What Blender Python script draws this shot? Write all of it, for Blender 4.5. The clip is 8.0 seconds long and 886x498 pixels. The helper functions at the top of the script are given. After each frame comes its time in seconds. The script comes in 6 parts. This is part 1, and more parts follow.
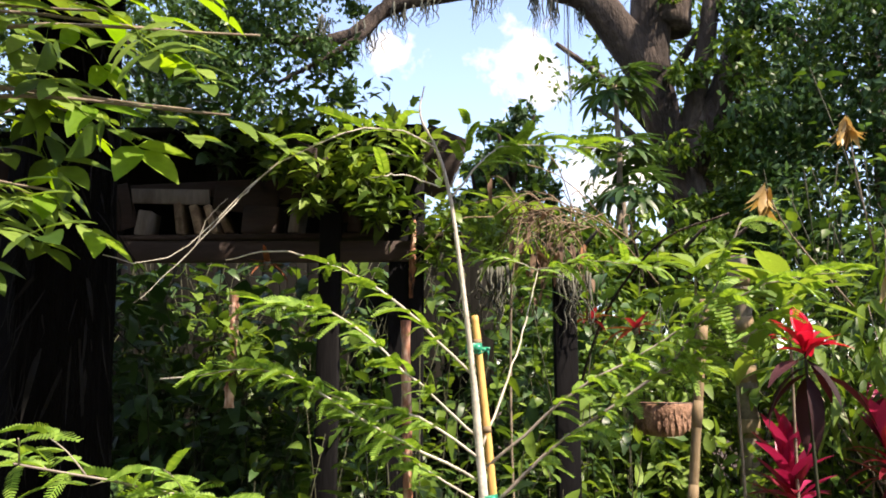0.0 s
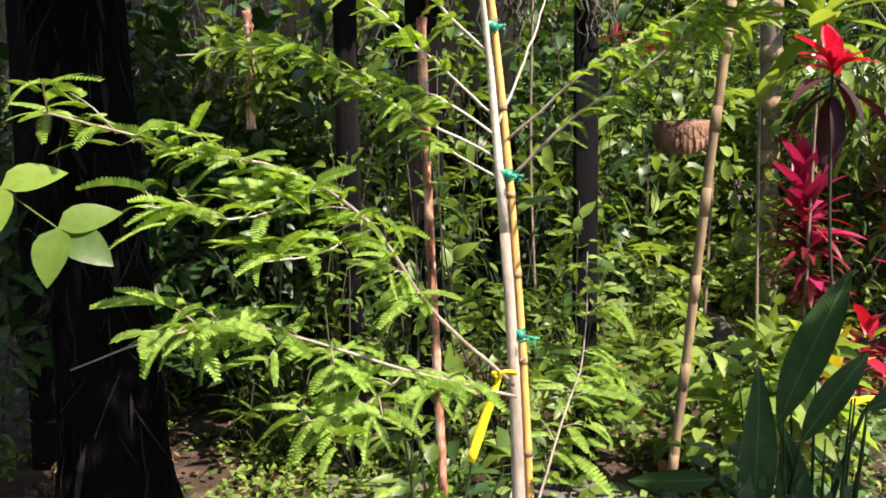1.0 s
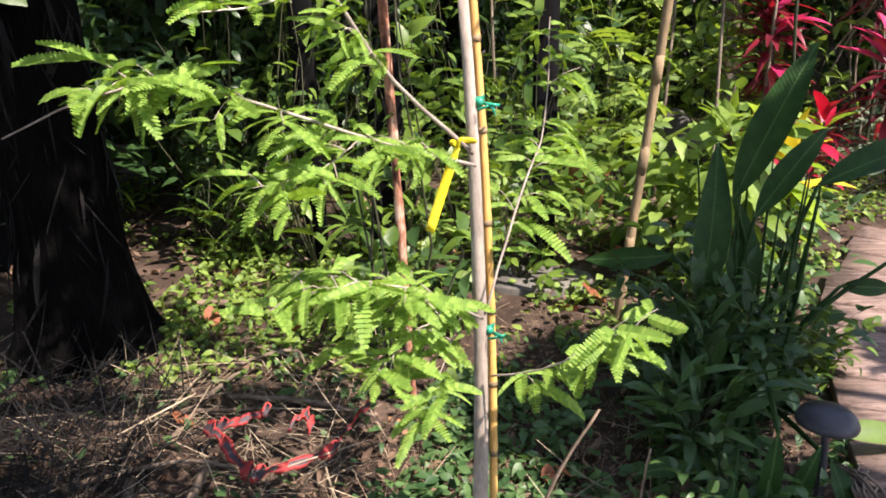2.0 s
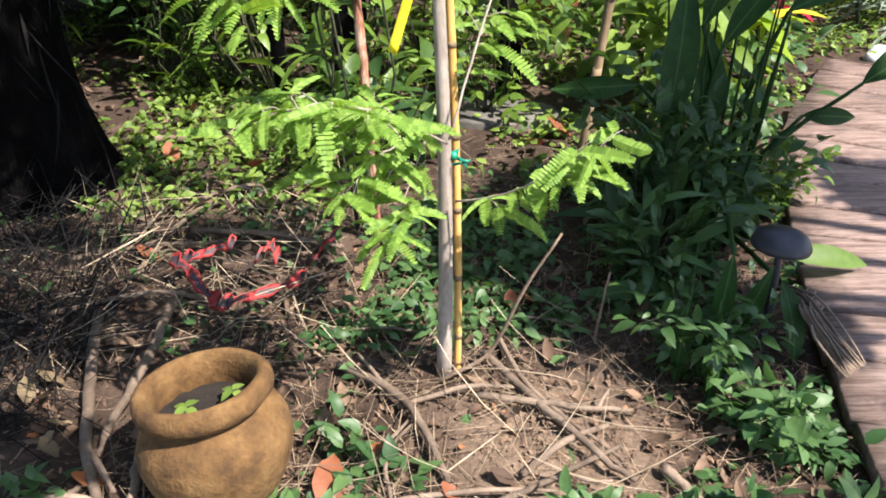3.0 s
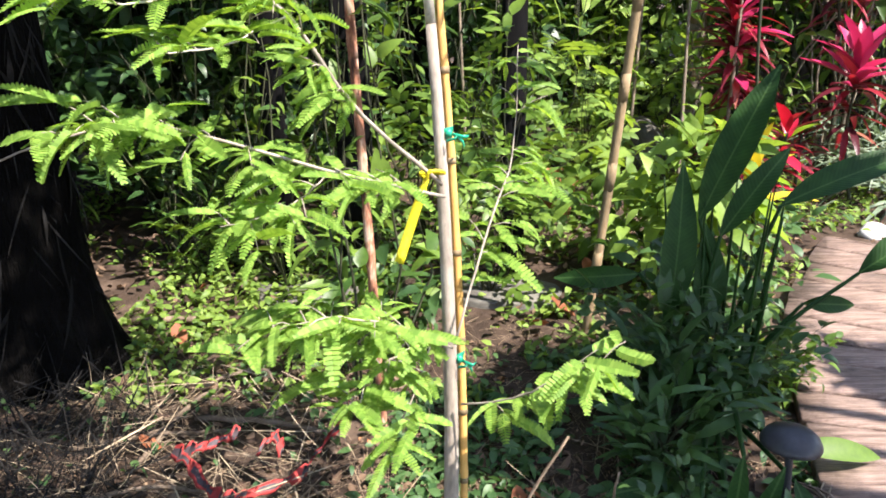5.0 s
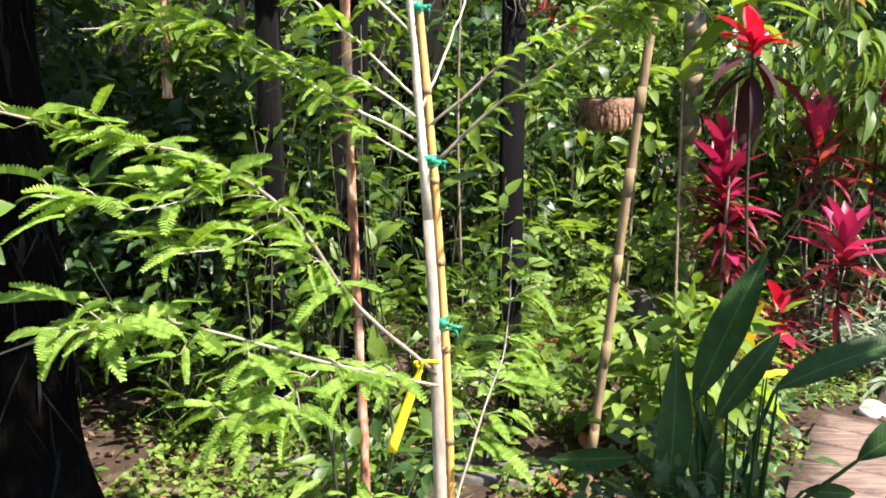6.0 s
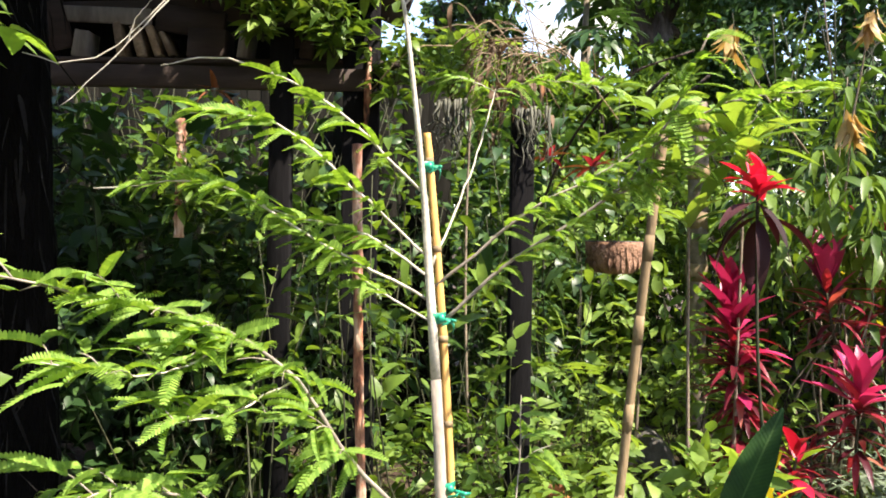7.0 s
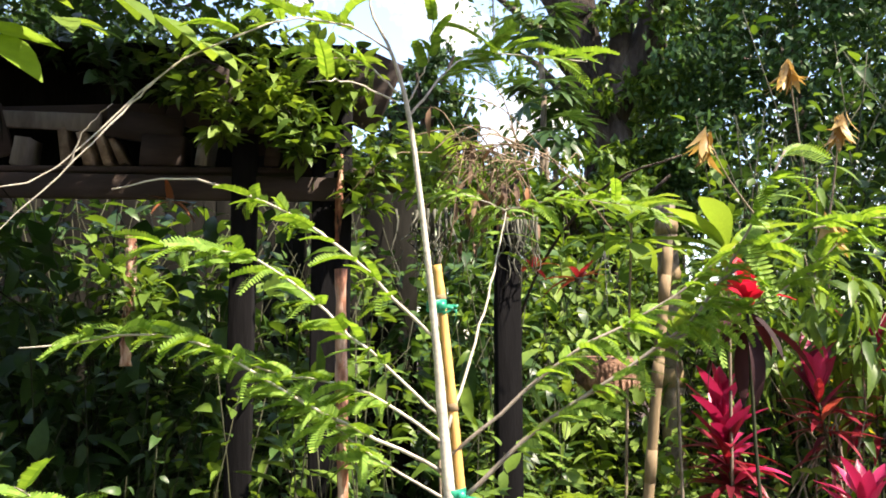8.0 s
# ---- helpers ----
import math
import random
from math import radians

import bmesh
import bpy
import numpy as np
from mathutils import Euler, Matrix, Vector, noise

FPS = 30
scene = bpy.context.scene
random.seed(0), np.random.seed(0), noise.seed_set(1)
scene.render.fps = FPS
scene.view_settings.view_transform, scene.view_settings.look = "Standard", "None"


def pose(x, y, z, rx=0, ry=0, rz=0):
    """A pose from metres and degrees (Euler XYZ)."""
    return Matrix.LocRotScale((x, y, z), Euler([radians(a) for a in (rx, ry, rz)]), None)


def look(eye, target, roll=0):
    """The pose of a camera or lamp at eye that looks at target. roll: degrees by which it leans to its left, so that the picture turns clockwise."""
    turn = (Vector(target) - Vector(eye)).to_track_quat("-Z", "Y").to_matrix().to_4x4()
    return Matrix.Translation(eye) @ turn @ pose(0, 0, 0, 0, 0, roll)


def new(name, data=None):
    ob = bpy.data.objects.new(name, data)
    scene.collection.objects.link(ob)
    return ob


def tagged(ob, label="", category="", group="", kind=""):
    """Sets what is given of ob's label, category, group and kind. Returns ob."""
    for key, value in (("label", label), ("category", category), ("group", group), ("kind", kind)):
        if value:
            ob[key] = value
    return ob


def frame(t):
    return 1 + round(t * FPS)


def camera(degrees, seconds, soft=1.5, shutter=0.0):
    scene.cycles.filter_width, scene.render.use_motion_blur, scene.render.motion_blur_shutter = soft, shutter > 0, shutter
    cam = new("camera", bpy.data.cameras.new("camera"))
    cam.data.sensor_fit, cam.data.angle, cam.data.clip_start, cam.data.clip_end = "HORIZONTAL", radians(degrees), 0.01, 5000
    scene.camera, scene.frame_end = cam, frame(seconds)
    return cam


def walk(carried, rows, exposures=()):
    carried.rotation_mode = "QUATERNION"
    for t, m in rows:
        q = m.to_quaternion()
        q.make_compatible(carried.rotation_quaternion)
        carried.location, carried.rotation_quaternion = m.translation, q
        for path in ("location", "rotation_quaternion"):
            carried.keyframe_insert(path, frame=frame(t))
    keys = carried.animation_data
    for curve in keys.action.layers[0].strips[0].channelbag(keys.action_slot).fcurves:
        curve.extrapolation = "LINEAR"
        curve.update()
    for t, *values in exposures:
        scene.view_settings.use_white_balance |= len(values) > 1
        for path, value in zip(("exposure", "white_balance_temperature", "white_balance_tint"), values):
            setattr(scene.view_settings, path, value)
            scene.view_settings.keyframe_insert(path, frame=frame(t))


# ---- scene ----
cam = camera(56.5, 8.0, soft=1.8)
# seconds, place, yaw, pitch, roll
ROWS = [
    (0, 0.153, -0.159, 1.433, 4.12, 9.77, -0.10),
    (0.2, 0.160, -0.169, 1.440, 4.48, 6.23, 0.02),
    (0.5, 0.161, -0.152, 1.359, 4.96, 0.74, 0.39),
    (0.8, 0.165, -0.158, 1.315, 5.49, -4.61, 0.50),
    (1, 0.164, -0.164, 1.291, 5.66, -7.00, 0.81),
    (1.5, 0.160, -0.139, 1.243, 4.67, -13.88, 0.49),
    (2, 0.164, -0.131, 1.204, 2.70, -20.05, 1.22),
    (2.2, 0.166, -0.136, 1.198, 2.17, -21.82, 1.30),
    (3.5, 0.164, -0.134, 1.155, -0.24, -33.62, -0.10),
    (4, 0.169, -0.126, 1.166, -0.14, -33.09, -0.33),
    (4.5, 0.174, -0.111, 1.208, 0.11, -28.40, 0.45),
    (5, 0.164, -0.112, 1.259, 0.60, -20.20, 0.74),
    (5.2, 0.152, -0.101, 1.284, 0.37, -18.21, 0.66),
    (6.5, 0.181, -0.139, 1.340, 1.21, -4.31, -0.82),
    (7, 0.165, -0.097, 1.380, 1.23, -0.64, -1.06),
    (7.5, 0.105, 0.039, 1.434, 0.14, 3.17, -0.87),
    (8, 0.062, 0.165, 1.468, -2.13, 6.00, -0.04),
]
EXPOSURES = [(0, 1.76, 7250, 20), (0.5, 1.80, 7100, 22), (1, 1.88, 7000, 23), (2, 1.94, 6600, 24), (3.5, 1.96, 6250, 16), (5, 2.24, 6350, 17), (6.5, 2.14, 6700, 16), (7.5, 2.18, 7000, 16), (8, 2.14, 7100, 17)]
walk(cam, [(t, pose(x, y, z, 90 + pitch, roll, yaw)) for t, x, y, z, yaw, pitch, roll in ROWS], EXPOSURES)

# ---- light ----
SUN_WAY = Vector((0.50, -0.30, 0.81)).normalized()  # towards the sun: behind the walker's right shoulder
sun = new("sun", bpy.data.lights.new("sun", "SUN"))
sun.data.energy, sun.data.angle, sun.data.color = 3.8, radians(0.53), (1.0, 0.94, 0.82)
sun.matrix_world = look(SUN_WAY * 30, (0, 0, 0))


def make_world():
    world = bpy.data.worlds.new("sky")
    world.use_nodes = True
    scene.world = world
    nt = world.node_tree
    nt.nodes.clear()
    out = nt.nodes.new("ShaderNodeOutputWorld")
    sky = nt.nodes.new("ShaderNodeTexSky")
    sky.sky_type, sky.sun_disc = "NISHITA", False
    sky.sun_elevation = math.asin(SUN_WAY.z)
    sky.sun_rotation = math.atan2(SUN_WAY.x, SUN_WAY.y)
    sky.dust_density, sky.ozone_density = 0.6, 1.5
    back = nt.nodes.new("ShaderNodeBackground")
    back.inputs["Strength"].default_value = 0.132
    nt.links.new(sky.outputs[0], back.inputs["Color"])
    # fair-weather clouds: a few puffs ahead, scattered ones elsewhere
    co = nt.nodes.new("ShaderNodeTexCoord")

    def calc(kind, a, b=None):
        n = nt.nodes.new("ShaderNodeMath")
        n.operation = kind
        for k, v in enumerate((a, b)):
            if isinstance(v, bpy.types.NodeSocket):
                nt.links.new(v, n.inputs[k])
            elif v is not None:
                n.inputs[k].default_value = v
        return n.outputs[0]

    def away(way):
        n = nt.nodes.new("ShaderNodeVectorMath")
        n.operation = "DISTANCE"
        nt.links.new(co.outputs["Generated"], n.inputs[0])
        n.inputs[1].default_value = Vector(way).normalized()
        return n.outputs["Value"]

    def fluff(scale, detail):
        n = nt.nodes.new("ShaderNodeTexNoise")
        n.inputs["Scale"].default_value, n.inputs["Detail"].default_value, n.inputs["Roughness"].default_value = scale, detail, 0.55
        nt.links.new(co.outputs["Generated"], n.inputs["Vector"])
        return n.outputs["Fac"]

    edge = calc("MULTIPLY", calc("SUBTRACT", fluff(30.0, 7.0), 0.5), 3.6)
    level = None
    for way, r in CLOUDS:
        v = calc("ADD", calc("SUBTRACT", 1.0, calc("DIVIDE", away(way), r)), edge)
        level = v if level is None else calc("MAXIMUM", level, v)
    open_sky = calc("MULTIPLY", calc("GREATER_THAN", away((0.0, 0.93, 0.36)), 0.42), 1.0)
    scattered = calc("MULTIPLY", calc("SUBTRACT", fluff(5.5, 7.0), 0.50), calc("MULTIPLY", open_sky, 4.0))
    ramp = nt.nodes.new("ShaderNodeValToRGB")
    ramp.color_ramp.elements[0].position, ramp.color_ramp.elements[1].position = 0.0, 0.85
    nt.links.new(calc("MAXIMUM", level, scattered), ramp.inputs["Fac"])
    white = nt.nodes.new("ShaderNodeBackground")
    white.inputs["Color"].default_value, white.inputs["Strength"].default_value = (1.0, 0.99, 0.97, 1), 0.46
    mix = nt.nodes.new("ShaderNodeMixShader")
    nt.links.new(ramp.outputs["Color"], mix.inputs["Fac"])
    nt.links.new(back.outputs[0], mix.inputs[1])
    nt.links.new(white.outputs[0], mix.inputs[2])
    nt.links.new(mix.outputs[0], out.inputs["Surface"])


CLOUDS = (((-0.129, 0.912, 0.389), 0.034), ((0.022, 0.922, 0.386), 0.045), ((0.050, 0.930, 0.362), 0.040), ((0.165, 0.953, 0.250), 0.055), ((0.12, 0.96, 0.24), 0.05))
make_world()

# ---- materials ----
def graph(name):
    m = bpy.data.materials.new(name)
    m.use_nodes = True
    nt = m.node_tree
    nt.nodes.clear()
    return m, nt, nt.nodes.new("ShaderNodeOutputMaterial")


def noise_node(nt, scale, detail=4.0, rough=0.55, stretch=None, coords="Object"):
    co = nt.nodes.new("ShaderNodeTexCoord")
    mp = nt.nodes.new("ShaderNodeMapping")
    if stretch:
        mp.inputs["Scale"].default_value = stretch
    nt.links.new(co.outputs[coords], mp.inputs["Vector"])
    no = nt.nodes.new("ShaderNodeTexNoise")
    no.inputs["Scale"].default_value, no.inputs["Detail"].default_value, no.inputs["Roughness"].default_value = scale, detail, rough
    nt.links.new(mp.outputs[0], no.inputs["Vector"])
    return no.outputs["Fac"]


def ramp_node(nt, fac, stops):
    r = nt.nodes.new("ShaderNodeValToRGB")
    els = r.color_ramp.elements
    while len(els) < len(stops):
        els.new(0.5)
    for e, (p, c) in zip(els, stops):
        e.position, e.color = p, (*c, 1)
    nt.links.new(fac, r.inputs["Fac"])
    return r.outputs["Color"]


def mix_node(nt, fac, a, b, kind="MIX"):
    n = nt.nodes.new("ShaderNodeMix")
    n.data_type, n.blend_type = "RGBA", kind
    for s, v in ((n.inputs[0], fac), (n.inputs[6], a), (n.inputs[7], b)):
        if isinstance(v, bpy.types.NodeSocket):
            nt.links.new(v, s)
        elif isinstance(v, (int, float)):
            s.default_value = v
        else:
            s.default_value = (*v, 1)
    return n.outputs[2]


def bump_node(nt, height, strength, distance=0.01):
    b = nt.nodes.new("ShaderNodeBump")
    b.inputs["Strength"].default_value, b.inputs["Distance"].default_value = strength, distance
    nt.links.new(height, b.inputs["Height"])
    return b.outputs[0]


def leaf_material(name, dark, light, glow=None, gloss=0.45, sheer=0.4, spots=None):
    """A thin leaf: it lets light through, and differs from leaf to leaf."""
    m, nt, out = graph(name)
    geo = nt.nodes.new("ShaderNodeNewGeometry")
    info = nt.nodes.new("ShaderNodeObjectInfo")
    add = nt.nodes.new("ShaderNodeMath")
    add.operation = "ADD"
    nt.links.new(geo.outputs["Random Per Island"], add.inputs[0])
    nt.links.new(info.outputs["Random"], add.inputs[1])
    wrap = nt.nodes.new("ShaderNodeMath")
    wrap.operation = "FRACT"
    nt.links.new(add.outputs[0], wrap.inputs[0])
    col = ramp_node(nt, wrap.outputs[0], [(0.0, dark), (0.55, tuple((a + b) / 2 for a, b in zip(dark, light))), (0.975, light), (1.0, spots or light)])
    grain = noise_node(nt, 60.0, 3.0)
    col = mix_node(nt, 0.35, col, ramp_node(nt, grain, [(0.3, (0.55, 0.55, 0.5)), (0.7, (1.25, 1.2, 1.1))]), "MULTIPLY")
    p = nt.nodes.new("ShaderNodeBsdfPrincipled")
    nt.links.new(col, p.inputs["Base Color"])
    p.inputs["Roughness"].default_value = gloss
    p.inputs["Specular IOR Level"].default_value = 0.30
    nt.links.new(bump_node(nt, grain, 0.25, 0.003), p.inputs["Normal"])
    tr = nt.nodes.new("ShaderNodeBsdfTranslucent")
    nt.links.new(mix_node(nt, 1.0, col, glow or (1.5, 1.45, 0.6), "MULTIPLY"), tr.inputs["Color"])
    mix = nt.nodes.new("ShaderNodeMixShader")
    mix.inputs[0].default_value = sheer
    nt.links.new(p.outputs[0], mix.inputs[1])
    nt.links.new(tr.outputs[0], mix.inputs[2])
    nt.links.new(mix.outputs[0], out.inputs["Surface"])
    return m


def solid_material(name, stops, scale=8.0, rough=0.8, fine=70.0, bump=0.4, depth=0.006, stretch=None, vary=0.25, metal=0.0, spec=0.3):
    """An opaque surface: large stains, fine grain and relief, varied a little from piece to piece."""
    m, nt, out = graph(name)
    big = noise_node(nt, scale, 5.0, 0.6, stretch)
    small = noise_node(nt, fine, 4.0, 0.6, stretch)
    col = ramp_node(nt, big, stops)
    col = mix_node(nt, 0.6, col, ramp_node(nt, small, [(0.3, (0.55, 0.55, 0.55)), (0.7, (1.2, 1.2, 1.2))]), "MULTIPLY")
    info = nt.nodes.new("ShaderNodeObjectInfo")
    geo = nt.nodes.new("ShaderNodeNewGeometry")
    add = nt.nodes.new("ShaderNodeMath")
    add.operation = "ADD"
    nt.links.new(geo.outputs["Random Per Island"], add.inputs[0])
    nt.links.new(info.outputs["Random"], add.inputs[1])
    wrap = nt.nodes.new("ShaderNodeMath")
    wrap.operation = "FRACT"
    nt.links.new(add.outputs[0], wrap.inputs[0])
    col = mix_node(nt, 1.0, col, ramp_node(nt, wrap.outputs[0], [(0.0, (1 - vary,) * 3), (1.0, (1 + vary,) * 3)]), "MULTIPLY")
    p = nt.nodes.new("ShaderNodeBsdfPrincipled")
    nt.links.new(col, p.inputs["Base Color"])
    p.inputs["Roughness"].default_value, p.inputs["Metallic"].default_value, p.inputs["Specular IOR Level"].default_value = rough, metal, spec
    nt.links.new(bump_node(nt, small, bump, depth), p.inputs["Normal"])
    nt.links.new(p.outputs[0], out.inputs["Surface"])
    return m


FROND = leaf_material("sapling_leaf", (0.120, 0.235, 0.034), (0.260, 0.400, 0.078), sheer=0.42, gloss=0.6)
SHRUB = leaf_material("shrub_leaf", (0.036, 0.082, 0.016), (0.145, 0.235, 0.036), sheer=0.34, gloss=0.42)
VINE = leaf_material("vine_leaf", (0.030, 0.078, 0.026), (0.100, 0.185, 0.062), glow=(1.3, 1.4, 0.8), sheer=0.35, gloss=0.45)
DARKMAROON = leaf_material("dark_maroon_leaf", (0.018, 0.006, 0.008), (0.055, 0.013, 0.017), glow=(1.5, 0.7, 0.7), sheer=0.2, gloss=0.75)
# Light green; shrubs meant as sunlit take part of that light from this colour.
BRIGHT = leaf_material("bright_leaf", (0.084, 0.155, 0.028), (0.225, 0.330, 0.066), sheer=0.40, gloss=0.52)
# Deep green; foliage in dark places has part of its shade in this colour.
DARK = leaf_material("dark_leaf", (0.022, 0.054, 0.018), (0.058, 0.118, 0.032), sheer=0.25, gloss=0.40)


def paddle_material():
    """A broad leathery leaf with a pale midrib and slanting side veins."""
    m, nt, out = graph("paddle_leaf")
    co = nt.nodes.new("ShaderNodeTexCoord")
    xyz = nt.nodes.new("ShaderNodeSeparateXYZ")
    nt.links.new(co.outputs["Object"], xyz.inputs[0])

    def calc(kind, a, b):
        n = nt.nodes.new("ShaderNodeMath")
        n.operation = kind
        for s, v in zip(n.inputs, (a, b)):
            if isinstance(v, bpy.types.NodeSocket):
                nt.links.new(v, s)
            elif v is not None:
                s.default_value = v
        return n.outputs[0]

    across = calc("ABSOLUTE", xyz.outputs["X"], None)
    vein = calc("SINE", calc("MULTIPLY", calc("SUBTRACT", xyz.outputs["Y"], calc("MULTIPLY", across, 0.9)), 520.0), None)
    rib = calc("LESS_THAN", across, 0.0022)
    big = noise_node(nt, 14.0, 4.0)
    col = ramp_node(nt, big, [(0.3, (0.009, 0.030, 0.007)), (0.7, (0.022, 0.062, 0.013))])
    col = mix_node(nt, calc("MULTIPLY", calc("ADD", vein, 1.0), 0.035), col, (0.06, 0.125, 0.035))
    col = mix_node(nt, calc("MULTIPLY", rib, 0.35), col, (0.08, 0.15, 0.05))
    p = nt.nodes.new("ShaderNodeBsdfPrincipled")
    nt.links.new(col, p.inputs["Base Color"])
    p.inputs["Roughness"].default_value, p.inputs["Specular IOR Level"].default_value = 0.5, 0.14
    nt.links.new(bump_node(nt, vein, 0.18, 0.001), p.inputs["Normal"])
    tr = nt.nodes.new("ShaderNodeBsdfTranslucent")
    nt.links.new(mix_node(nt, 1.0, col, (1.5, 1.45, 0.6), "MULTIPLY"), tr.inputs["Color"])
    mix = nt.nodes.new("ShaderNodeMixShader")
    mix.inputs[0].default_value = 0.25
    nt.links.new(p.outputs[0], mix.inputs[1])
    nt.links.new(tr.outputs[0], mix.inputs[2])
    nt.links.new(mix.outputs[0], out.inputs["Surface"])
    return m


PADDLE = paddle_material()
LIME = leaf_material("lime_leaf", (0.13, 0.27, 0.012), (0.26, 0.40, 0.025), sheer=0.55, gloss=0.6)
PINK = leaf_material("pink_leaf", (0.24, 0.012, 0.060), (0.56, 0.050, 0.16), glow=(1.3, 0.8, 0.9), sheer=0.3, gloss=0.35)
MAROON = leaf_material("maroon_leaf", (0.062, 0.011, 0.018), (0.27, 0.026, 0.044), glow=(1.6, 0.6, 0.6), sheer=0.3, gloss=0.35, spots=(0.38, 0.16, 0.10))
SCARLET = leaf_material("scarlet_leaf", (0.36, 0.010, 0.028), (0.58, 0.022, 0.065), glow=(1.3, 0.8, 0.8), sheer=0.35, gloss=0.4)
YELLOW = leaf_material("yellow_leaf", (0.50, 0.40, 0.02), (0.70, 0.58, 0.05), glow=(1.2, 1.1, 0.6), sheer=0.35, gloss=0.4, spots=(0.5, 0.2, 0.05))
BRONZE = leaf_material("bronze_leaf", (0.30, 0.19, 0.06), (0.50, 0.37, 0.16), glow=(1.3, 1.1, 0.7), sheer=0.35, gloss=0.35)
SILVER = leaf_material("silver_leaf", (0.12, 0.17, 0.11), (0.22, 0.27, 0.19), glow=(1.1, 1.2, 0.8), sheer=0.2, gloss=0.5)
DRY = leaf_material("dry_leaf", (0.070, 0.042, 0.027), (0.22, 0.145, 0.095), glow=(1.2, 1.0, 0.8), sheer=0.12, gloss=0.75, spots=(0.40, 0.16, 0.06))
TANLEAF = leaf_material("tan_leaf", (0.12, 0.09, 0.048), (0.25, 0.19, 0.115), glow=(1.2, 1.1, 0.8), sheer=0.2, gloss=0.75)
RUSSET = leaf_material("russet_leaf", (0.17, 0.058, 0.026), (0.33, 0.115, 0.045), glow=(1.2, 1.0, 0.8), sheer=0.12, gloss=0.65)
STRAW = solid_material("straw", [(0.3, (0.11, 0.075, 0.045)), (0.7, (0.30, 0.225, 0.145))], 20, 0.8, 120, 0.3, vary=0.4)
PALESTRAW = solid_material("pale_straw", [(0.3, (0.18, 0.135, 0.085)), (0.7, (0.38, 0.305, 0.21))], 20, 0.8, 120, 0.3, vary=0.4)
MOSS = solid_material("spanish_moss", [(0.3, (0.060, 0.062, 0.048)), (0.7, (0.140, 0.142, 0.112))], 10, 0.95, 90, 0.3)


def soil_material():
    """Dark garden soil, with paler sandy spoil heaped round the sapling's foot."""
    m, nt, out = graph("soil")
    big, small, grit = noise_node(nt, 5.0, 5.0, 0.6), noise_node(nt, 90.0, 4.0, 0.6), noise_node(nt, 22.0, 6.0, 0.7)
    col = ramp_node(nt, big, [(0.3, (0.024, 0.016, 0.011)), (0.52, (0.056, 0.037, 0.026)), (0.72, (0.125, 0.086, 0.062))])
    sand = ramp_node(nt, grit, [(0.3, (0.085, 0.056, 0.037)), (0.5, (0.185, 0.130, 0.088)), (0.7, (0.29, 0.212, 0.152))])
    co = nt.nodes.new("ShaderNodeTexCoord")
    far = nt.nodes.new("ShaderNodeVectorMath")
    far.operation = "DISTANCE"
    far.inputs[1].default_value = (0.37, 1.04, 0.03)
    nt.links.new(co.outputs["Object"], far.inputs[0])
    edge = nt.nodes.new("ShaderNodeMath")
    edge.operation = "MULTIPLY_ADD"
    nt.links.new(grit, edge.inputs[0])
    edge.inputs[1].default_value = 0.34
    nt.links.new(far.outputs["Value"], edge.inputs[2])
    fade = ramp_node(nt, edge.outputs[0], [(0.31, (0.85, 0.85, 0.85)), (0.44, (0.0, 0.0, 0.0))])
    col = mix_node(nt, fade, col, sand)
    col = mix_node(nt, 0.6, col, ramp_node(nt, small, [(0.3, (0.55, 0.55, 0.55)), (0.7, (1.2, 1.2, 1.2))]), "MULTIPLY")
    p = nt.nodes.new("ShaderNodeBsdfPrincipled")
    nt.links.new(col, p.inputs["Base Color"])
    p.inputs["Roughness"].default_value, p.inputs["Specular IOR Level"].default_value = 0.95, 0.2
    nt.links.new(bump_node(nt, grit, 0.9, 0.02), p.inputs["Normal"])
    nt.links.new(p.outputs[0], out.inputs["Surface"])
    return m


SOIL = soil_material()
# Soil colour lowered to hold the shade inside the pot's rim.
POTSOIL = solid_material("potting_soil", [(0.3, (0.010, 0.008, 0.006)), (0.7, (0.030, 0.023, 0.018))], 25, 0.95, 160, 0.9, 0.006)
YOUNGBARK = solid_material("young_bark", [(0.3, (0.19, 0.155, 0.125)), (0.7, (0.37, 0.32, 0.265))], 18, 0.75, 140, 0.4, 0.002, (1, 1, 0.3), vary=0.1)
PALEBARK = solid_material("pale_twig_bark", [(0.3, (0.36, 0.32, 0.26)), (0.7, (0.58, 0.54, 0.46))], 18, 0.7, 140, 0.3, 0.002, vary=0.1)
GREENSTEM = solid_material("green_stem", [(0.3, (0.018, 0.024, 0.010)), (0.7, (0.050, 0.050, 0.024))], 18, 0.7, 140, 0.3, 0.002, vary=0.3)
TWIGBARK = solid_material("twig_bark", [(0.3, (0.13, 0.10, 0.075)), (0.7, (0.29, 0.235, 0.17))], 18, 0.8, 140, 0.4, 0.002, vary=0.2)
STICK = solid_material("dead_wood", [(0.3, (0.075, 0.053, 0.037)), (0.7, (0.25, 0.185, 0.130))], 12, 0.85, 110, 0.6, 0.003, vary=0.3)
# Dark fibre, taken down to near black so the colour carries shade too.
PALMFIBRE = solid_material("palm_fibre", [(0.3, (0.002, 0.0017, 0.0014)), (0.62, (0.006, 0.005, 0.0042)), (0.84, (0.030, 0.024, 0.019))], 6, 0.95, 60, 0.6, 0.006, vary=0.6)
OAKBARK = solid_material("oak_bark", [(0.3, (0.018, 0.013, 0.010)), (0.55, (0.058, 0.042, 0.033)), (0.8, (0.27, 0.21, 0.165))], 2.6, 0.9, 18, 1.0, 0.06, (1, 1, 0.35), vary=0.05)
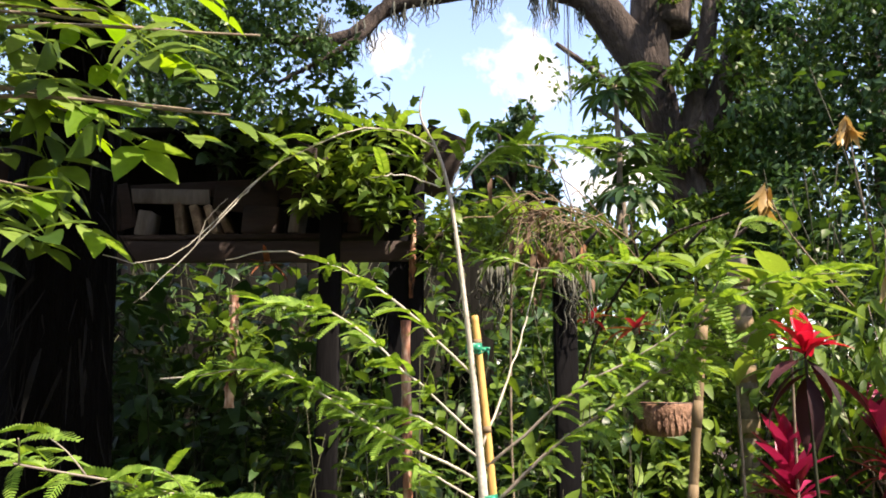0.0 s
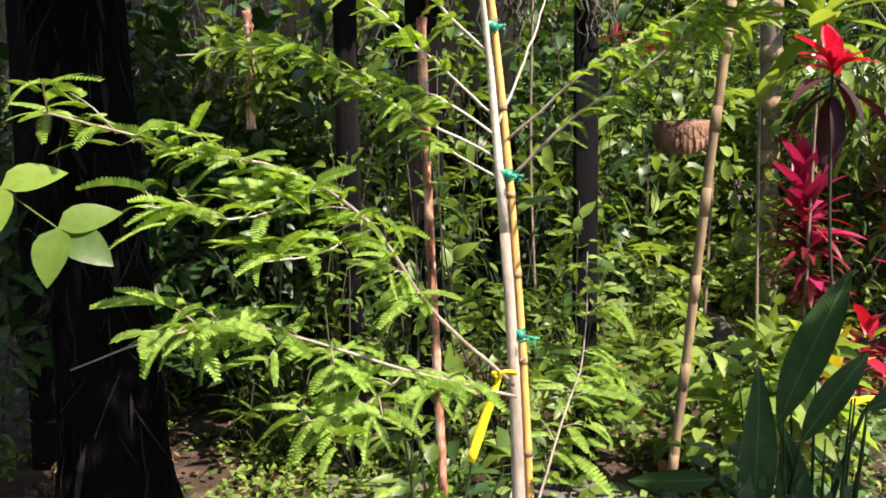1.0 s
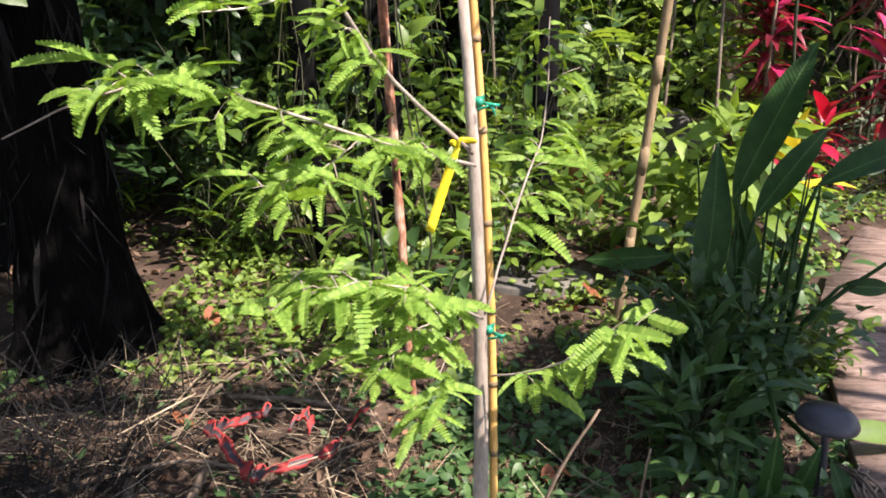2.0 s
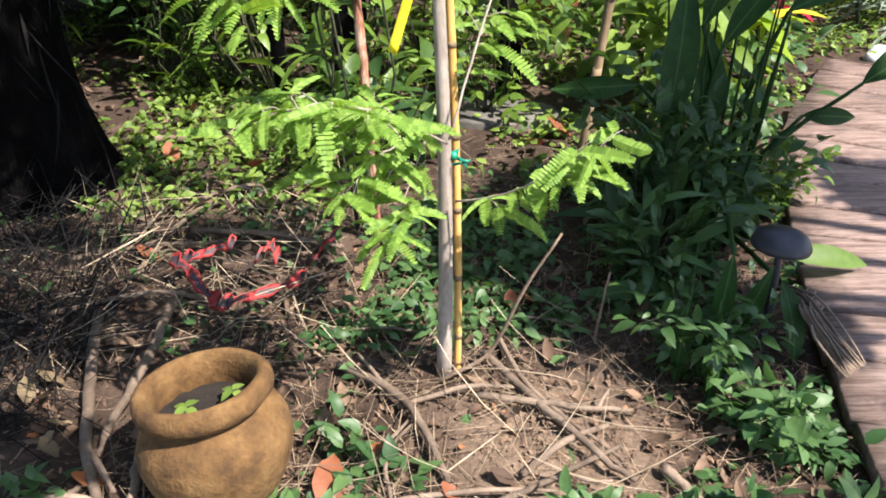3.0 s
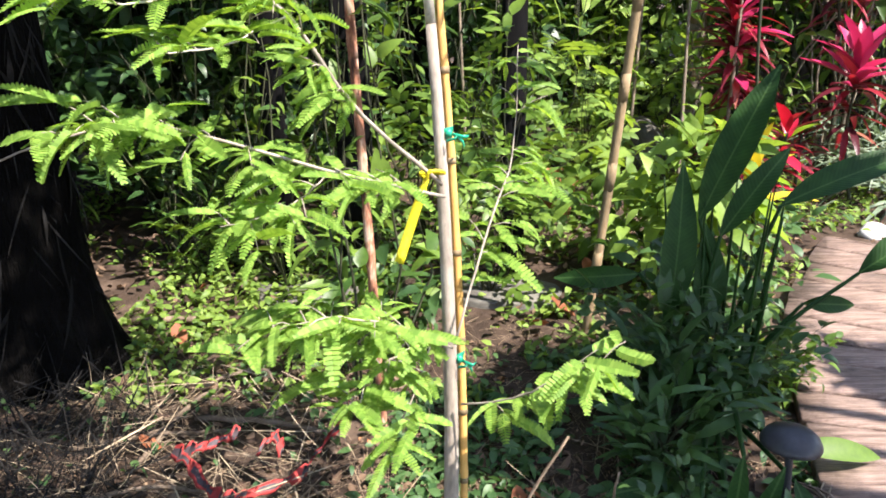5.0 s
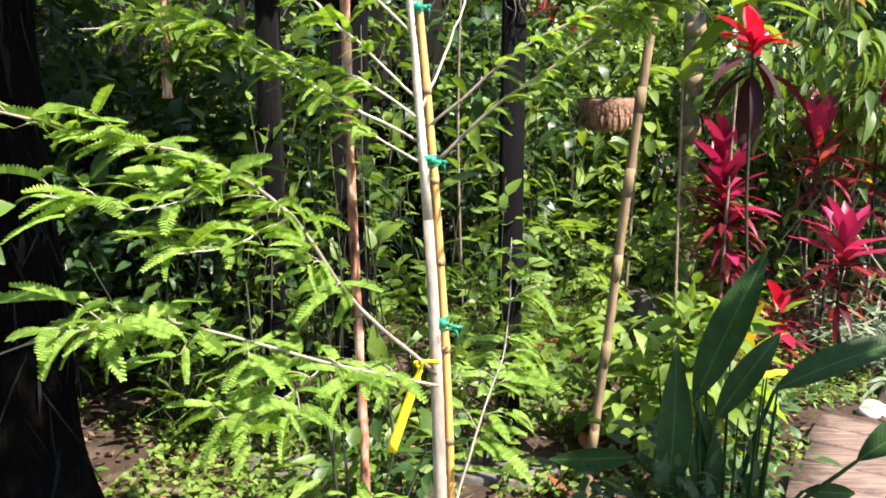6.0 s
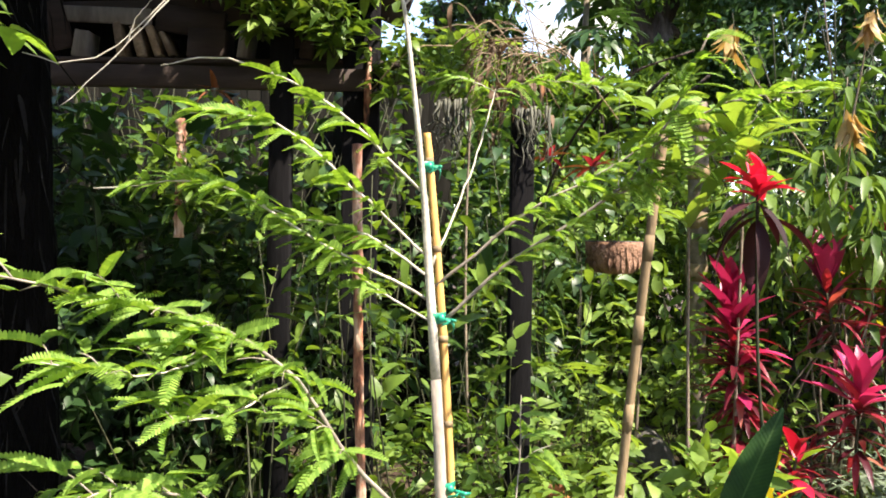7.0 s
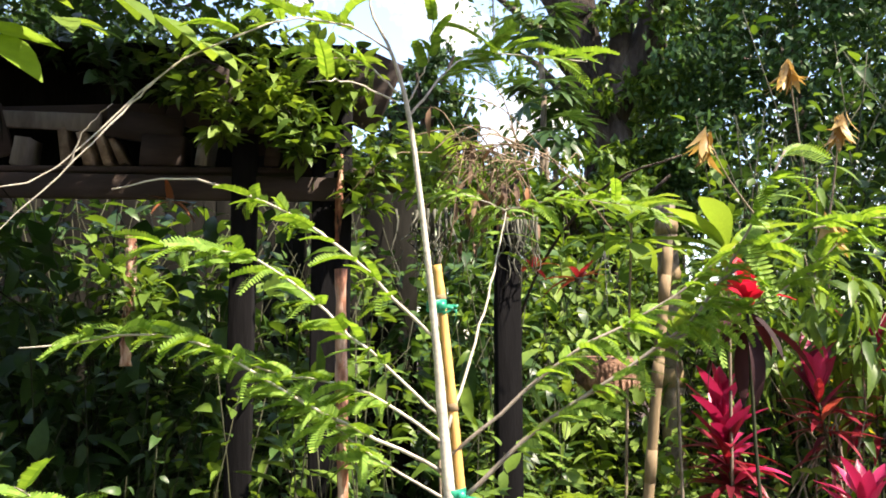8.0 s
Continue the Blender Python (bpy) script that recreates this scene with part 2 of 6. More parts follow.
# Near-black bark: the shade the trunk stands in is painted into it.
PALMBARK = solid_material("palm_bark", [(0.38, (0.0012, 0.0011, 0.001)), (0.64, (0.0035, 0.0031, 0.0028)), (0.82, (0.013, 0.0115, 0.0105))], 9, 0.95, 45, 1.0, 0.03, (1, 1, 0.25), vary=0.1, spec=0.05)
BAMBOO = solid_material("bamboo_cane", [(0.3, (0.50, 0.28, 0.075)), (0.7, (0.66, 0.40, 0.13))], 9, 0.45, 90, 0.15, 0.001, (1, 1, 0.25), vary=0.05)
OLDCANE = solid_material("weathered_cane", [(0.3, (0.13, 0.092, 0.050)), (0.7, (0.32, 0.23, 0.125))], 14, 0.75, 90, 0.7, 0.002, (1, 1, 0.25), vary=0.05)
REDWOOD = solid_material("red_stained_wood", [(0.38, (0.035, 0.018, 0.013)), (0.46, (0.22, 0.085, 0.048)), (0.54, (0.38, 0.18, 0.105)), (0.62, (0.58, 0.40, 0.29))], 34, 0.8, 80, 0.8, 0.006, (1, 1, 0.3), vary=0.08)
PEELED = solid_material("peeled_red_wood", [(0.38, (0.10, 0.042, 0.028)), (0.48, (0.34, 0.16, 0.10)), (0.60, (0.60, 0.42, 0.33))], 34, 0.8, 80, 0.8, 0.006, (1, 1, 0.3), vary=0.08)
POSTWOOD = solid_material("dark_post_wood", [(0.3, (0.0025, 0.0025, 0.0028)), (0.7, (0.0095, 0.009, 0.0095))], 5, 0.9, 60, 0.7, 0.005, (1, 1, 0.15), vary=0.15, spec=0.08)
BOARD = solid_material("old_board", [(0.3, (0.016, 0.011, 0.0085)), (0.7, (0.050, 0.033, 0.025))], 5, 0.8, 60, 0.5, 0.004, (0.2, 1, 1), vary=0.3)
# Near-black boards: the deep shade of the shelter is put into this colour.
SHADEBOARD = solid_material("shade_dark_board", [(0.3, (0.005, 0.005, 0.004)), (0.7, (0.017, 0.016, 0.013))], 5, 0.9, 60, 0.6, 0.004, (1, 1, 0.2), vary=0.25, spec=0.04)
GREYBOARD = solid_material("grey_board", [(0.3, (0.09, 0.08, 0.068)), (0.7, (0.21, 0.19, 0.16))], 5, 0.85, 60, 0.5, 0.004, (1, 1, 0.2), vary=0.25)


def plank_material():
    m, nt, out = graph("weathered_plank")
    stain = noise_node(nt, 5.0, 8.0, 0.75, (0.7, 1, 1))
    streak = noise_node(nt, 55.0, 8.0, 0.75, (0.06, 1, 1))
    grain = noise_node(nt, 190.0, 4.0, 0.65, (0.06, 1, 1))
    col = ramp_node(nt, streak, [(0.28, (0.032, 0.023, 0.019)), (0.38, (0.160, 0.114, 0.095)), (0.55, (0.29, 0.220, 0.188)), (0.8, (0.42, 0.345, 0.305))])
    col = mix_node(nt, 0.75, col, ramp_node(nt, stain, [(0.36, (0.24, 0.23, 0.23)), (0.47, (0.85, 0.81, 0.77)), (0.60, (1.15, 1.08, 1.02))]), "MULTIPLY")
    col = mix_node(nt, 0.7, col, ramp_node(nt, grain, [(0.35, (0.55, 0.53, 0.52)), (0.6, (1.15, 1.15, 1.15))]), "MULTIPLY")
    info = nt.nodes.new("ShaderNodeObjectInfo")
    col = mix_node(nt, 1.0, col, ramp_node(nt, info.outputs["Random"], [(0.0, (0.78, 0.76, 0.74)), (1.0, (1.12, 1.1, 1.1))]), "MULTIPLY")
    p = nt.nodes.new("ShaderNodeBsdfPrincipled")
    nt.links.new(col, p.inputs["Base Color"])
    p.inputs["Roughness"].default_value, p.inputs["Specular IOR Level"].default_value = 0.8, 0.25
    nt.links.new(bump_node(nt, streak, 0.9, 0.01), p.inputs["Normal"])
    nt.links.new(p.outputs[0], out.inputs["Surface"])
    return m


PLANK = plank_material()
CLAY = solid_material("clay_pot", [(0.25, (0.042, 0.022, 0.009)), (0.5, (0.118, 0.063, 0.021)), (0.75, (0.200, 0.118, 0.044))], 14, 0.9, 70, 0.9, 0.005, vary=0.0)
TERRACOTTA = solid_material("terracotta", [(0.3, (0.34, 0.12, 0.05)), (0.7, (0.50, 0.21, 0.10))], 9, 0.8, 90, 0.4, 0.003)
COIR = solid_material("coconut_fibre", [(0.3, (0.075, 0.036, 0.022)), (0.65, (0.33, 0.19, 0.12))], 9, 0.95, 70, 0.9, 0.012, vary=0.1)
BLACKPLASTIC = solid_material("black_plastic", [(0.3, (0.016, 0.016, 0.020)), (0.7, (0.035, 0.035, 0.042))], 9, 0.42, 90, 0.15, 0.002)
GREENTAPE = solid_material("green_tie_tape", [(0.3, (0.0, 0.17, 0.10)), (0.7, (0.01, 0.29, 0.17))], 9, 0.35, 90, 0.1, 0.001, spec=0.5)
YELLOWTAG = solid_material("yellow_tag", [(0.3, (0.72, 0.56, 0.01)), (0.7, (0.85, 0.70, 0.03))], 9, 0.4, 90, 0.05, 0.001, vary=0.0)
REDTAPE = solid_material("red_tape", [(0.3, (0.20, 0.020, 0.020)), (0.7, (0.44, 0.070, 0.060))], 9, 0.65, 90, 0.2, 0.002, spec=0.12)
DARKTAPE = solid_material("dark_tape", [(0.3, (0.035, 0.025, 0.03)), (0.7, (0.11, 0.085, 0.09))], 9, 0.6, 90, 0.2, 0.002, spec=0.15)
STONE = solid_material("flat_stone", [(0.3, (0.06, 0.056, 0.048)), (0.7, (0.14, 0.132, 0.115))], 6, 0.9, 60, 0.6, 0.006)
WHITESTONE = solid_material("white_stone", [(0.3, (0.55, 0.54, 0.52)), (0.7, (0.74, 0.73, 0.71))], 6, 0.8, 60, 0.4, 0.004)
WIRE = solid_material("wire", [(0.3, (0.04, 0.04, 0.04)), (0.7, (0.09, 0.09, 0.09))], 9, 0.5, 90, 0.1, 0.001, metal=0.6)

# ---- building helpers ----
rng = np.random.default_rng(7)


def unit(v):
    v = np.asarray(v, float)
    return v / np.maximum(np.linalg.norm(v, axis=-1, keepdims=True), 1e-9)


class Geo:
    """Gathers vertices and faces of one mesh."""

    def __init__(self):
        self.v, self.f, self.n = [], [], 0

    def add(self, verts, faces):
        self.v.append(np.asarray(verts, float))
        self.f += [tuple(i + self.n for i in face) for face in faces]
        self.n += len(verts)
        return self

    def tube(self, path, radii, sides=8, rough=0.0):
        path = np.asarray(path, float)
        n = len(path)
        radii = np.interp(np.linspace(0, 1, n), np.linspace(0, 1, len(np.atleast_1d(radii))), np.atleast_1d(radii))
        way = unit(np.gradient(path, axis=0))
        ref = np.array((0.31, 0.93, 0.17)) if abs(way[0][2]) > 0.8 else np.array((0.0, 0.0, 1.0))
        verts = []
        for i in range(n):
            a = unit(np.cross(way[i], ref))
            b = np.cross(way[i], a)
            for k in range(sides):
                w = 2 * math.pi * k / sides
                r = radii[i] * (1 + rough * (rng.random() - 0.5))
                verts.append(path[i] + r * (math.cos(w) * a + math.sin(w) * b))
        faces = []
        for i in range(n - 1):
            for k in range(sides):
                j = (k + 1) % sides
                faces.append((i * sides + k, i * sides + j, (i + 1) * sides + j, (i + 1) * sides + k))
        faces.append(tuple(range(sides - 1, -1, -1)))
        faces.append(tuple((n - 1) * sides + k for k in range(sides)))
        return self.add(verts, faces)

    def lathe(self, profile, sides=32, wobble=0.0, centre=(0, 0, 0), m=None):
        verts, faces = [], []
        for r, z in profile:
            for k in range(sides):
                w = 2 * math.pi * k / sides
                q = r * (1 + wobble * noise.noise(Vector((math.cos(w) * 1.7, math.sin(w) * 1.7, z * 9))))
                p = Vector((q * math.cos(w), q * math.sin(w), z))
                verts.append((m @ p if m else p) + Vector(centre))
        for i in range(len(profile) - 1):
            for k in range(sides):
                j = (k + 1) % sides
                faces.append((i * sides + k, i * sides + j, (i + 1) * sides + j, (i + 1) * sides + k))
        faces.append(tuple(range(sides - 1, -1, -1)))
        faces.append(tuple((len(profile) - 1) * sides + k for k in range(sides)))
        return self.add(verts, faces)

    def box(self, size, m, bevel=0.004, rough=0.0):
        bm = bmesh.new()
        bmesh.ops.create_cube(bm, size=1.0)
        for v in bm.verts:
            v.co = Vector([c * s for c, s in zip(v.co, size)])
        if bevel:
            bmesh.ops.bevel(bm, geom=bm.edges[:], offset=bevel, segments=1, affect="EDGES")
        verts = [m @ (v.co + Vector([rough * (rng.random() - 0.5) for _ in range(3)])) for v in bm.verts]
        bm.verts.index_update()
        faces = [tuple(v.index for v in f.verts) for f in bm.faces]
        bm.free()
        return self.add(verts, faces)

    def object(self, name, material, parent=None, label="", smooth=True):
        me = bpy.data.meshes.new(name)
        me.from_pydata(np.concatenate(self.v).tolist(), [], self.f)
        return link(name, me, material, parent, label, smooth)


def link(name, me, material, parent=None, label="", smooth=True):
    if not me.materials:
        me.materials.append(material)
    if smooth:
        me.polygons.foreach_set("use_smooth", [True] * len(me.polygons))
    ob = new(name, me)
    ob.parent = parent
    return tagged(ob, label)


def thing(name, at, label, category, group="", kind="", turn=0.0):
    ob = new(name)
    ob.empty_display_size = 0.05
    ob.matrix_world = pose(*at, 0, 0, turn)
    return tagged(ob, label, category, group, kind)


def curve3(points, n=12):
    """A smooth line through a few points (Catmull-Rom)."""
    p = np.asarray(points, float)
    if len(p) == 2:
        return p[0] + (p[1] - p[0]) * np.linspace(0, 1, n)[:, None]
    q = np.vstack([2 * p[0] - p[1], p, 2 * p[-1] - p[-2]])
    out = []
    for s in np.linspace(0, len(p) - 1 - 1e-6, n):
        i, u = int(s), s - int(s)
        a, b, c, d = q[i:i + 4]
        out.append(0.5 * (2 * b + (c - a) * u + (2 * a - 5 * b + 4 * c - d) * u * u + (3 * b - a - 3 * c + d) * u ** 3))
    return np.array(out)


def blade(length=1.0, width=0.4, segs=4, fold=0.15, droop=0.2, widest=0.4, tip=0.03, wave=0.0, stalk=0.0):
    """A leaf along +y, its face up +z; all quads. Returns vertices and faces."""
    verts, faces = [], []
    for i in range(segs + 1):
        u = i / segs
        w = math.sin(math.pi * u ** (math.log(0.5) / math.log(widest))) ** 0.8 if 0 < u < 1 else 0
        w = max(w, tip) * width / 2
        ang = -droop * u
        y = length * (stalk + (1 - stalk) * u) * math.cos(ang * 0.7)
        z = length * u * math.sin(ang)
        dz = wave * width * math.sin(u * 9.0)
        verts += [(-w, y, z + fold * w + dz), (0, y, z), (w, y, z + fold * w - dz)]
    for i in range(segs):
        a, b = 3 * i, 3 * i + 3
        faces += [(a, a + 1, b + 1, b), (a + 1, a + 2, b + 2, b + 1)]
    return np.array(verts), np.array(faces)


def feather(length=0.11, pairs=13, leaflet=0.018, lift=0.3, droop=0.5, lean=0.35):
    """A pinnate leaf along +y: two rows of small oblong leaflets on a thin stalk; all quads."""
    verts, faces = [], []

    def spine(u):
        a = -droop * u
        return np.array((0, length * u * math.cos(a * 0.6), length * u * math.sin(a)))

    for i in range(pairs):
        u = 0.10 + 0.88 * i / (pairs - 1)
        p = spine(u)
        long = leaflet * (0.55 + 0.45 * math.sin(math.pi * min(1, u * 0.8 + 0.12)) ** 0.6) * (1 - 0.45 * max(0, u - 0.75) / 0.25)
        half = length / pairs * 0.52
        for s in (-1, 1):
            d = unit((s * math.cos(lift), lean, math.sin(lift)))
            e = np.array((0, 1, -droop * u)) * half
            k = len(verts)
            long = long * (0.92 + 0.16 * rng.random())
            a, m, b = p, p + d * long * 0.62, p + d * long
            verts += [a - e, m - e * 1.05, m + e * 1.05, a + e, b - e * 0.35, b + e * 0.45]
            quads = [(k, k + 1, k + 2, k + 3), (k + 1, k + 4, k + 5, k + 2)]
            faces += quads if s > 0 else [q[::-1] for q in quads]
    for i in range(4):
        p, q = spine(i / 4), spine((i + 1) / 4)
        k = len(verts)
        w = np.array((0.0008, 0, 0))
        verts += [p - w, p + w, q + w, q - w]
        faces.append((k, k + 1, k + 2, k + 3))
    return np.array(verts), np.array(faces)


def compound(pairs=3, size=0.05, length=0.16, width=0.45, droop=0.3, segs=2):
    """A leaf of a few broad leaflets on one stalk, along +y; all quads."""
    lv, lf = blade(size, size * width, segs, 0.15, 0.25)
    verts, faces, n = [], [], 0
    spots = [(0.25 + 0.7 * i / max(1, pairs - 1), s) for i in range(pairs) for s in (-1, 1)] + [(1.0, 0)]
    for u, s in spots:
        a = s * -1.05
        c, d = math.cos(a), math.sin(a)
        turned = lv @ np.array(((c, d, 0), (-d, c, 0), (0, 0, 1)))
        verts.append(turned + np.array((0, length * u, -droop * length * u * u)))
        faces.append(lf + n)
        n += len(lv)
    k = n
    verts.append(np.array([(-0.001, 0, 0), (0.001, 0, 0), (0.001, length, -droop * length), (-0.001, length, -droop * length)]))
    faces.append(np.array([(k, k + 1, k + 2, k + 3)]))
    return np.concatenate(verts), np.concatenate(faces)


def frames_for(way, up=None, roll=None):
    """Rotation matrices that carry +y to way, with +z as near to up as may be."""
    way = unit(way)
    up = np.broadcast_to(np.array((0.0, 0, 1)) if up is None else up, way.shape)
    x = np.cross(way, up)
    bad = np.linalg.norm(x, axis=1) < 1e-3
    x[bad] = (1, 0, 0)
    x = unit(x)
    z = np.cross(x, way)
    if roll is not None:
        c, s = np.cos(roll)[:, None], np.sin(roll)[:, None]
        x, z = c * x + s * z, c * z - s * x
    return np.stack([x, way, z], axis=2)


def scatter(name, templates, places, turns, sizes, material, parent=None, label="", smooth=True):
    """Many copies of small quad templates joined into one mesh."""
    n = len(places)
    pick = rng.integers(0, len(templates), n)
    vs, fs, off = [], [], 0
    for k, (tv, tf) in enumerate(templates):
        idx = np.nonzero(pick == k)[0]
        if not len(idx):
            continue
        v = np.einsum("nij,kj->nki", turns[idx], tv) * sizes[idx][:, None, None] + places[idx][:, None, :]
        f = tf[None] + (off + np.arange(len(idx)) * len(tv))[:, None, None]
        vs.append(v.reshape(-1, 3))
        fs.append(f.reshape(-1, 4))
        off += len(idx) * len(tv)
    v, f = np.concatenate(vs), np.concatenate(fs)
    me = bpy.data.meshes.new(name)
    me.vertices.add(len(v))
    me.vertices.foreach_set("co", v.ravel())
    me.loops.add(f.size)
    me.loops.foreach_set("vertex_index", f.ravel().astype(np.int32))
    me.polygons.add(len(f))
    me.polygons.foreach_set("loop_start", np.arange(0, f.size, 4, dtype=np.int32))
    me.update(calc_edges=True)
    return link(name, me, material, parent, label, smooth)


def leaf_mesh(name, template, material):
    me = bpy.data.meshes.new(name)
    me.from_pydata(template[0].tolist(), [], template[1].tolist())
    me.materials.append(material)
    me.polygons.foreach_set("use_smooth", [True] * len(me.polygons))
    return me


def set_leaf(name, me, parent, at, way, up=(0, 0, 1), size=1.0, label=""):
    r = frames_for(np.array([way], float), np.array([up], float))[0]
    ob = new(name, me)
    ob.parent = parent
    ob.matrix_local = Matrix.Translation(at) @ Matrix([[*row] for row in r]).to_4x4() @ Matrix.Scale(size, 4)
    return tagged(ob, label)


def ground_z(x, y):
    """Height of the soil: gentle swells, and a low mound round the sapling."""
    near = math.exp(-((x - 0.25) ** 2 + (y - 1.15) ** 2) / 0.12)
    return 0.012 * noise.noise(Vector((x * 1.3, y * 1.3, 3))) + 0.03 * near + 0.006 * noise.noise(Vector((x * 7, y * 7, 1)))


def spread_leaves(n, lo, hi, keep=None):
    """n places on the ground in a rectangle, kept where keep(x, y) allows."""
    out = []
    while len(out) < n:
        x, y = lo[0] + (hi[0] - lo[0]) * rng.random(), lo[1] + (hi[1] - lo[1]) * rng.random()
        if keep is None or rng.random() < keep(x, y):
            out.append((x, y, ground_z(x, y)))
    return np.array(out)


OVATE = [blade(1, 0.52, 4, 0.2, 0.3, 0.38), blade(1, 0.44, 4, 0.1, 0.6, 0.4), blade(1, 0.60, 4, 0.3, 0.15, 0.36), blade(1, 0.48, 4, 0.35, 0.9, 0.42)]
LANCE = [blade(1, 0.24, 4, 0.25, 0.5, 0.4), blade(1, 0.21, 4, 0.2, 0.8, 0.42), blade(1, 0.26, 4, 0.3, 0.3, 0.4)]
STRAP = [blade(1, 0.07, 5, 0.3, 0.9, 0.3), blade(1, 0.06, 5, 0.3, 0.5, 0.3), blade(1, 0.08, 5, 0.3, 1.2, 0.3)]
PINNATE = [compound(3, 0.42, 0.9, 0.5, 0.25, 4), compound(4, 0.36, 0.95, 0.48, 0.4, 4), compound(3, 0.45, 0.85, 0.46, 0.1, 4)]


def bush(name, at, height, spread, stems, per_stem, leaf, size, material, label, category="shrub", bark=None, low=0.2, sag=0.25, lift=0.25, turn=0.0, lean=(0, 0), kind="", group=""):
    """A shrub: bare stems from one foot, and leaves along them, thicker towards the ends."""
    ob = thing(name, (at[0], at[1], ground_z(at[0], at[1]) if len(at) < 3 else at[2]), label, category, group, kind, turn)
    places, ways = [], []
    for i in range(stems):
        a = 2 * math.pi * (i + rng.random()) / stems
        r = spread * (0.25 + 0.75 * math.sqrt(rng.random()))
        h = height * (0.55 + 0.45 * rng.random()) * (1 - 0.25 * (r / spread) ** 2)
        end = np.array((r * math.cos(a) + lean[0] * h, r * math.sin(a) + lean[1] * h, h))
        mid = end * np.array((0.35, 0.35, 0.6)) + rng.normal(0, 0.04 * height, 3) * np.array((1, 1, 0.3))
        foot = np.array((0.03 * spread * math.cos(a), 0.03 * spread * math.sin(a), 0))
        low_mid = mid * 0.5 + rng.normal(0, 0.05 * height, 3) * np.array((1, 1, 0.3))
        path = curve3([foot, low_mid, mid, end], 7)
        thick = max(0.0016, 0.0028 * height)
        Geo().tube(path, [thick, thick * 0.3], 5).object("stem", bark or GREENSTEM, ob)
        u = low + (1 - low) * rng.random(per_stem) ** 0.75
        k = np.clip((u * 6).astype(int), 0, 5)
        p = path[k] + (path[k + 1] - path[k]) * (u * 6 - k)[:, None]
        out = rng.normal(0, 1, (per_stem, 3)) * np.array((1, 1, 0.6))
        out = unit(out + 0.5 * unit(np.array((end[0], end[1], 0.1)))[None])
        reach = 0.10 * spread + 0.5 * size
        ways.append(out + np.array((0, 0, lift)) - np.array((0, 0, sag)) * rng.random((per_stem, 1)))
        places.append(p + out * reach * rng.random((per_stem, 1)) ** 0.6)
    places, ways = np.concatenate(places), np.concatenate(ways)
    places[:, 2] = np.maximum(places[:, 2], 0.03)
    up = np.array((0, 0, 1.0)) + rng.normal(0, 0.35, ways.shape)
    scatter("foliage", leaf, places, frames_for(ways, up), size * (0.45 + 0.85 * rng.random(len(places)) ** 1.3), material, ob)
    return ob


def crown_leaves(name, blobs, n, size, material, parent, templates=None):
    """Leaves in ragged clumps, each clump a fuzzy ball of small tufts."""
    places = []
    total = sum(b[3] ** 2 for b in blobs)
    for x, y, z, r in blobs:
        m = max(8, int(n * r * r / total))
        tufts = max(4, m // 22)
        c = unit(rng.normal(0, 1, (tufts, 3))) * r * (0.35 + 0.75 * rng.random((tufts, 1))) * np.array((1, 1, 0.75))
        places.append(np.array((x, y, z)) + c[rng.integers(0, tufts, m)] + rng.normal(0, r * 0.13, (m, 3)))
    p = np.concatenate(places)
    w = rng.normal(0, 1, p.shape) - np.array((0, 0, 0.3))
    return scatter(name, templates or [blade(1, 0.5, 2, 0.2, 0.3)], p, frames_for(w, rng.normal(0, 0.6, p.shape) + np.array((0, 0, 1))), size * (0.6 + 0.7 * rng.random(len(p))), material, parent)

# ---- ground ----
def build_ground():
    xs = np.concatenate([-np.geomspace(400, 4.7, 16), np.linspace(-4.2, 4.2, 106), np.geomspace(4.7, 400, 16)])
    ys = np.concatenate([-np.geomspace(400, 2.6, 14), np.linspace(-2.2, 6.2, 106), np.geomspace(6.8, 400, 16)])
    verts = [(x, y, ground_z(x, y) if abs(x) < 6 and -3 < y < 8 else 0.0) for y in ys for x in xs]
    w = len(xs)
    faces = [(j * w + i, j * w + i + 1, (j + 1) * w + i + 1, (j + 1) * w + i) for j in range(len(ys) - 1) for i in range(w - 1)]
    me = bpy.data.meshes.new("ground")
    me.from_pydata(verts, [], faces)
    tagged(link("ground", me, SOIL), "bare brown garden soil with mulch and dry litter", "ground", kind="structure")


build_ground()


# ---- boardwalk ----
def deck_edge(s):
    """The near edge of the boardwalk, s metres along it, and its heading: it bends away to the right."""
    q = curve3([(0.86, -1.6, 0), (0.88, -0.6, 0), (0.905, 0.40, 0), (0.950, 1.10, 0), (1.175, 2.14, 0), (1.40, 2.68, 0), (1.78, 3.30, 0)], 60)
    far = np.concatenate([[0], np.cumsum(np.linalg.norm(np.diff(q, axis=0), axis=1))])
    at = np.array([np.interp(s, far, q[:, k]) for k in range(2)])
    ahead = np.array([np.interp(s + 0.05, far, q[:, k]) for k in range(2)]) - np.array([np.interp(s - 0.05, far, q[:, k]) for k in range(2)])
    return at, unit(ahead)


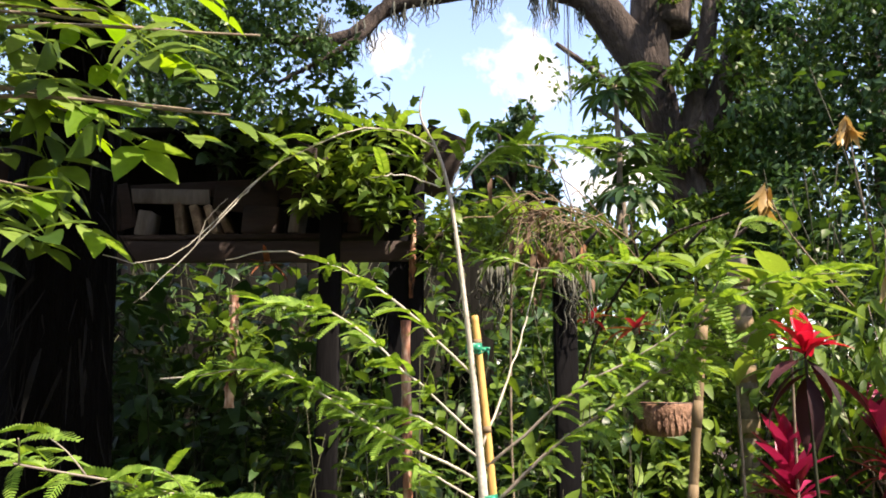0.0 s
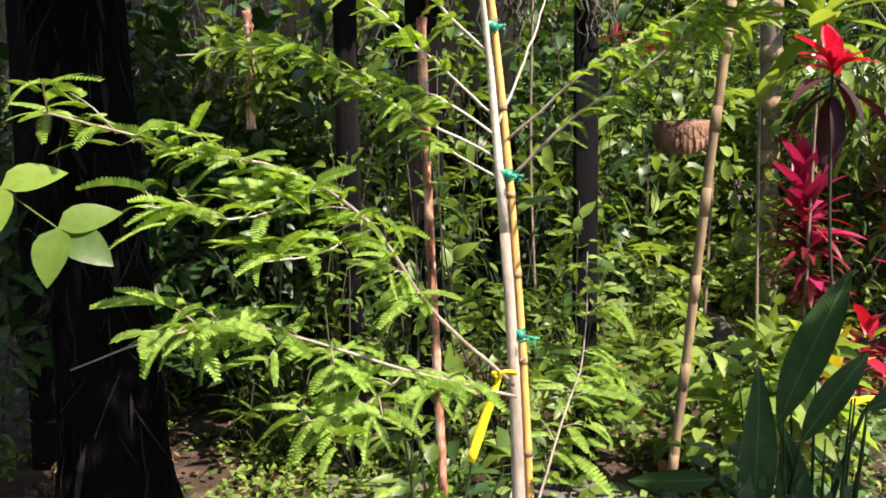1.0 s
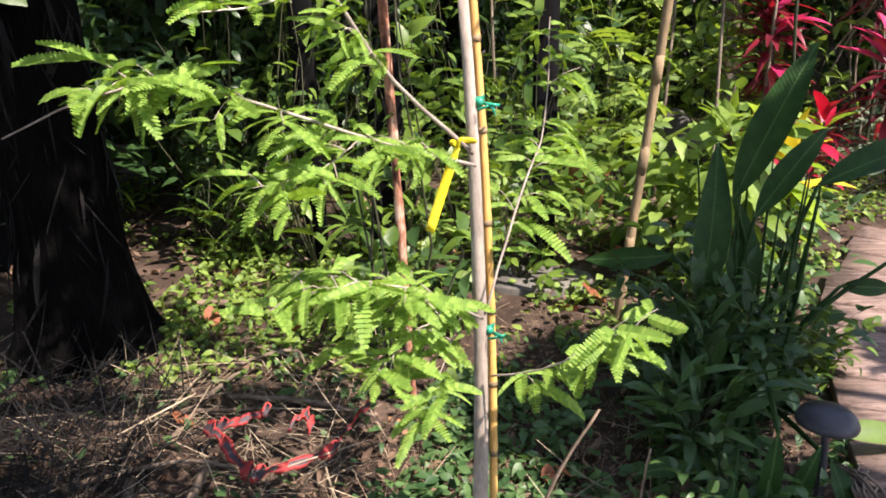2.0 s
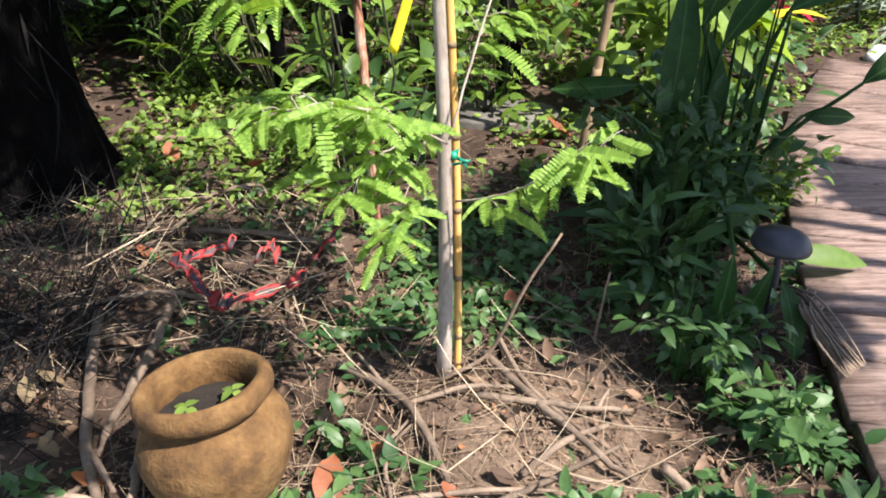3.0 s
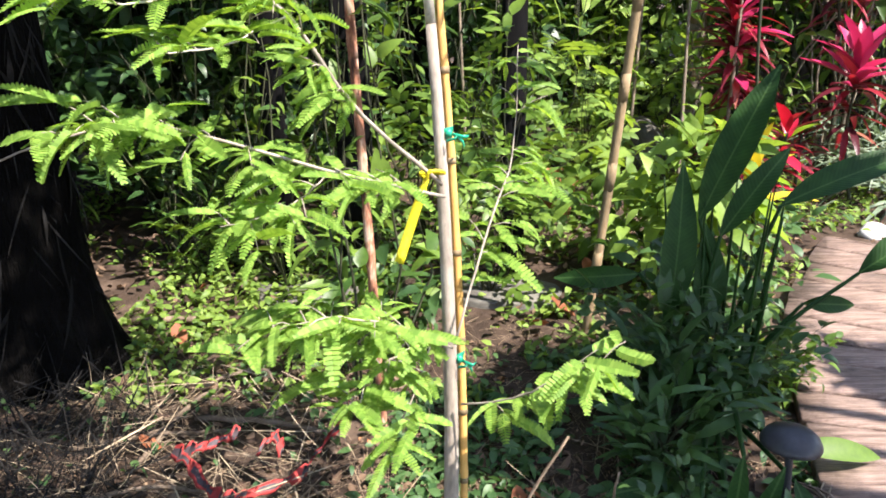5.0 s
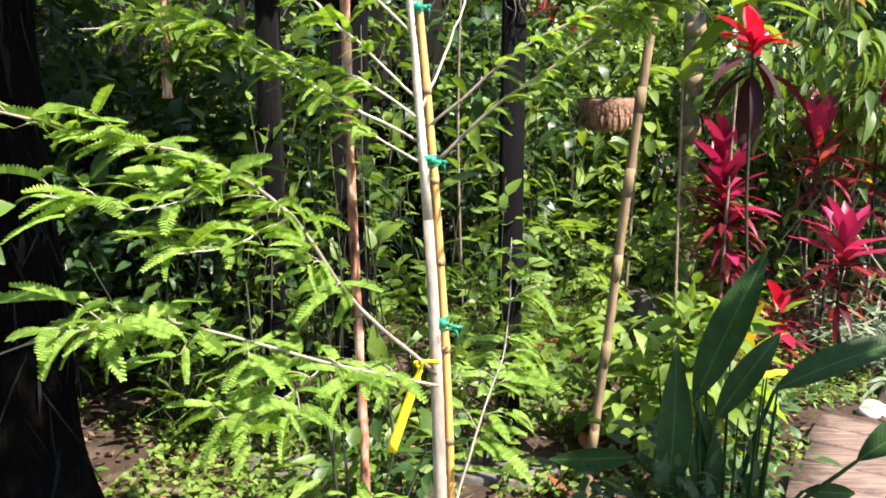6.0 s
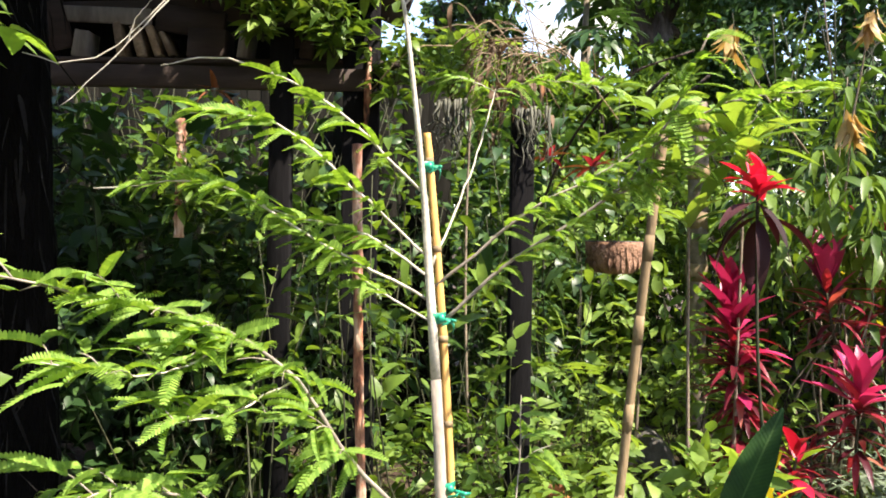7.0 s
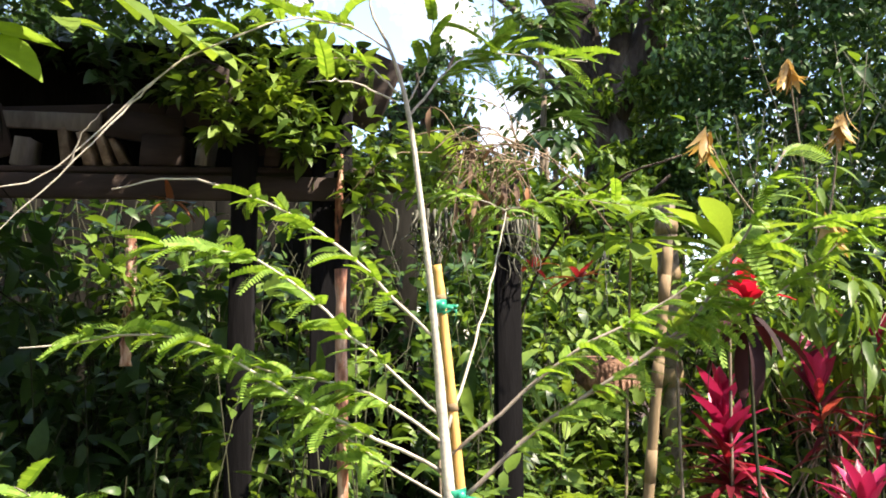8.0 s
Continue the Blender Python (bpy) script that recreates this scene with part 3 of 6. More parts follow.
def build_boardwalk():
    deck = thing("boardwalk", (0.95, 1.1, 0), "weathered grey-brown wooden plank boardwalk beside the planting bed", "boardwalk")
    o = np.array((0.95, 1.1))
    s, k, n = 0.05, 0, 14
    while s < 5.0:
        wide = 0.15 + 0.07 * rng.random()
        (a, da), (b, db) = deck_edge(s), deck_edge(s + wide)
        gap = 0.008 + 0.010 * rng.random()
        end, length = 0.03 * (rng.random() - 0.5), 1.5
        top, faces = [], []
        for i in range(n + 1):
            u = i / n
            wob = 0.010 * noise.noise(Vector((u * 6, k * 3.1, 0)))
            cup = 0.007 * noise.noise(Vector((u * 3, k * 1.7, 9)))
            reach = end + length * u
            p, q = a + reach * np.array((da[1], -da[0])), b + reach * np.array((db[1], -db[0]))
            long = np.linalg.norm(q - p)
            for v, z in ((0.0, 0.0), (0.0, 0.032), (0.007, 0.04), (0.5, 0.042), (-0.007, 0.04), (0.0, 0.032), (0.0, 0.0)):
                j = len(top) % 7
                w = v * 1.0 if j == 3 else ((v + (wob if j < 3 else 0)) / long if j < 3 else 1 - gap / long + v / long)
                c = p + (q - p) * w - o
                top.append((c[0], c[1], 0.012 + z + cup))
        for i in range(n):
            for j in range(7):
                e, f = i * 7 + j, i * 7 + (j + 1) % 7
                faces.append((e, e + 7, f + 7, f))
        faces += [tuple(range(7)), tuple(n * 7 + j for j in range(6, -1, -1))]
        Geo().add(top, faces).object("plank", PLANK, deck)
        s += wide
        k += 1
    for reach in (0.10, 0.75, 1.40):
        line = []
        for s in np.linspace(0.1, 4.9, 24):
            p, d = deck_edge(s)
            line.append((*(p + reach * np.array((d[1], -d[0])) - o), -0.008))
        Geo().tube(line, [0.022], 4).object("joist", BOARD, deck)


build_boardwalk()


# ---- shelter with dark posts ----
def build_shelter():
    ob = thing("garden_shelter", (0, 0, 0), "old dark timber shelter with posts, beams and leaning boards, overgrown", "shelter")
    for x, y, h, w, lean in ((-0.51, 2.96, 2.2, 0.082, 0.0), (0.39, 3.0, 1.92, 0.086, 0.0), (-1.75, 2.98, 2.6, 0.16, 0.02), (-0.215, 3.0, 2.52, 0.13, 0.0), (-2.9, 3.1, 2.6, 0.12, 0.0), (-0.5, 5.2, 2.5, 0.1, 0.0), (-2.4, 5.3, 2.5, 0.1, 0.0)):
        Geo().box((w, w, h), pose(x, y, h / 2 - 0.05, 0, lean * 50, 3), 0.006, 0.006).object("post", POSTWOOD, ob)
    # red strip added on one post in place of its sunlit edge
    Geo().tube(curve3([(-0.192, 2.93, 1.78), (-0.186, 2.928, 1.92), (-0.180, 2.93, 2.08)], 10), [0.008, 0.016, 0.005], 6, 0.4).object("bared_wood", REDWOOD, ob, "red strip for the post's sunlit edge")
    Geo().box((2.75, 0.05, 0.085), pose(-1.56, 2.95, 1.972, 0, 0.4, 0), 0.005, 0.010).object("beam", BOARD, ob)
    Geo().box((2.3, 0.05, 0.07), pose(-1.95, 3.02, 2.20, 0, -2.0, 0), 0.005, 0.010).object("beam", BOARD, ob)
    Geo().box((2.9, 0.36, 0.025), pose(-1.45, 3.14, 2.03, 0, 0, 0), 0.004, 0.004).object("shelf", BOARD, ob)
    # offcuts and boxes that stand on the shelf
    for x, w, h, tilt, m in ((-1.28, 0.05, 0.10, 8, GREYBOARD), (-1.13, 0.03, 0.13, -9, STRAW), (-1.06, 0.03, 0.12, -16, STRAW), (-1.00, 0.03, 0.12, -20, STRAW), (-0.95, 0.02, 0.10, -26, STRAW), (-0.80, 0.14, 0.11, 3, BOARD), (-0.66, 0.04, 0.11, 6, GREYBOARD), (-1.45, 0.09, 0.12, 4, BOARD), (-0.52, 0.06, 0.10, -6, BOARD), (-0.42, 0.05, 0.12, 5, BOARD), (-0.36, 0.03, 0.11, -3, BOARD), (-1.62, 0.06, 0.14, -8, GREYBOARD)):
        Geo().box((w, 0.12, h), pose(x, 3.03, 2.045 + h / 2, 0, tilt, 0), 0.003, 0.006).object("offcut", m, ob)
    # sloping boards of the old roof edge
    for x, z, w, h, tilt, m in ((-0.66, 2.29, 0.20, 0.24, 24, BOARD), (-1.18, 2.20, 0.34, 0.06, 2, GREYBOARD), (-0.10, 2.32, 0.17, 0.26, 24, BOARD), (-1.95, 2.30, 0.3, 0.2, -10, BOARD), (-1.40, 2.15, 0.16, 0.18, -14, BOARD), (-0.86, 2.18, 0.26, 0.10, 8, BOARD), (-0.45, 2.16, 0.18, 0.14, -12, BOARD)):
        Geo().box((w, 0.02, h), pose(x, 2.98, z, 8, tilt, 0), 0.003, 0.006).object("roof_board", m, ob)
    # near-black roof sheet added behind the boards, sagging, to darken the shelter
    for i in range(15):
        Geo().box((0.22, 0.7, 0.025), pose(-3.55 + 0.225 * i, 3.38, 2.50 + 0.012 * rng.random(), 2.5, 0, 0), 0.004, 0.006).object("roof_plank", SHADEBOARD, ob)
    # dark sheet that stands for the shade behind the shelf
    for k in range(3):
        Geo().box((3.3, 0.02, 0.155), pose(-1.83, 3.33, 2.12 + 0.15 * k, 0, 0, 0), 0.003, 0.004).object("back_board", SHADEBOARD, ob)
    # plank wall added at the back, near-black in place of unlit depth
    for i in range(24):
        Geo().box((0.165, 0.02, 2.5), pose(-3.6 + 0.157 * i, 5.35 + 0.006 * (i % 2), 1.25, 0, 0, 0), 0.003).object("wall_board", SHADEBOARD, ob)


build_shelter()


# ---- far fence ----
def build_fence():
    ob = thing("board_fence", (3.5, 7.4, 0), "grey weathered board fence behind the shrubs", "fence", turn=-12)
    for i in range(34):
        Geo().box((0.14, 0.02, 1.75 + 0.03 * rng.random()), pose(-1.2 + 0.146 * i, 0, 0.87, 0, 0.6 * (rng.random() - 0.5), 0), 0.003).object("fence_board", GREYBOARD, ob)
    for z in (0.4, 1.4):
        Geo().box((5.0, 0.04, 0.09), pose(1.2, 0.035, z), 0.003).object("fence_rail", GREYBOARD, ob)


build_fence()

# ---- the staked sapling ----
FLAT = [leaf_mesh("feather", feather(0.086, 16, 0.0130, l, d, 0.3), FROND) for l, d in ((0.15, 0.30), (-0.25, 0.55), (0.35, 0.15), (0.1, 0.8))]
FOLDED = [leaf_mesh("feather", feather(0.080, 18, 0.0112, l, d, 0.45), FROND) for l, d in ((0.75, 0.6), (-0.6, 0.75), (0.5, 0.45), (-0.8, 0.35))]


def build_sapling():
    ob = thing("sapling", (0.149, 1.245, 0.01), "young staked tree with pale trunk and bright green feathery leaves", "tree")
    base = np.array(ob.location)
    trunk_line = [(0.148, 1.245, -0.01), (0.154, 1.276, 0.30), (0.152, 1.307, 0.60), (0.135, 1.348, 1.00), (0.106, 1.385, 1.36), (0.097, 1.392, 1.462), (0.082, 1.385, 1.60), (0.056, 1.382, 1.796), (0.029, 1.383, 1.895), (-0.004, 1.382, 1.965), (0.003, 1.395, 2.03)]
    line = curve3(trunk_line, 34)
    girth = np.interp(np.linspace(0, 10, 34), range(11), [0.0165, 0.0145, 0.0130, 0.0105, 0.0078, 0.0062, 0.0050, 0.0040, 0.0030, 0.0021, 0.0012])
    Geo().tube((line - base)[:12], girth[:12], 12, 0.10).object("trunk", YOUNGBARK, ob)
    Geo().tube((line - base)[11:], girth[11:], 10, 0.08).object("leader", PALEBARK, ob, "pale upper trunk")

    # name of each limb's line: foot ... tip, thickness, share of bare wood, leaves per node
    limbs = [
        ([(0.097, 1.393, 1.462), (-0.07, 1.37, 1.616), (-0.246, 1.342, 1.69), (-0.352, 1.301, 1.668)], 0.0052, 0.16, 1.6, 0.55),
        ([(0.104, 1.388, 1.351), (0.003, 1.337, 1.446), (-0.144, 1.267, 1.568), (-0.267, 1.203, 1.574)], 0.0048, 0.35, 2.2, 1.0),
        ([(0.109, 1.379, 1.312), (0, 1.362, 1.386), (-0.139, 1.334, 1.42), (-0.252, 1.306, 1.471)], 0.0048, 0.3, 2.2, 1.0),
        ([(0.112, 1.385, 1.269), (-0.055, 1.322, 1.36), (-0.241, 1.268, 1.463), (-0.424, 1.21, 1.452)], 0.0052, 0.28, 2.2, 0.9),
        ([(0.121, 1.374, 1.23), (0.008, 1.366, 1.296), (-0.057, 1.355, 1.349), (-0.124, 1.369, 1.396)], 0.0040, 0.3, 2.0, 1.0),
        ([(0.142, 1.304, 0.86), (0.018, 1.208, 1.002), (-0.078, 1.134, 1.165), (-0.174, 1.053, 1.253), (-0.336, 0.999, 1.296), (-0.448, 0.843, 1.344)], 0.0075, 0.30, 3.8, 1.0),
        ([(-0.151, 1.073, 1.233), (-0.232, 0.985, 1.195), (-0.352, 0.911, 1.219)], 0.0034, 0.1, 3.2, 1.0),
        ([(-0.078, 1.134, 1.165), (-0.15, 1.031, 1.136), (-0.227, 0.974, 1.131)], 0.0034, 0.15, 3.0, 1.0),
        ([(0.147, 1.301, 0.839), (-0.031, 1.165, 0.922), (-0.243, 1.021, 1.028), (-0.326, 0.929, 1.037), (-0.535, 1.014, 0.958)], 0.0060, 0.10, 3.6, 0.82),
        ([(-0.031, 1.165, 0.922), (-0.098, 1.081, 0.885), (-0.175, 1.015, 0.881)], 0.0030, 0.15, 3.0, 1.0),
        ([(0.158, 1.262, 0.557), (0.054, 1.157, 0.656), (-0.042, 1.08, 0.704), (-0.162, 1.064, 0.676)], 0.0050, 0.12, 3.6, 1.0),
        ([(0.054, 1.157, 0.656), (-0.016, 1.228, 0.61), (-0.098, 1.254, 0.589)], 0.0028, 0.15, 3.0, 1.0),
        ([(0.123, 1.245, 0.589), (0.082, 1.163, 0.497), (0.031, 1.121, 0.43)], 0.0028, 0.2, 3.0, 1.0),
        ([(0.123, 1.245, 0.589), (0.031, 1.166, 0.571), (-0.032, 1.097, 0.507)], 0.0034, 0.3, 3.2, 1.0),
        ([(0.174, 1.263, 0.437), (0.267, 1.204, 0.484), (0.337, 1.141, 0.559), (0.406, 1.077, 0.626)], 0.0040, 0.25, 3.0, 1.0),
        ([(0.115, 1.38, 1.335), (0.184, 1.534, 1.519), (0.232, 1.634, 1.697)], 0.0050, 0.75, 1.6, 1.0),
        ([(0.23, 1.632, 1.692), (0.325, 1.569, 1.704), (0.467, 1.517, 1.679)], 0.0028, 0.15, 2.2, 1.0),
        ([(0.23, 1.632, 1.692), (0.161, 1.647, 1.723), (0.09, 1.617, 1.713)], 0.0025, 0.15, 2.0, 1.0),
        ([(0.119, 1.388, 1.295), (0.29, 1.381, 1.437), (0.422, 1.372, 1.508), (0.541, 1.337, 1.605)], 0.0058, 0.3, 2.2, 1.0),
        ([(0.129, 1.382, 1.228), (0.248, 1.363, 1.34), (0.42, 1.325, 1.46), (0.485, 1.279, 1.544), (0.547, 1.203, 1.709)], 0.0068, 0.25, 2.4, 1.0),
        ([(0.42, 1.325, 1.46), (0.563, 1.316, 1.52), (0.678, 1.289, 1.613)], 0.0040, 0.1, 2.4, 1.0),
        ([(0.485, 1.279, 1.544), (0.584, 1.24, 1.607), (0.719, 1.229, 1.629)], 0.0034, 0.1, 2.4, 1.0),
        ([(0.162, 1.256, 0.567), (0.229, 1.354, 0.766), (0.278, 1.486, 0.867), (0.292, 1.551, 1.073)], 0.0048, 0.2, 3.2, 1.0),
        ([(0.055, 1.382, 1.796), (0.112, 1.421, 1.877), (0.171, 1.465, 1.926), (0.358, 1.517, 1.932)], 0.0042, 0.35, 2.4, 1.0),
        ([(0.035, 1.382, 1.82), (-0.028, 1.298, 1.823), (-0.076, 1.215, 1.796)], 0.0028, 0.6, 0.6, 1.0),
        ([(0.026, 1.383, 1.899), (-0.048, 1.329, 1.921), (-0.135, 1.257, 1.89), (-0.266, 1.229, 1.809), (-0.383, 1.201, 1.678), (-0.456, 1.178, 1.646), (-0.526, 1.181, 1.661)], 0.0032, 0.15, 1.4, 0.42),
        ([(-0.273, 1.229, 1.803), (-0.312, 1.214, 1.753), (-0.399, 1.195, 1.646), (-0.462, 1.174, 1.577)], 0.0028, 0.5, 0, 1.0),
        ([(-0.371, 1.204, 1.683), (-0.35, 1.197, 1.727), (-0.315, 1.189, 1.757)], 0.0022, 0.5, 0, 1.0),
        ([(0.038, 1.382, 1.833), (-0.019, 1.401, 1.888), (-0.116, 1.416, 1.897)], 0.0028, 0.4, 1.4, 1.0),
        ([(0.05, 1.385, 1.809), (0.081, 1.371, 1.876), (0.093, 1.348, 1.934)], 0.0028, 0.5, 1.4, 1.0),
    ]
    spots = []
    for n, (pts, thick, bare, per, leafy) in enumerate(limbs):
        line = curve3(pts, 16)
        line[1:-1] += rng.normal(0, 0.0012, (14, 3))
        Geo().tube(line - base, [thick * 0.54, thick * 0.40, thick * 0.20], 7, 0.16).object("limb", PALEBARK if pts[0][2] > 1.1 and n not in (18, 19, 20, 21) else YOUNGBARK, ob)
        long = np.linalg.norm(np.diff(line, axis=0), axis=1).sum()
        lower = per > 2.5
        bare = bare if bare > 0.5 else bare * 0.7
        nodes = 0 if per == 0 else max(2, int(long * (leafy - bare) / (0.028 if lower else 0.0175)))
        for k in range(nodes):
            u = bare + (leafy - bare) * (k + 0.8 * rng.random()) / nodes
            i = min(14, int(u * 15))
            p = line[i] + (line[i + 1] - line[i]) * (u * 15 - i)
            way = unit(line[i + 1] - line[i])
            side = 1 if k % 2 else -1
            if lower and rng.random() < 0.85:
                # a side twig with a few leaves
                h = math.atan2(way[1], way[0]) + side * (0.5 + 0.9 * rng.random())
                d = unit((math.cos(h), math.sin(h), 0.15 + 0.4 * rng.normal()))
                reach = 0.035 + 0.045 * rng.random()
                twig = curve3([p, p + d * reach * 0.5 + np.array((0, 0, 0.006)), p + d * reach], 5)
                Geo().tube(twig - base, [0.0013, 0.0007], 5).object("twig", YOUNGBARK, ob)
                for j in range(3 + int(1.5 * rng.random() + 0.5)):
                    spots.append((twig[min(4, 1 + j)], d, k + j))
            for j in range(int((1.6 if lower else per * 0.9) + rng.random())):
                spots.append((p, way, k + j))
    rng.shuffle(spots)
    left = []
    for q, (p, way, k) in enumerate(spots):
        head = math.atan2(way[1], way[0]) + (1 if k % 2 else -1) * (0.45 + 0.85 * rng.random())
        high = p[2] > 1.1
        d = unit((math.cos(head), math.sin(head), (0.40 if high else 0.15) + 0.24 * rng.normal()))
        size = 0.66 + 0.50 * rng.random()
        up = (0.30 * rng.normal(), 0.30 * rng.normal() - (0.1 if high else 0.35), 1)
        flat = rng.random() < (0.30 if high else 0.75)
        if q < 298:
            set_leaf("leaf", (FLAT if flat else FOLDED)[q % 4], ob, Vector(p - base), d, up, size)
        else:
            left.append((p - base, d, size))
    if left:
        ts = [feather(0.074, 16, 0.0115, l, e, 0.4) for l, e in ((0.75, 0.6), (-0.6, 0.7), (0.15, 0.3), (-0.3, 0.5))]
        pl, dl, sl = (np.array([e[i] for e in left]) for i in range(3))
        tagged(scatter("leaves", ts, pl, frames_for(dl, np.array((0, -0.15, 1.0)) + rng.normal(0, 0.32, dl.shape)), sl, FROND, ob), kind="stuff")
    return ob


build_sapling()


def build_stake():
    a = np.array((0.176, 1.262, -0.02))
    ob = thing("bamboo_stake", a, "straight yellow bamboo cane stake beside the sapling trunk", "stake")
    nodes = [0.0]
    while nodes[-1] < 1:
        nodes.append(nodes[-1] + 0.085 + 0.03 * rng.random())
    path, rad = [], []
    for u in np.linspace(0, 1, 140):
        near = min(abs(u - n) for n in nodes)
        z = -0.02 + 1.595 * u
        path.append(np.array((0.1766 + 0.0191 * z - 0.0432 * z * z, 1.2623 + 0.0997 * z, z)) - a)
        rad.append(0.0082 * (1 - 0.16 * u) + 0.0012 * math.exp(-(near / 0.006) ** 2))
    Geo().tube(path, rad, 12).object("cane", BAMBOO, ob)
    for n in nodes[1:-1]:
        k = int(n * 139)
        Geo().tube(path[k - 1:k + 1], [rad[k] * 1.05, rad[k] * 1.12, rad[k] * 1.04], 12).object("node_ring", OLDCANE, ob, "brown ring at a cane joint")


build_stake()


def build_tie(z, loose):
    """Green tape knotted round trunk and cane."""
    t = 0.1478 + 0.0365 * z - 0.0492 * z * z, 1.2459 + 0.1022 * z
    s = 0.1766 + 0.0191 * z - 0.0432 * z * z, 1.2623 + 0.0997 * z
    c = np.array(((t[0] + s[0]) / 2, (t[1] + s[1]) / 2, z))
    ob = thing("plant_tie", c, "green plastic tape tying the sapling to its bamboo cane", "plant tie", "ties on the sapling")
    ax = np.array((s[0] - t[0], s[1] - t[1], 0))
    half = np.linalg.norm(ax) / 2 + 0.0070
    ax = unit(ax)
    ay = np.array((-ax[1], ax[0], 0))
    g = Geo()
    for q in range(2):
        verts, faces = [], []
        n = 26
        for i in range(n):
            w = 2 * math.pi * i / n
            p = ax * half * math.cos(w) + ay * 0.0098 * math.sin(w) + np.array((0, 0, 0.0015 * math.sin(w + q * 2.3) + 0.006 * q - 0.003))
            verts += [p - np.array((0, 0, 0.0060)), p + np.array((0, 0, 0.0060)), p * 1.04 + np.array((0, 0, 0.0055)), p * 1.04 - np.array((0, 0, 0.0055))]
        for i in range(n):
            j = (i + 1) % n
            for k in range(4):
                m = (k + 1) % 4
                faces.append((4 * i + k, 4 * j + k, 4 * j + m, 4 * i + m))
        g.add(verts, faces)
    g.object("loop", GREENTAPE, ob)
    front = -ay if ay[1] > 0 else ay
    knot = Geo().lathe([(0.002, -0.008), (0.006, -0.005), (0.0075, 0.001), (0.0055, 0.005), (0.002, 0.008)], 9, 0.5, front * 0.0135)
    knot.object("knot", GREENTAPE, ob)
    for k in range(3):
        end = front * 0.026 + np.array((0.022 * (1, -0.5, 0.7)[k] * loose, 0, (-0.004, -0.012, -0.024)[k]))
        pts = curve3([front * 0.022, front * 0.032 + end * 0.3, end], 7)
        verts, faces = [], []
        for i, p in enumerate(pts):
            w = np.array((0.001, 0.001, 0.0024))
            verts += [p - w, p + w, p + w + front * 0.0012, p - w + front * 0.0012]
        for i in range(6):
            for e in range(4):
                m = (e + 1) % 4
                faces.append((4 * i + e, 4 * i + 4 + e, 4 * i + 4 + m, 4 * i + m))
        Geo().add(verts, faces + [(0, 1, 2, 3), (27, 26, 25, 24)]).object("tape_end", GREENTAPE, ob)


for z, loose in ((0.517, 1.0), (0.945, 1.2), (1.240, 0.8), (1.512, 0.6)):
    build_tie(z, loose)


def build_tag():
    top, end = np.array((0.116, 1.270, 0.880)), np.array((0.064, 1.262, 0.727))
    ob = thing("plant_tag", top, "bright yellow plastic nursery tag hanging from the sapling trunk", "tag")
    d = end - top
    n, verts, faces = 12, [], []
    for i in range(n + 1):
        u = i / n
        p = d * u + np.array((0, 0.010 * math.sin(u * 3.0), 0))
        w = 0.0085 if u > 0.10 else 0.005
        x = np.array((0.93, 0.05, -0.32)) * w + np.array((0, 0.003 * math.sin(u * 5), 0))
        verts += [p - x, p + x, p + x + np.array((0, 0.0012, 0)), p - x + np.array((0, 0.0012, 0))]
    for i in range(n):
        for e in range(4):
            m = (e + 1) % 4
            faces.append((4 * i + e, 4 * i + 4 + e, 4 * i + 4 + m, 4 * i + m))
    faces += [(0, 1, 2, 3), (4 * n + 3, 4 * n + 2, 4 * n + 1, 4 * n)]
    Geo().add(verts, faces).object("strip", YELLOWTAG, ob)
    loop = curve3([(0.0, 0, 0), (0.006, -0.004, 0.014), (0.022, 0.006, 0.012), (0.030, 0.03, 0.002), (0.006, 0.05, -0.002), (-0.012, 0.03, 0.002), (0, 0, 0)], 24)
    Geo().tube(loop, [0.0035], 6).object("loop", YELLOWTAG, ob)


build_tag()

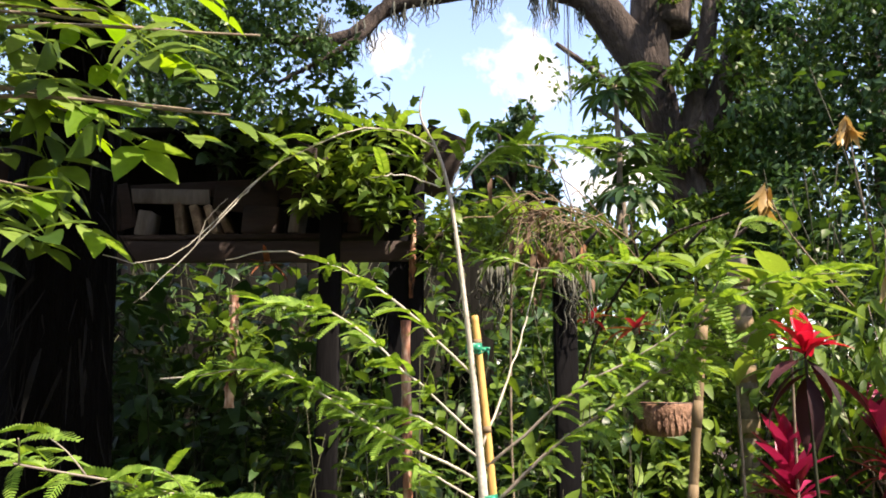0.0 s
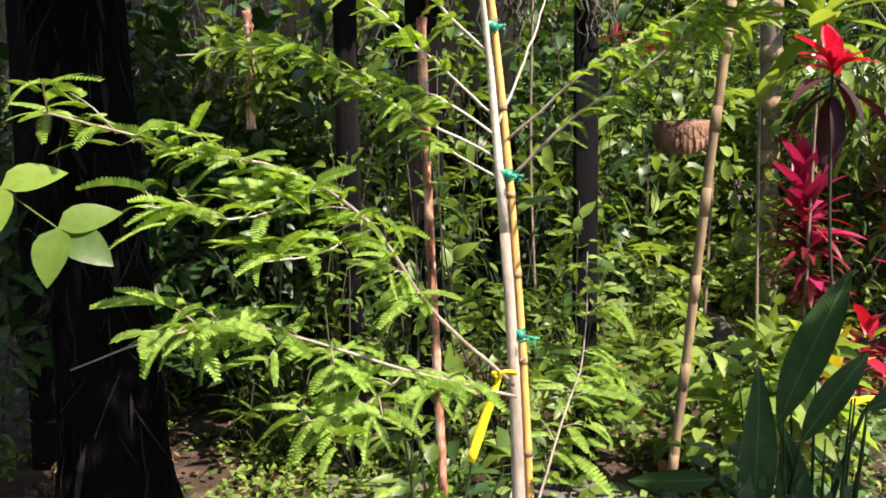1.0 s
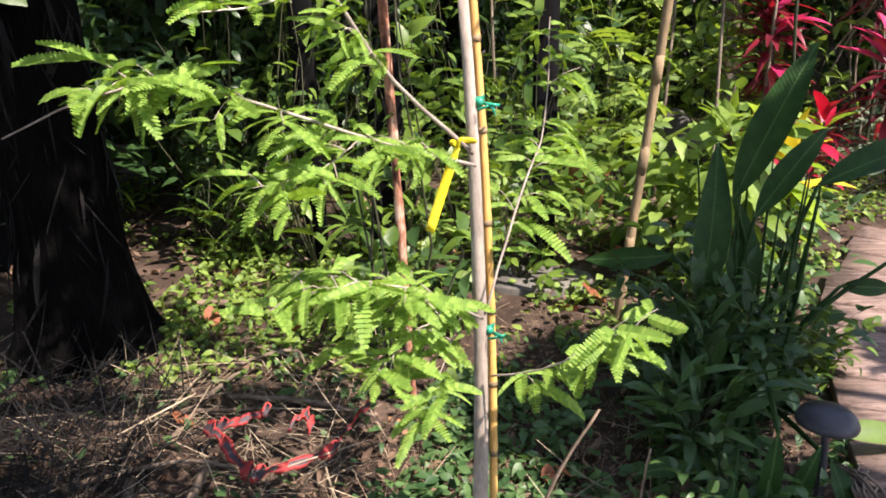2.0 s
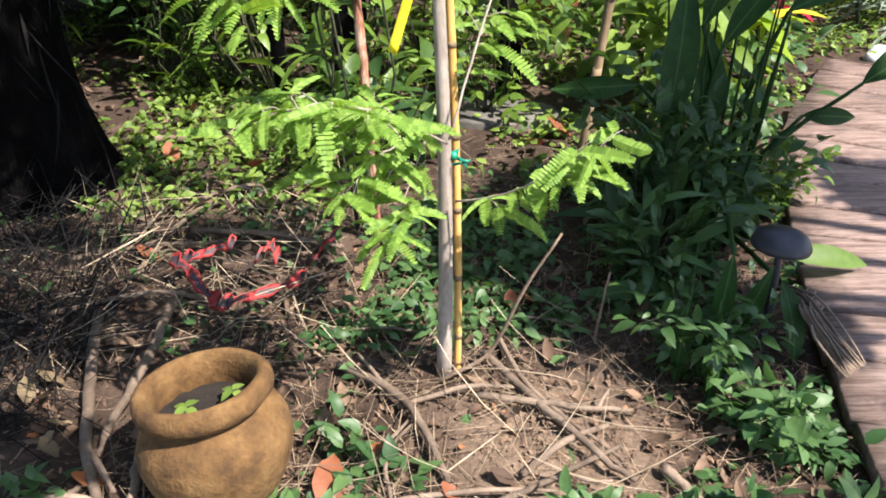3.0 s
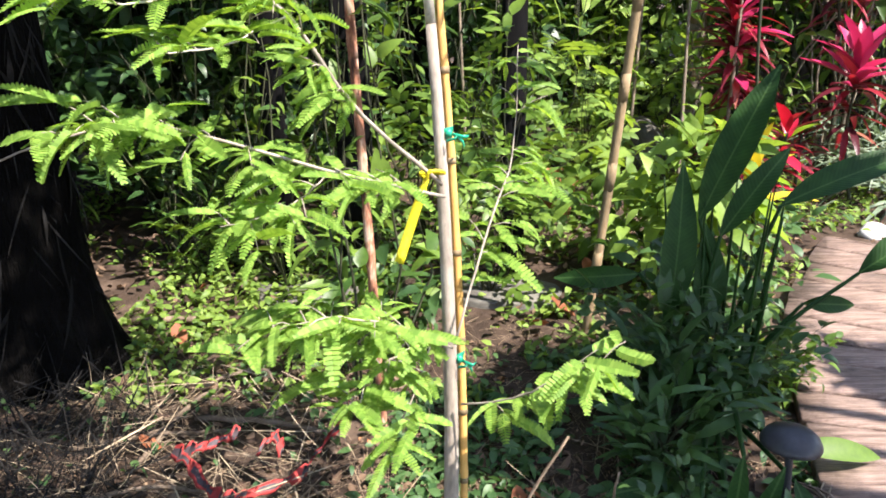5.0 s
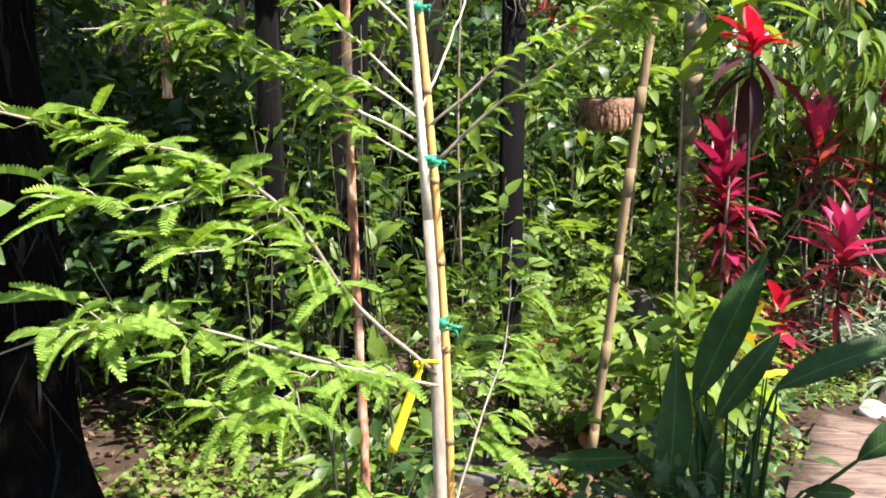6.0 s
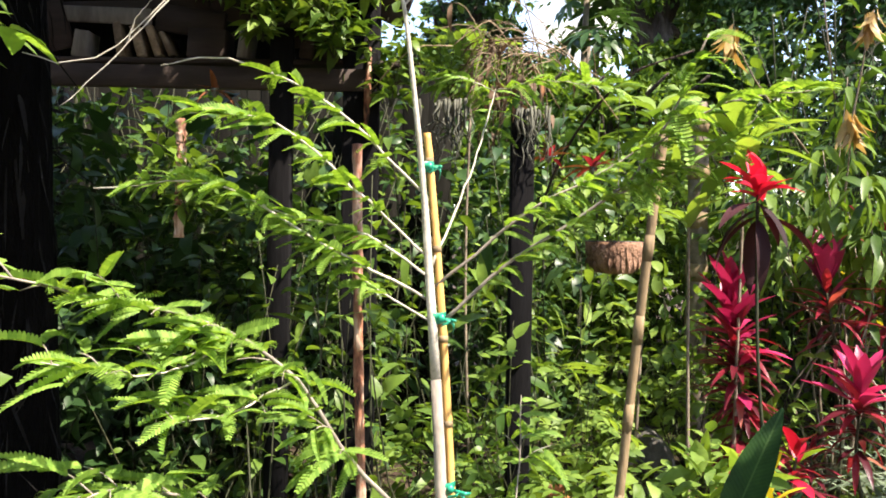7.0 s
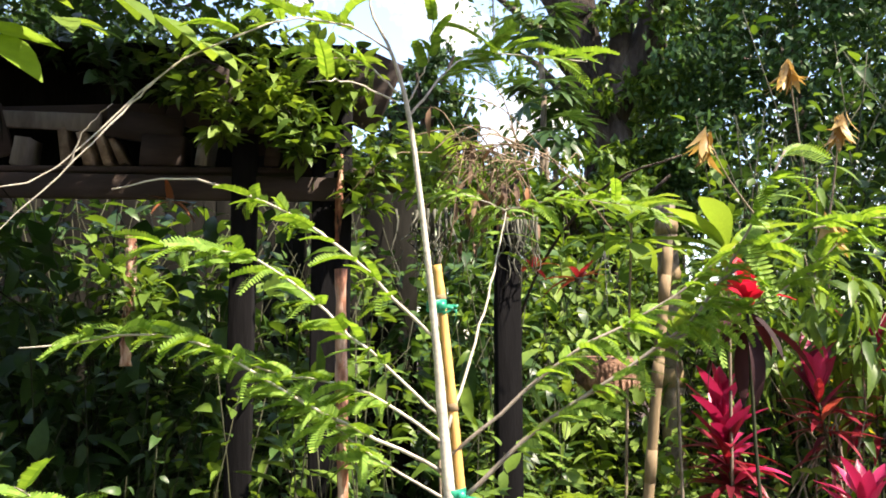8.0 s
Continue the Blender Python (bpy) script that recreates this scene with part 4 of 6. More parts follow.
# ---- clay pot ----
def build_pot():
    ob = thing("clay_pot", (-0.252, 0.962, ground_z(-0.252, 0.962) + 0.004), "ochre clay pot with a wide flared rim, filled with shade-darkened soil", "pot")
    ob.matrix_world = ob.matrix_world @ pose(0, 0, -0.012, -8, -7, 0)
    profile = [(0.088, 0.0), (0.095, 0.004), (0.114, 0.034), (0.132, 0.072), (0.1405, 0.108), (0.139, 0.138), (0.128, 0.164), (0.110, 0.179), (0.099, 0.186), (0.099, 0.192), (0.115, 0.198), (0.1235, 0.207), (0.1255, 0.219), (0.1235, 0.231), (0.117, 0.240), (0.108, 0.244), (0.101, 0.240), (0.096, 0.230), (0.093, 0.210), (0.093, 0.180), (0.100, 0.160)]
    Geo().lathe(profile, 56, 0.025).object("body", CLAY, ob)
    verts, faces = [(0, 0, 0.180)], []
    rings, sides = 6, 28
    for r in range(1, rings + 1):
        for k in range(sides):
            w = 2 * math.pi * k / sides
            q = 0.097 * r / rings
            verts.append((q * math.cos(w), q * math.sin(w), 0.180 + 0.006 * noise.noise(Vector((math.cos(w) * q * 60, math.sin(w) * q * 60, 5)))))
    for k in range(sides):
        faces.append((0, 1 + k, 1 + (k + 1) % sides))
    for r in range(rings - 1):
        for k in range(sides):
            a, b = 1 + r * sides + k, 1 + r * sides + (k + 1) % sides
            faces.append((a, a + sides, b + sides, b))
    Geo().add(verts, faces).object("soil", POTSOIL, ob)
    for x, y, s in ((-0.012, -0.052, 1.0), (0.052, 0.012, 0.95)):
        sd = thing("seedling", (-0.284 + x, 0.992 + y, 0.176 - 0.12 * x - 0.14 * y), "tiny green seedling sprouting in the clay pot", "seedling", "seedlings in the pot")
        Geo().tube(curve3([(0, 0, -0.005), (0.003, 0, 0.012), (0.002, 0.002, 0.026)], 5), [0.0012], 5).object("stem", BRIGHT, sd)
        me = leaf_mesh("seed_leaf", blade(0.030, 0.017, 4, 0.2, 0.4), BRIGHT)
        for k in range(4):
            a = k * 1.6 + s
            set_leaf("leaf", me, sd, (0.002, 0.002, 0.024 - 0.004 * (k % 2)), (math.cos(a), math.sin(a), 0.15), size=s)


build_pot()


# ---- path light ----
def build_path_light():
    x, y = 0.866, 1.368
    ob = thing("path_light", (x, y, ground_z(x, y)), "black mushroom-shaped garden path light on a thin stem", "path light")
    Geo().tube(curve3([(0, 0, -0.05), (0.002, 0.0, 0.12), (0.003, 0.018, 0.262)], 10), [0.0085, 0.0085, 0.0078], 12).object("stem", BLACKPLASTIC, ob)
    tilt = pose(0.003, 0.018, 0.255, -4, 4, 0)
    g = Geo().lathe([(0.010, 0.0), (0.030, 0.002), (0.054, 0.004), (0.0625, 0.008), (0.064, 0.013), (0.062, 0.020), (0.055, 0.033), (0.043, 0.042), (0.027, 0.048), (0.010, 0.051), (0.001, 0.0515)], 36, 0.0, m=tilt)
    g.object("cap", BLACKPLASTIC, ob)
    Geo().lathe([(0.013, -0.012), (0.015, -0.008), (0.015, 0.002)], 16, m=tilt).object("collar", BLACKPLASTIC, ob)


build_path_light()


# ---- stakes and canes standing in the bed ----
def build_pole(name, foot, top, r, material, label, category, flat=False, part_name="shaft"):
    ob = thing(name, foot, label, category)
    d = np.array(top) - np.array(foot)
    g = Geo()
    if flat:
        line = curve3([-0.03 * unit(d), d * 0.3 + rng.normal(0, 0.004, 3), d * 0.7 + rng.normal(0, 0.004, 3), d], 46)
        girth = r * (1 + 0.07 * rng.normal(0, 1, 46).clip(-1.5, 1.5))
        g.tube(line[:35], girth[:35], 6, 0.25)
        Geo().tube(line[34:], girth[34:] * 1.02, 6, 0.25).object("peeled_end", PEELED, ob, "paler peeled end")
    else:
        line = curve3([-0.03 * unit(d), d * 0.35 + rng.normal(0, 0.006, 3), d * 0.7 + rng.normal(0, 0.006, 3), d], 40)
        g.tube(line, r * (1 + 0.10 * np.sin(np.linspace(0, 60, 40)) ** 8), 10, 0.05)
        for k in range(6, 38, 6):
            Geo().tube(line[k - 1:k + 2], [r * 1.04, r * 1.14, r * 1.04], 10, 0.08).object("node_ring", OLDCANE, ob, "brown ring at a cane joint")
    g.object(part_name, material, ob)
    return ob


build_pole("wooden_stake", (-0.040, 1.865, 0.0), (-0.086, 1.872, 1.605), 0.0125, REDWOOD, "square red-brown wooden stake with peeling bark", "stake", True)
build_pole("hanging_timber", (-0.853, 2.86, 1.40), (-0.853, 2.86, 1.80), 0.0200, PEELED, "pinkish wooden slat hanging from the shelter beam", "timber", True)
build_pole("weathered_cane", (0.610, 2.45, 0.0), (0.781, 2.45, 1.715), 0.0145, OLDCANE, "thick weathered cane leaning in the bed", "cane")
build_pole("thin_tree_trunk", (1.90, 5.9, 0.0), (1.85, 5.9, 2.4), 0.072, TWIGBARK, "slender pale tree trunk in the hedge", "trunk")


# ---- red and black tape on the ground ----
def build_tape():
    ob = thing("flagging_tape", (-0.31, 1.50, 0.02), "loose red and black plastic tape lying on the ground", "tape")
    runs = [[(-0.545, 1.653, 0.05), (-0.497, 1.602, 0.055), (-0.437, 1.523, 0.045), (-0.384, 1.474, 0.035)], [(-0.384, 1.474, 0.035), (-0.329, 1.489, 0.04), (-0.259, 1.528, 0.04), (-0.199, 1.566, 0.05)], [(-0.199, 1.566, 0.05), (-0.165, 1.621, 0.09), (-0.114, 1.614, 0.15), (-0.096, 1.621, 0.2)], [(-0.523, 1.652, 0.05), (-0.46, 1.667, 0.06), (-0.405, 1.72, 0.06)], [(-0.331, 1.656, 0.05), (-0.301, 1.69, 0.07), (-0.273, 1.653, 0.05)]]
    runs = [np.array(r) - np.array((-0.31, 1.50, 0.008)) for r in runs]
    for pts in runs:
        line = curve3(pts, 18)
        verts, faces = [], []
        for i, p in enumerate(line):
            p = p + rng.normal(0, 0.0020, 3) + np.array((0, 0, 0.012))
            w = np.array((0.004, 0.013, 0.008 + 0.004 * math.sin(i * 1.3))) * (1 + 0.40 * math.sin(i * 0.9))
            n = np.array((0, 0.001, 0))
            verts += [p - w, p - w * 0.45, p + w * 0.45, p + w, p + w + n, p - w + n]
        red, black = [], []
        for i in range(17):
            for k in range(6):
                m = (k + 1) % 6
                f = (6 * i + k, 6 * i + 6 + k, 6 * i + 6 + m, 6 * i + m)
                (black if k in (1, 4) and (i // 2) % 4 != 3 else red).append(f)
        g = Geo().add(verts, red + black + [(0, 1, 2, 3, 4, 5)])
        strip = g.object("strip", REDTAPE, ob)
        strip.data.materials.append(DARKTAPE)
        for q in range(len(red), len(red) + len(black)):
            strip.data.polygons[q].material_index = 1


build_tape()


# ---- sticks and fallen leaves round the sapling ----
def build_stick(pts, r, forks=()):
    foot = np.array(pts[0])
    ob = thing("stick", foot, "dry grey-brown fallen stick lying on the mulch", "stick", "fallen sticks")
    line = curve3(pts, 14) - foot
    line[1:-1] += rng.normal(0, r * 0.16, (12, 3))
    Geo().tube(line, [r, r * 0.9, r * 0.6], 8, 0.2).object("wood", STICK, ob)
    for u, dx, dy, dz in forks:
        p = line[int(u * 13)]
        Geo().tube(curve3([p, p + np.array((dx, dy, dz)) * 0.5 + rng.normal(0, 0.004, 3), p + np.array((dx, dy, dz))], 7), [r * 0.6, r * 0.3], 6, 0.2).object("side_twig", STICK, ob)


def lay(x, y, h=0.01):
    return (x, y, ground_z(x, y) + h)


build_stick([(0.150, 1.212, 0.045), (0.245, 1.25, 0.085), (0.309, 1.25, 0.236), (0.379, 1.25, 0.373)], 0.0045)
build_stick([lay(0.490, 1.36, 0.01), (0.486, 1.35, 0.056), (0.495, 1.35, 0.14), (0.504, 1.35, 0.22)], 0.0035)
build_stick([lay(-0.691, 1.503, 0.016), lay(-0.607, 1.228, 0.030), lay(-0.556, 1.056, 0.030), lay(-0.484, 0.923, 0.030), lay(-0.408, 0.820, 0.016)], 0.0135, ((0.55, 0.10, -0.12, 0.01),))
build_stick([lay(-0.521, 1.551, 0.016), lay(-0.508, 1.305, 0.030), lay(-0.520, 1.121, 0.030), lay(-0.520, 1.025, 0.016)], 0.0120)
build_stick([lay(-0.633, 0.910, 0.016), lay(-0.510, 0.910, 0.030), lay(-0.365, 0.870, 0.016)], 0.0075)
build_stick([lay(-0.443, 1.056, 0.016), lay(-0.417, 0.923, 0.030), lay(-0.394, 0.820, 0.016)], 0.0095)
build_stick([lay(-0.598, 0.833, 0.016), lay(-0.541, 0.910, 0.030), lay(-0.515, 0.951, 0.016)], 0.0085)
build_stick([lay(-0.107, 0.819, 0.016), lay(-0.030, 0.922, 0.030), lay(0.082, 1.095, 0.016)], 0.0055)
build_stick([lay(-0.013, 0.856, 0.016), lay(0.085, 0.888, 0.030), lay(0.238, 0.901, 0.030), lay(0.352, 0.914, 0.016)], 0.0060)
build_stick([lay(0.213, 1.154, 0.016), lay(0.305, 1.128, 0.030), lay(0.418, 1.111, 0.030), lay(0.535, 1.127, 0.016)], 0.0080, ((0.8, 0.03, 0.05, 0.01),))
build_stick([lay(0.292, 0.949, 0.016), lay(0.385, 1.023, 0.030), lay(0.470, 1.078, 0.016)], 0.0080)
build_stick([lay(0.194, 1.443, 0.016), lay(0.365, 1.420, 0.030), lay(0.494, 1.398, 0.016)], 0.0045)
build_stick([lay(-0.161, 1.410, 0.016), lay(-0.002, 1.399, 0.030), lay(0.109, 1.388, 0.016)], 0.0045)
build_stick([lay(-0.081, 1.278, 0.016), lay(0.056, 1.150, 0.030), lay(0.118, 1.030, 0.030), lay(0.160, 0.930, 0.016)], 0.0100, ((0.5, 0.05, -0.10, -0.005), (0.3, -0.06, 0.08, 0.02)))
build_stick([lay(0.235, 1.300, 0.016), lay(0.330, 1.130, 0.030), lay(0.440, 0.990, 0.030), lay(0.500, 0.940, 0.016)], 0.0090)
build_stick([lay(0.270, 1.369, 0.016), lay(0.325, 1.165, 0.030), lay(0.486, 0.986, 0.016)], 0.0060)
build_stick([lay(0.055, 1.132, 0.016), lay(0.200, 1.168, 0.030), lay(0.306, 1.175, 0.016)], 0.0060)
build_stick([lay(0.172, 0.846, 0.016), lay(0.357, 0.936, 0.030), lay(0.486, 1.025, 0.016)], 0.0065, ((0.6, 0.08, -0.03, 0.01),))
build_stick([lay(0.067, 0.857, 0.016), lay(0.043, 0.982, 0.030), lay(0.105, 1.108, 0.016)], 0.0045)
build_stick([lay(0.559, 0.977, 0.016), lay(0.596, 0.890, 0.030), lay(0.622, 0.815, 0.016)], 0.0110)
build_stick([lay(-0.984, 2.550, 0.02), lay(-0.770, 2.533, 0.03), lay(-0.656, 2.564, 0.02)], 0.014)
build_stick([lay(-0.863, 1.743, 0.02), lay(-0.667, 1.783, 0.03), lay(-0.454, 1.823, 0.02)], 0.0075, ((0.5, 0.08, 0.06, 0.01),))
build_stick([lay(-0.653, 1.647, 0.02), lay(-0.597, 1.957, 0.03), lay(-0.520, 2.081, 0.02)], 0.0075)
build_stick([lay(-0.852, 1.473, 0.02), lay(-0.590, 1.559, 0.03), lay(-0.387, 1.540, 0.02)], 0.0065)
build_stick([lay(-0.569, 1.892, 0.02), lay(-0.347, 1.841, 0.04), lay(-0.131, 1.781, 0.03)], 0.0085)
build_stick([lay(-0.716, 2.813, 0.02), lay(-0.549, 2.920, 0.05), lay(-0.338, 2.922, 0.03)], 0.011)
build_stick([lay(-0.610, 2.060, 0.015), (-0.520, 2.10, 0.045), (-0.42, 2.12, 0.05), lay(-0.39, 2.10, 0.015)], 0.0060)
build_stick([(1.253, 1.047, 0.068), (1.397, 1.02, 0.070), (1.562, 0.949, 0.068)], 0.0045)


def build_fallen_leaf(x, y, size, turn, material=RUSSET, tilt=0.1, h=0.012):
    ob = thing("fallen_leaf", lay(x, y, h), "curled russet dry leaf fallen on the mulch", "leaf", "fallen leaves", turn=turn)
    v, f = blade(size, size * 0.66, 10, 0.35, -0.5, 0.5, wave=0.13)
    v = v.copy()
    v[:, 2] += 0.10 * size * np.sin(v[:, 0] / size * 14) + tilt * v[:, 1]
    me = leaf_mesh("dry_blade", (v, f), material)
    set_leaf("blade", me, ob, (0, 0, 0.004), (0, 1, 0.05))


for x, y, s, t in ((-0.066, 0.880, 0.090, -12), (0.181, 0.888, 0.045, 60), (0.382, 1.515, 0.070, 110), (-0.002, 1.016, 0.050, 250), (0.593, 2.586, 0.10, 70), (0.469, 2.504, 0.09, 160), (-0.751, 2.362, 0.08, 30), (-0.477, 2.341, 0.09, 190), (-0.608, 1.732, 0.07, 80), (-0.848, 2.821, 0.09, 240), (0.315, 1.460, 0.06, 10), (-0.480, 0.956, 0.06, 100), (-0.129, 2.653, 0.09, 140), (0.720, 2.916, 0.1, 20)):
    build_fallen_leaf(x, y, s, t)

for x, y, s, t in ((-0.718, 1.168, 0.055, 20), (-0.692, 1.204, 0.05, 200), (-0.671, 1.242, 0.055, 100), (-0.644, 1.035, 0.045, 300), (-0.594, 1.020, 0.045, 60), (-0.605, 1.116, 0.05, 140), (-0.603, 0.975, 0.04, 230)):
    build_fallen_leaf(x, y, s, t, TANLEAF, 0.2, 0.015)


# ---- dry stalks at the deck's edge ----
def build_dry_stalks():
    ob = thing("dry_palm_leaf", (1.0, 1.36, 0.05), "bundle of pale dry leaf stalks drooping over the deck edge", "leaf")
    o = np.array((1.0, 1.36, 0.05))
    for k in range(15):
        q = rng.normal(0, 0.013, 3) * np.array((1, 1, 0.4))
        line = curve3([np.array((0.92 + 0.006 * k, 1.49 - 0.004 * k, 0.10)) + q, np.array((0.976 - 0.004 * k, 1.42 - 0.008 * k, 0.125)) + q, np.array((1.004 - 0.005 * k, 1.291 - 0.004 * k, 0.105)) + q, np.array((1.022 - 0.004 * k, 1.213 - 0.003 * k, 0.078))], 10) - o
        Geo().tube(line, [0.0022, 0.0034, 0.0020], 5, 0.3).object("stalk", STICK, ob)


build_dry_stalks()


# ---- stepping stones ----
for x, y, w, d, turn in ((-0.40, 2.85, 0.50, 0.30, 12), (0.36, 2.80, 0.46, 0.28, -8)):
    ob = thing("stepping_stone", (x, y, 0.0), "flat grey stepping stone sunk in leaf litter", "stone", "stepping stones", turn=turn)
    g = Geo()
    verts, faces, n = [], [], 20
    for h, q in ((-0.03, 1.0), (0.012, 1.0), (0.018, 0.96), (0.019, 0.5)):
        for k in range(n):
            a = 2 * math.pi * k / n
            r = q * (0.42 + 0.09 * abs(math.sin(2 * a)) + 0.03 * noise.noise(Vector((math.cos(a), math.sin(a), turn))))
            verts.append((r * math.cos(a) * w, r * math.sin(a) * d, h + 0.003 * noise.noise(Vector((math.cos(a) * 3, math.sin(a) * 3, q * 4)))))
    for i in range(3):
        for k in range(n):
            j = (k + 1) % n
            faces.append((i * n + k, i * n + j, (i + 1) * n + j, (i + 1) * n + k))
    faces.append(tuple(3 * n + k for k in range(n)))
    g.add(verts, faces).object("slab", STONE, ob)

# ---- broad paddle-leaved plant beside the deck ----
def build_paddle_plant():
    base = np.array((0.90, 1.95, 0.02))
    ob = thing("paddle_plant", base, "clump of tall dark green paddle-shaped leaves in shade", "plant")
    leaves = [
        ((0.815, 1.98, 0.569), (0.964, 1.97, 0.979), 0.102, (-0.6, -1, 0.1)),
        ((0.744, 1.95, 0.269), (0.783, 1.93, 0.707), 0.095, (0, -1, 0.1)),
        ((0.851, 1.97, 0.252), (0.867, 1.96, 0.538), 0.099, (0.2, -1, 0.1)),
        ((0.882, 2, 0.512), (1.041, 2.02, 0.765), 0.076, (-0.5, -1, 0.5)),
        ((1.035, 2, 0.598), (1.398, 2, 0.794), 0.095, (0, -0.6, 1)),
        ((1.251, 1.96, 0.417), (1.498, 1.94, 0.633), 0.095, (0, -0.6, 1)),
        ((0.67, 2, 0.405), (0.444, 1.97, 0.397), 0.064, (0, -1, 0.25)),
        ((1.114, 1.96, 0.33), (1.26, 1.93, 0.335), 0.051, (0, -1, 0.4)),
        ((0.97, 1.593, 0.115), (1.204, 1.572, 0.126), 0.060, (0, -0.8, 1)),
        ((0.781, 1.337, 0.032), (0.809, 1.279, 0.236), 0.045, (-0.5, -1, 0.2)),
        ((0.694, 1.273, 0.006), (0.736, 1.19, 0.192), 0.050, (0.4, -1, 0.2)),
        ((0.897, 1.40, 0.16), (0.935, 1.26, 0.06), 0.060, (0.4, -1, 0.9)),
        ((0.735, 1.29, 0.30), (0.710, 1.235, 0.10), 0.042, (-0.3, -1, 0.3)),
        ((0.708, 1.24, 0.17), (0.700, 1.13, 0.015), 0.034, (0.3, -1, 0.3)),
        ((0.655, 1.27, 0.20), (0.625, 1.19, 0.03), 0.040, (-0.3, -1, 0.3)),
        ((0.617, 1.465, 0.095), (0.513, 1.389, 0.156), 0.050, (0, -0.6, 1)),
    ]
    for a, b, wide, face in leaves:
        a, b = np.array(a), np.array(b)
        long = np.linalg.norm(b - a)
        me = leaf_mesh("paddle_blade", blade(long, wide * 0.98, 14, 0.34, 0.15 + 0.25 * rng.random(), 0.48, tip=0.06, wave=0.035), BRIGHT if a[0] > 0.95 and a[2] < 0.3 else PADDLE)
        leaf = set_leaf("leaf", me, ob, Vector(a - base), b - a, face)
        foot = np.array((0.05 * rng.normal(), 0.05 * rng.normal(), 0))
        mid = (a - base) * np.array((0.45, 0.45, 0.62)) + foot * 0.5
        stalk = Geo().tube(curve3([foot, mid, a - base], 10), [0.010, 0.0075, 0.005], 7).object("leaf_stalk", PADDLE, leaf)
        stalk.matrix_parent_inverse = leaf.matrix_basis.inverted()

    for k in range(16):
        a, r = k * 2.4, 0.04 + 0.10 * rng.random()
        top = np.array((r * 1.6 * math.cos(a), r * 1.6 * math.sin(a), 0.28 + 0.38 * rng.random()))
        Geo().tube(curve3([(r * math.cos(a), r * math.sin(a), -0.01), top * np.array((0.8, 0.8, 0.5)), top], 7), [0.007, 0.0055, 0.002], 6, 0.1).object("shoot", PADDLE, ob)


build_paddle_plant()


# ---- cordylines and crotons ----
PINKS = [leaf_mesh("cordyline_leaf", blade(1, 0.30, 7, 0.4, d, 0.5, wave=0.04), PINK) for d in (0.1, 0.35)]
MAROONS = [leaf_mesh("cordyline_leaf", blade(1, 0.17, 7, 0.35, d, 0.45, wave=0.04), MAROON) for d in (0.25, 0.6)]
SCARLETS = [leaf_mesh("cordyline_leaf", blade(1, 0.36, 7, 0.4, d, 0.5, wave=0.05), SCARLET) for d in (0.3, 0.6)]
DROOPERS = [leaf_mesh("cordyline_leaf", blade(1, 0.22, 7, 0.4, d, 0.5, wave=0.06), DARKMAROON) for d in (0.3, 0.7)]
YELLOWS = [leaf_mesh("croton_leaf", blade(1, 0.30, 6, 0.35, d, 0.5, wave=0.05), YELLOW) for d in (0.1, 0.4)]
LIMES = [leaf_mesh("croton_leaf", blade(1, 0.34, 6, 0.3, d, 0.5), LIME) for d in (0.3, 0.5)]


def rosette_plant(name, at, top, heads, label, category, bark=None, shrink=1.0):
    """A cane with whorls of long leaves: heads are (height, leaves, size, steepness, meshes)."""
    foot = np.array((at[0], at[1], ground_z(at[0], at[1])))
    ob = thing(name, foot, label, category)
    line = curve3([(0, 0, -0.02), np.array(top) * 0.5 + np.array((0.03 * rng.normal(), 0.02 * rng.normal(), 0)), top], 12)
    Geo().tube(line, [0.010, 0.008, 0.007], 8, 0.2).object("stem", bark or GREENSTEM, ob)
    a = rng.random() * 6
    for z, n, size, steep, meshes in heads:
        for k in range(n):
            a += 2.4
            u = np.clip(z / top[2], 0, 1)
            i = min(10, int(u * 11))
            p = line[i] + (line[i + 1] - line[i]) * (u * 11 - i) + np.array((0, 0, (0.08 if steep > 0.5 else 0.16) * (rng.random() - 0.5)))
            s = steep + 0.75 * (rng.random() - 0.5)
            way = (math.cos(a) * math.cos(s), math.sin(a) * math.cos(s), math.sin(s))
            set_leaf("leaf", meshes[k % len(meshes)], ob, Vector(p), way, (-way[0] * 0.6, -way[1] * 0.6, 1), size * shrink * (0.75 + 0.4 * rng.random()))
    return ob


CORD = "pink-leaved cordyline with maroon lower leaves on a thin cane"
rosette_plant("cordyline", (1.58, 4.10), (-0.042, 0, 1.03), [(1.03, 8, 0.34, 1.3, PINKS), (0.95, 9, 0.29, 1.0, PINKS), (0.88, 14, 0.27, 0.7, MAROONS + PINKS[1:]), (0.80, 26, 0.237, 0.45, MAROONS + PINKS[1:] + MAROONS), (0.69, 22, 0.237, 0.25, MAROONS * 3 + PINKS), (0.55, 20, 0.223, 0.0, MAROONS), (0.41, 14, 0.235, -0.1, MAROONS), (0.28, 14, 0.25, 0.15, MAROONS + SCARLETS[:1])], CORD, "cordyline", None, 0.95)
rosette_plant("cordyline", (2.14, 4.20), (-0.096, 0, 1.22), [(1.19, 7, 0.344, 1.25, PINKS), (1.13, 8, 0.303, 1.0, PINKS + MAROONS), (1.07, 15, 0.275, 0.4, MAROONS), (0.95, 12, 0.234, 0.05, MAROONS), (0.81, 8, 0.193, -0.2, MAROONS)], CORD, "cordyline", None, 0.95)
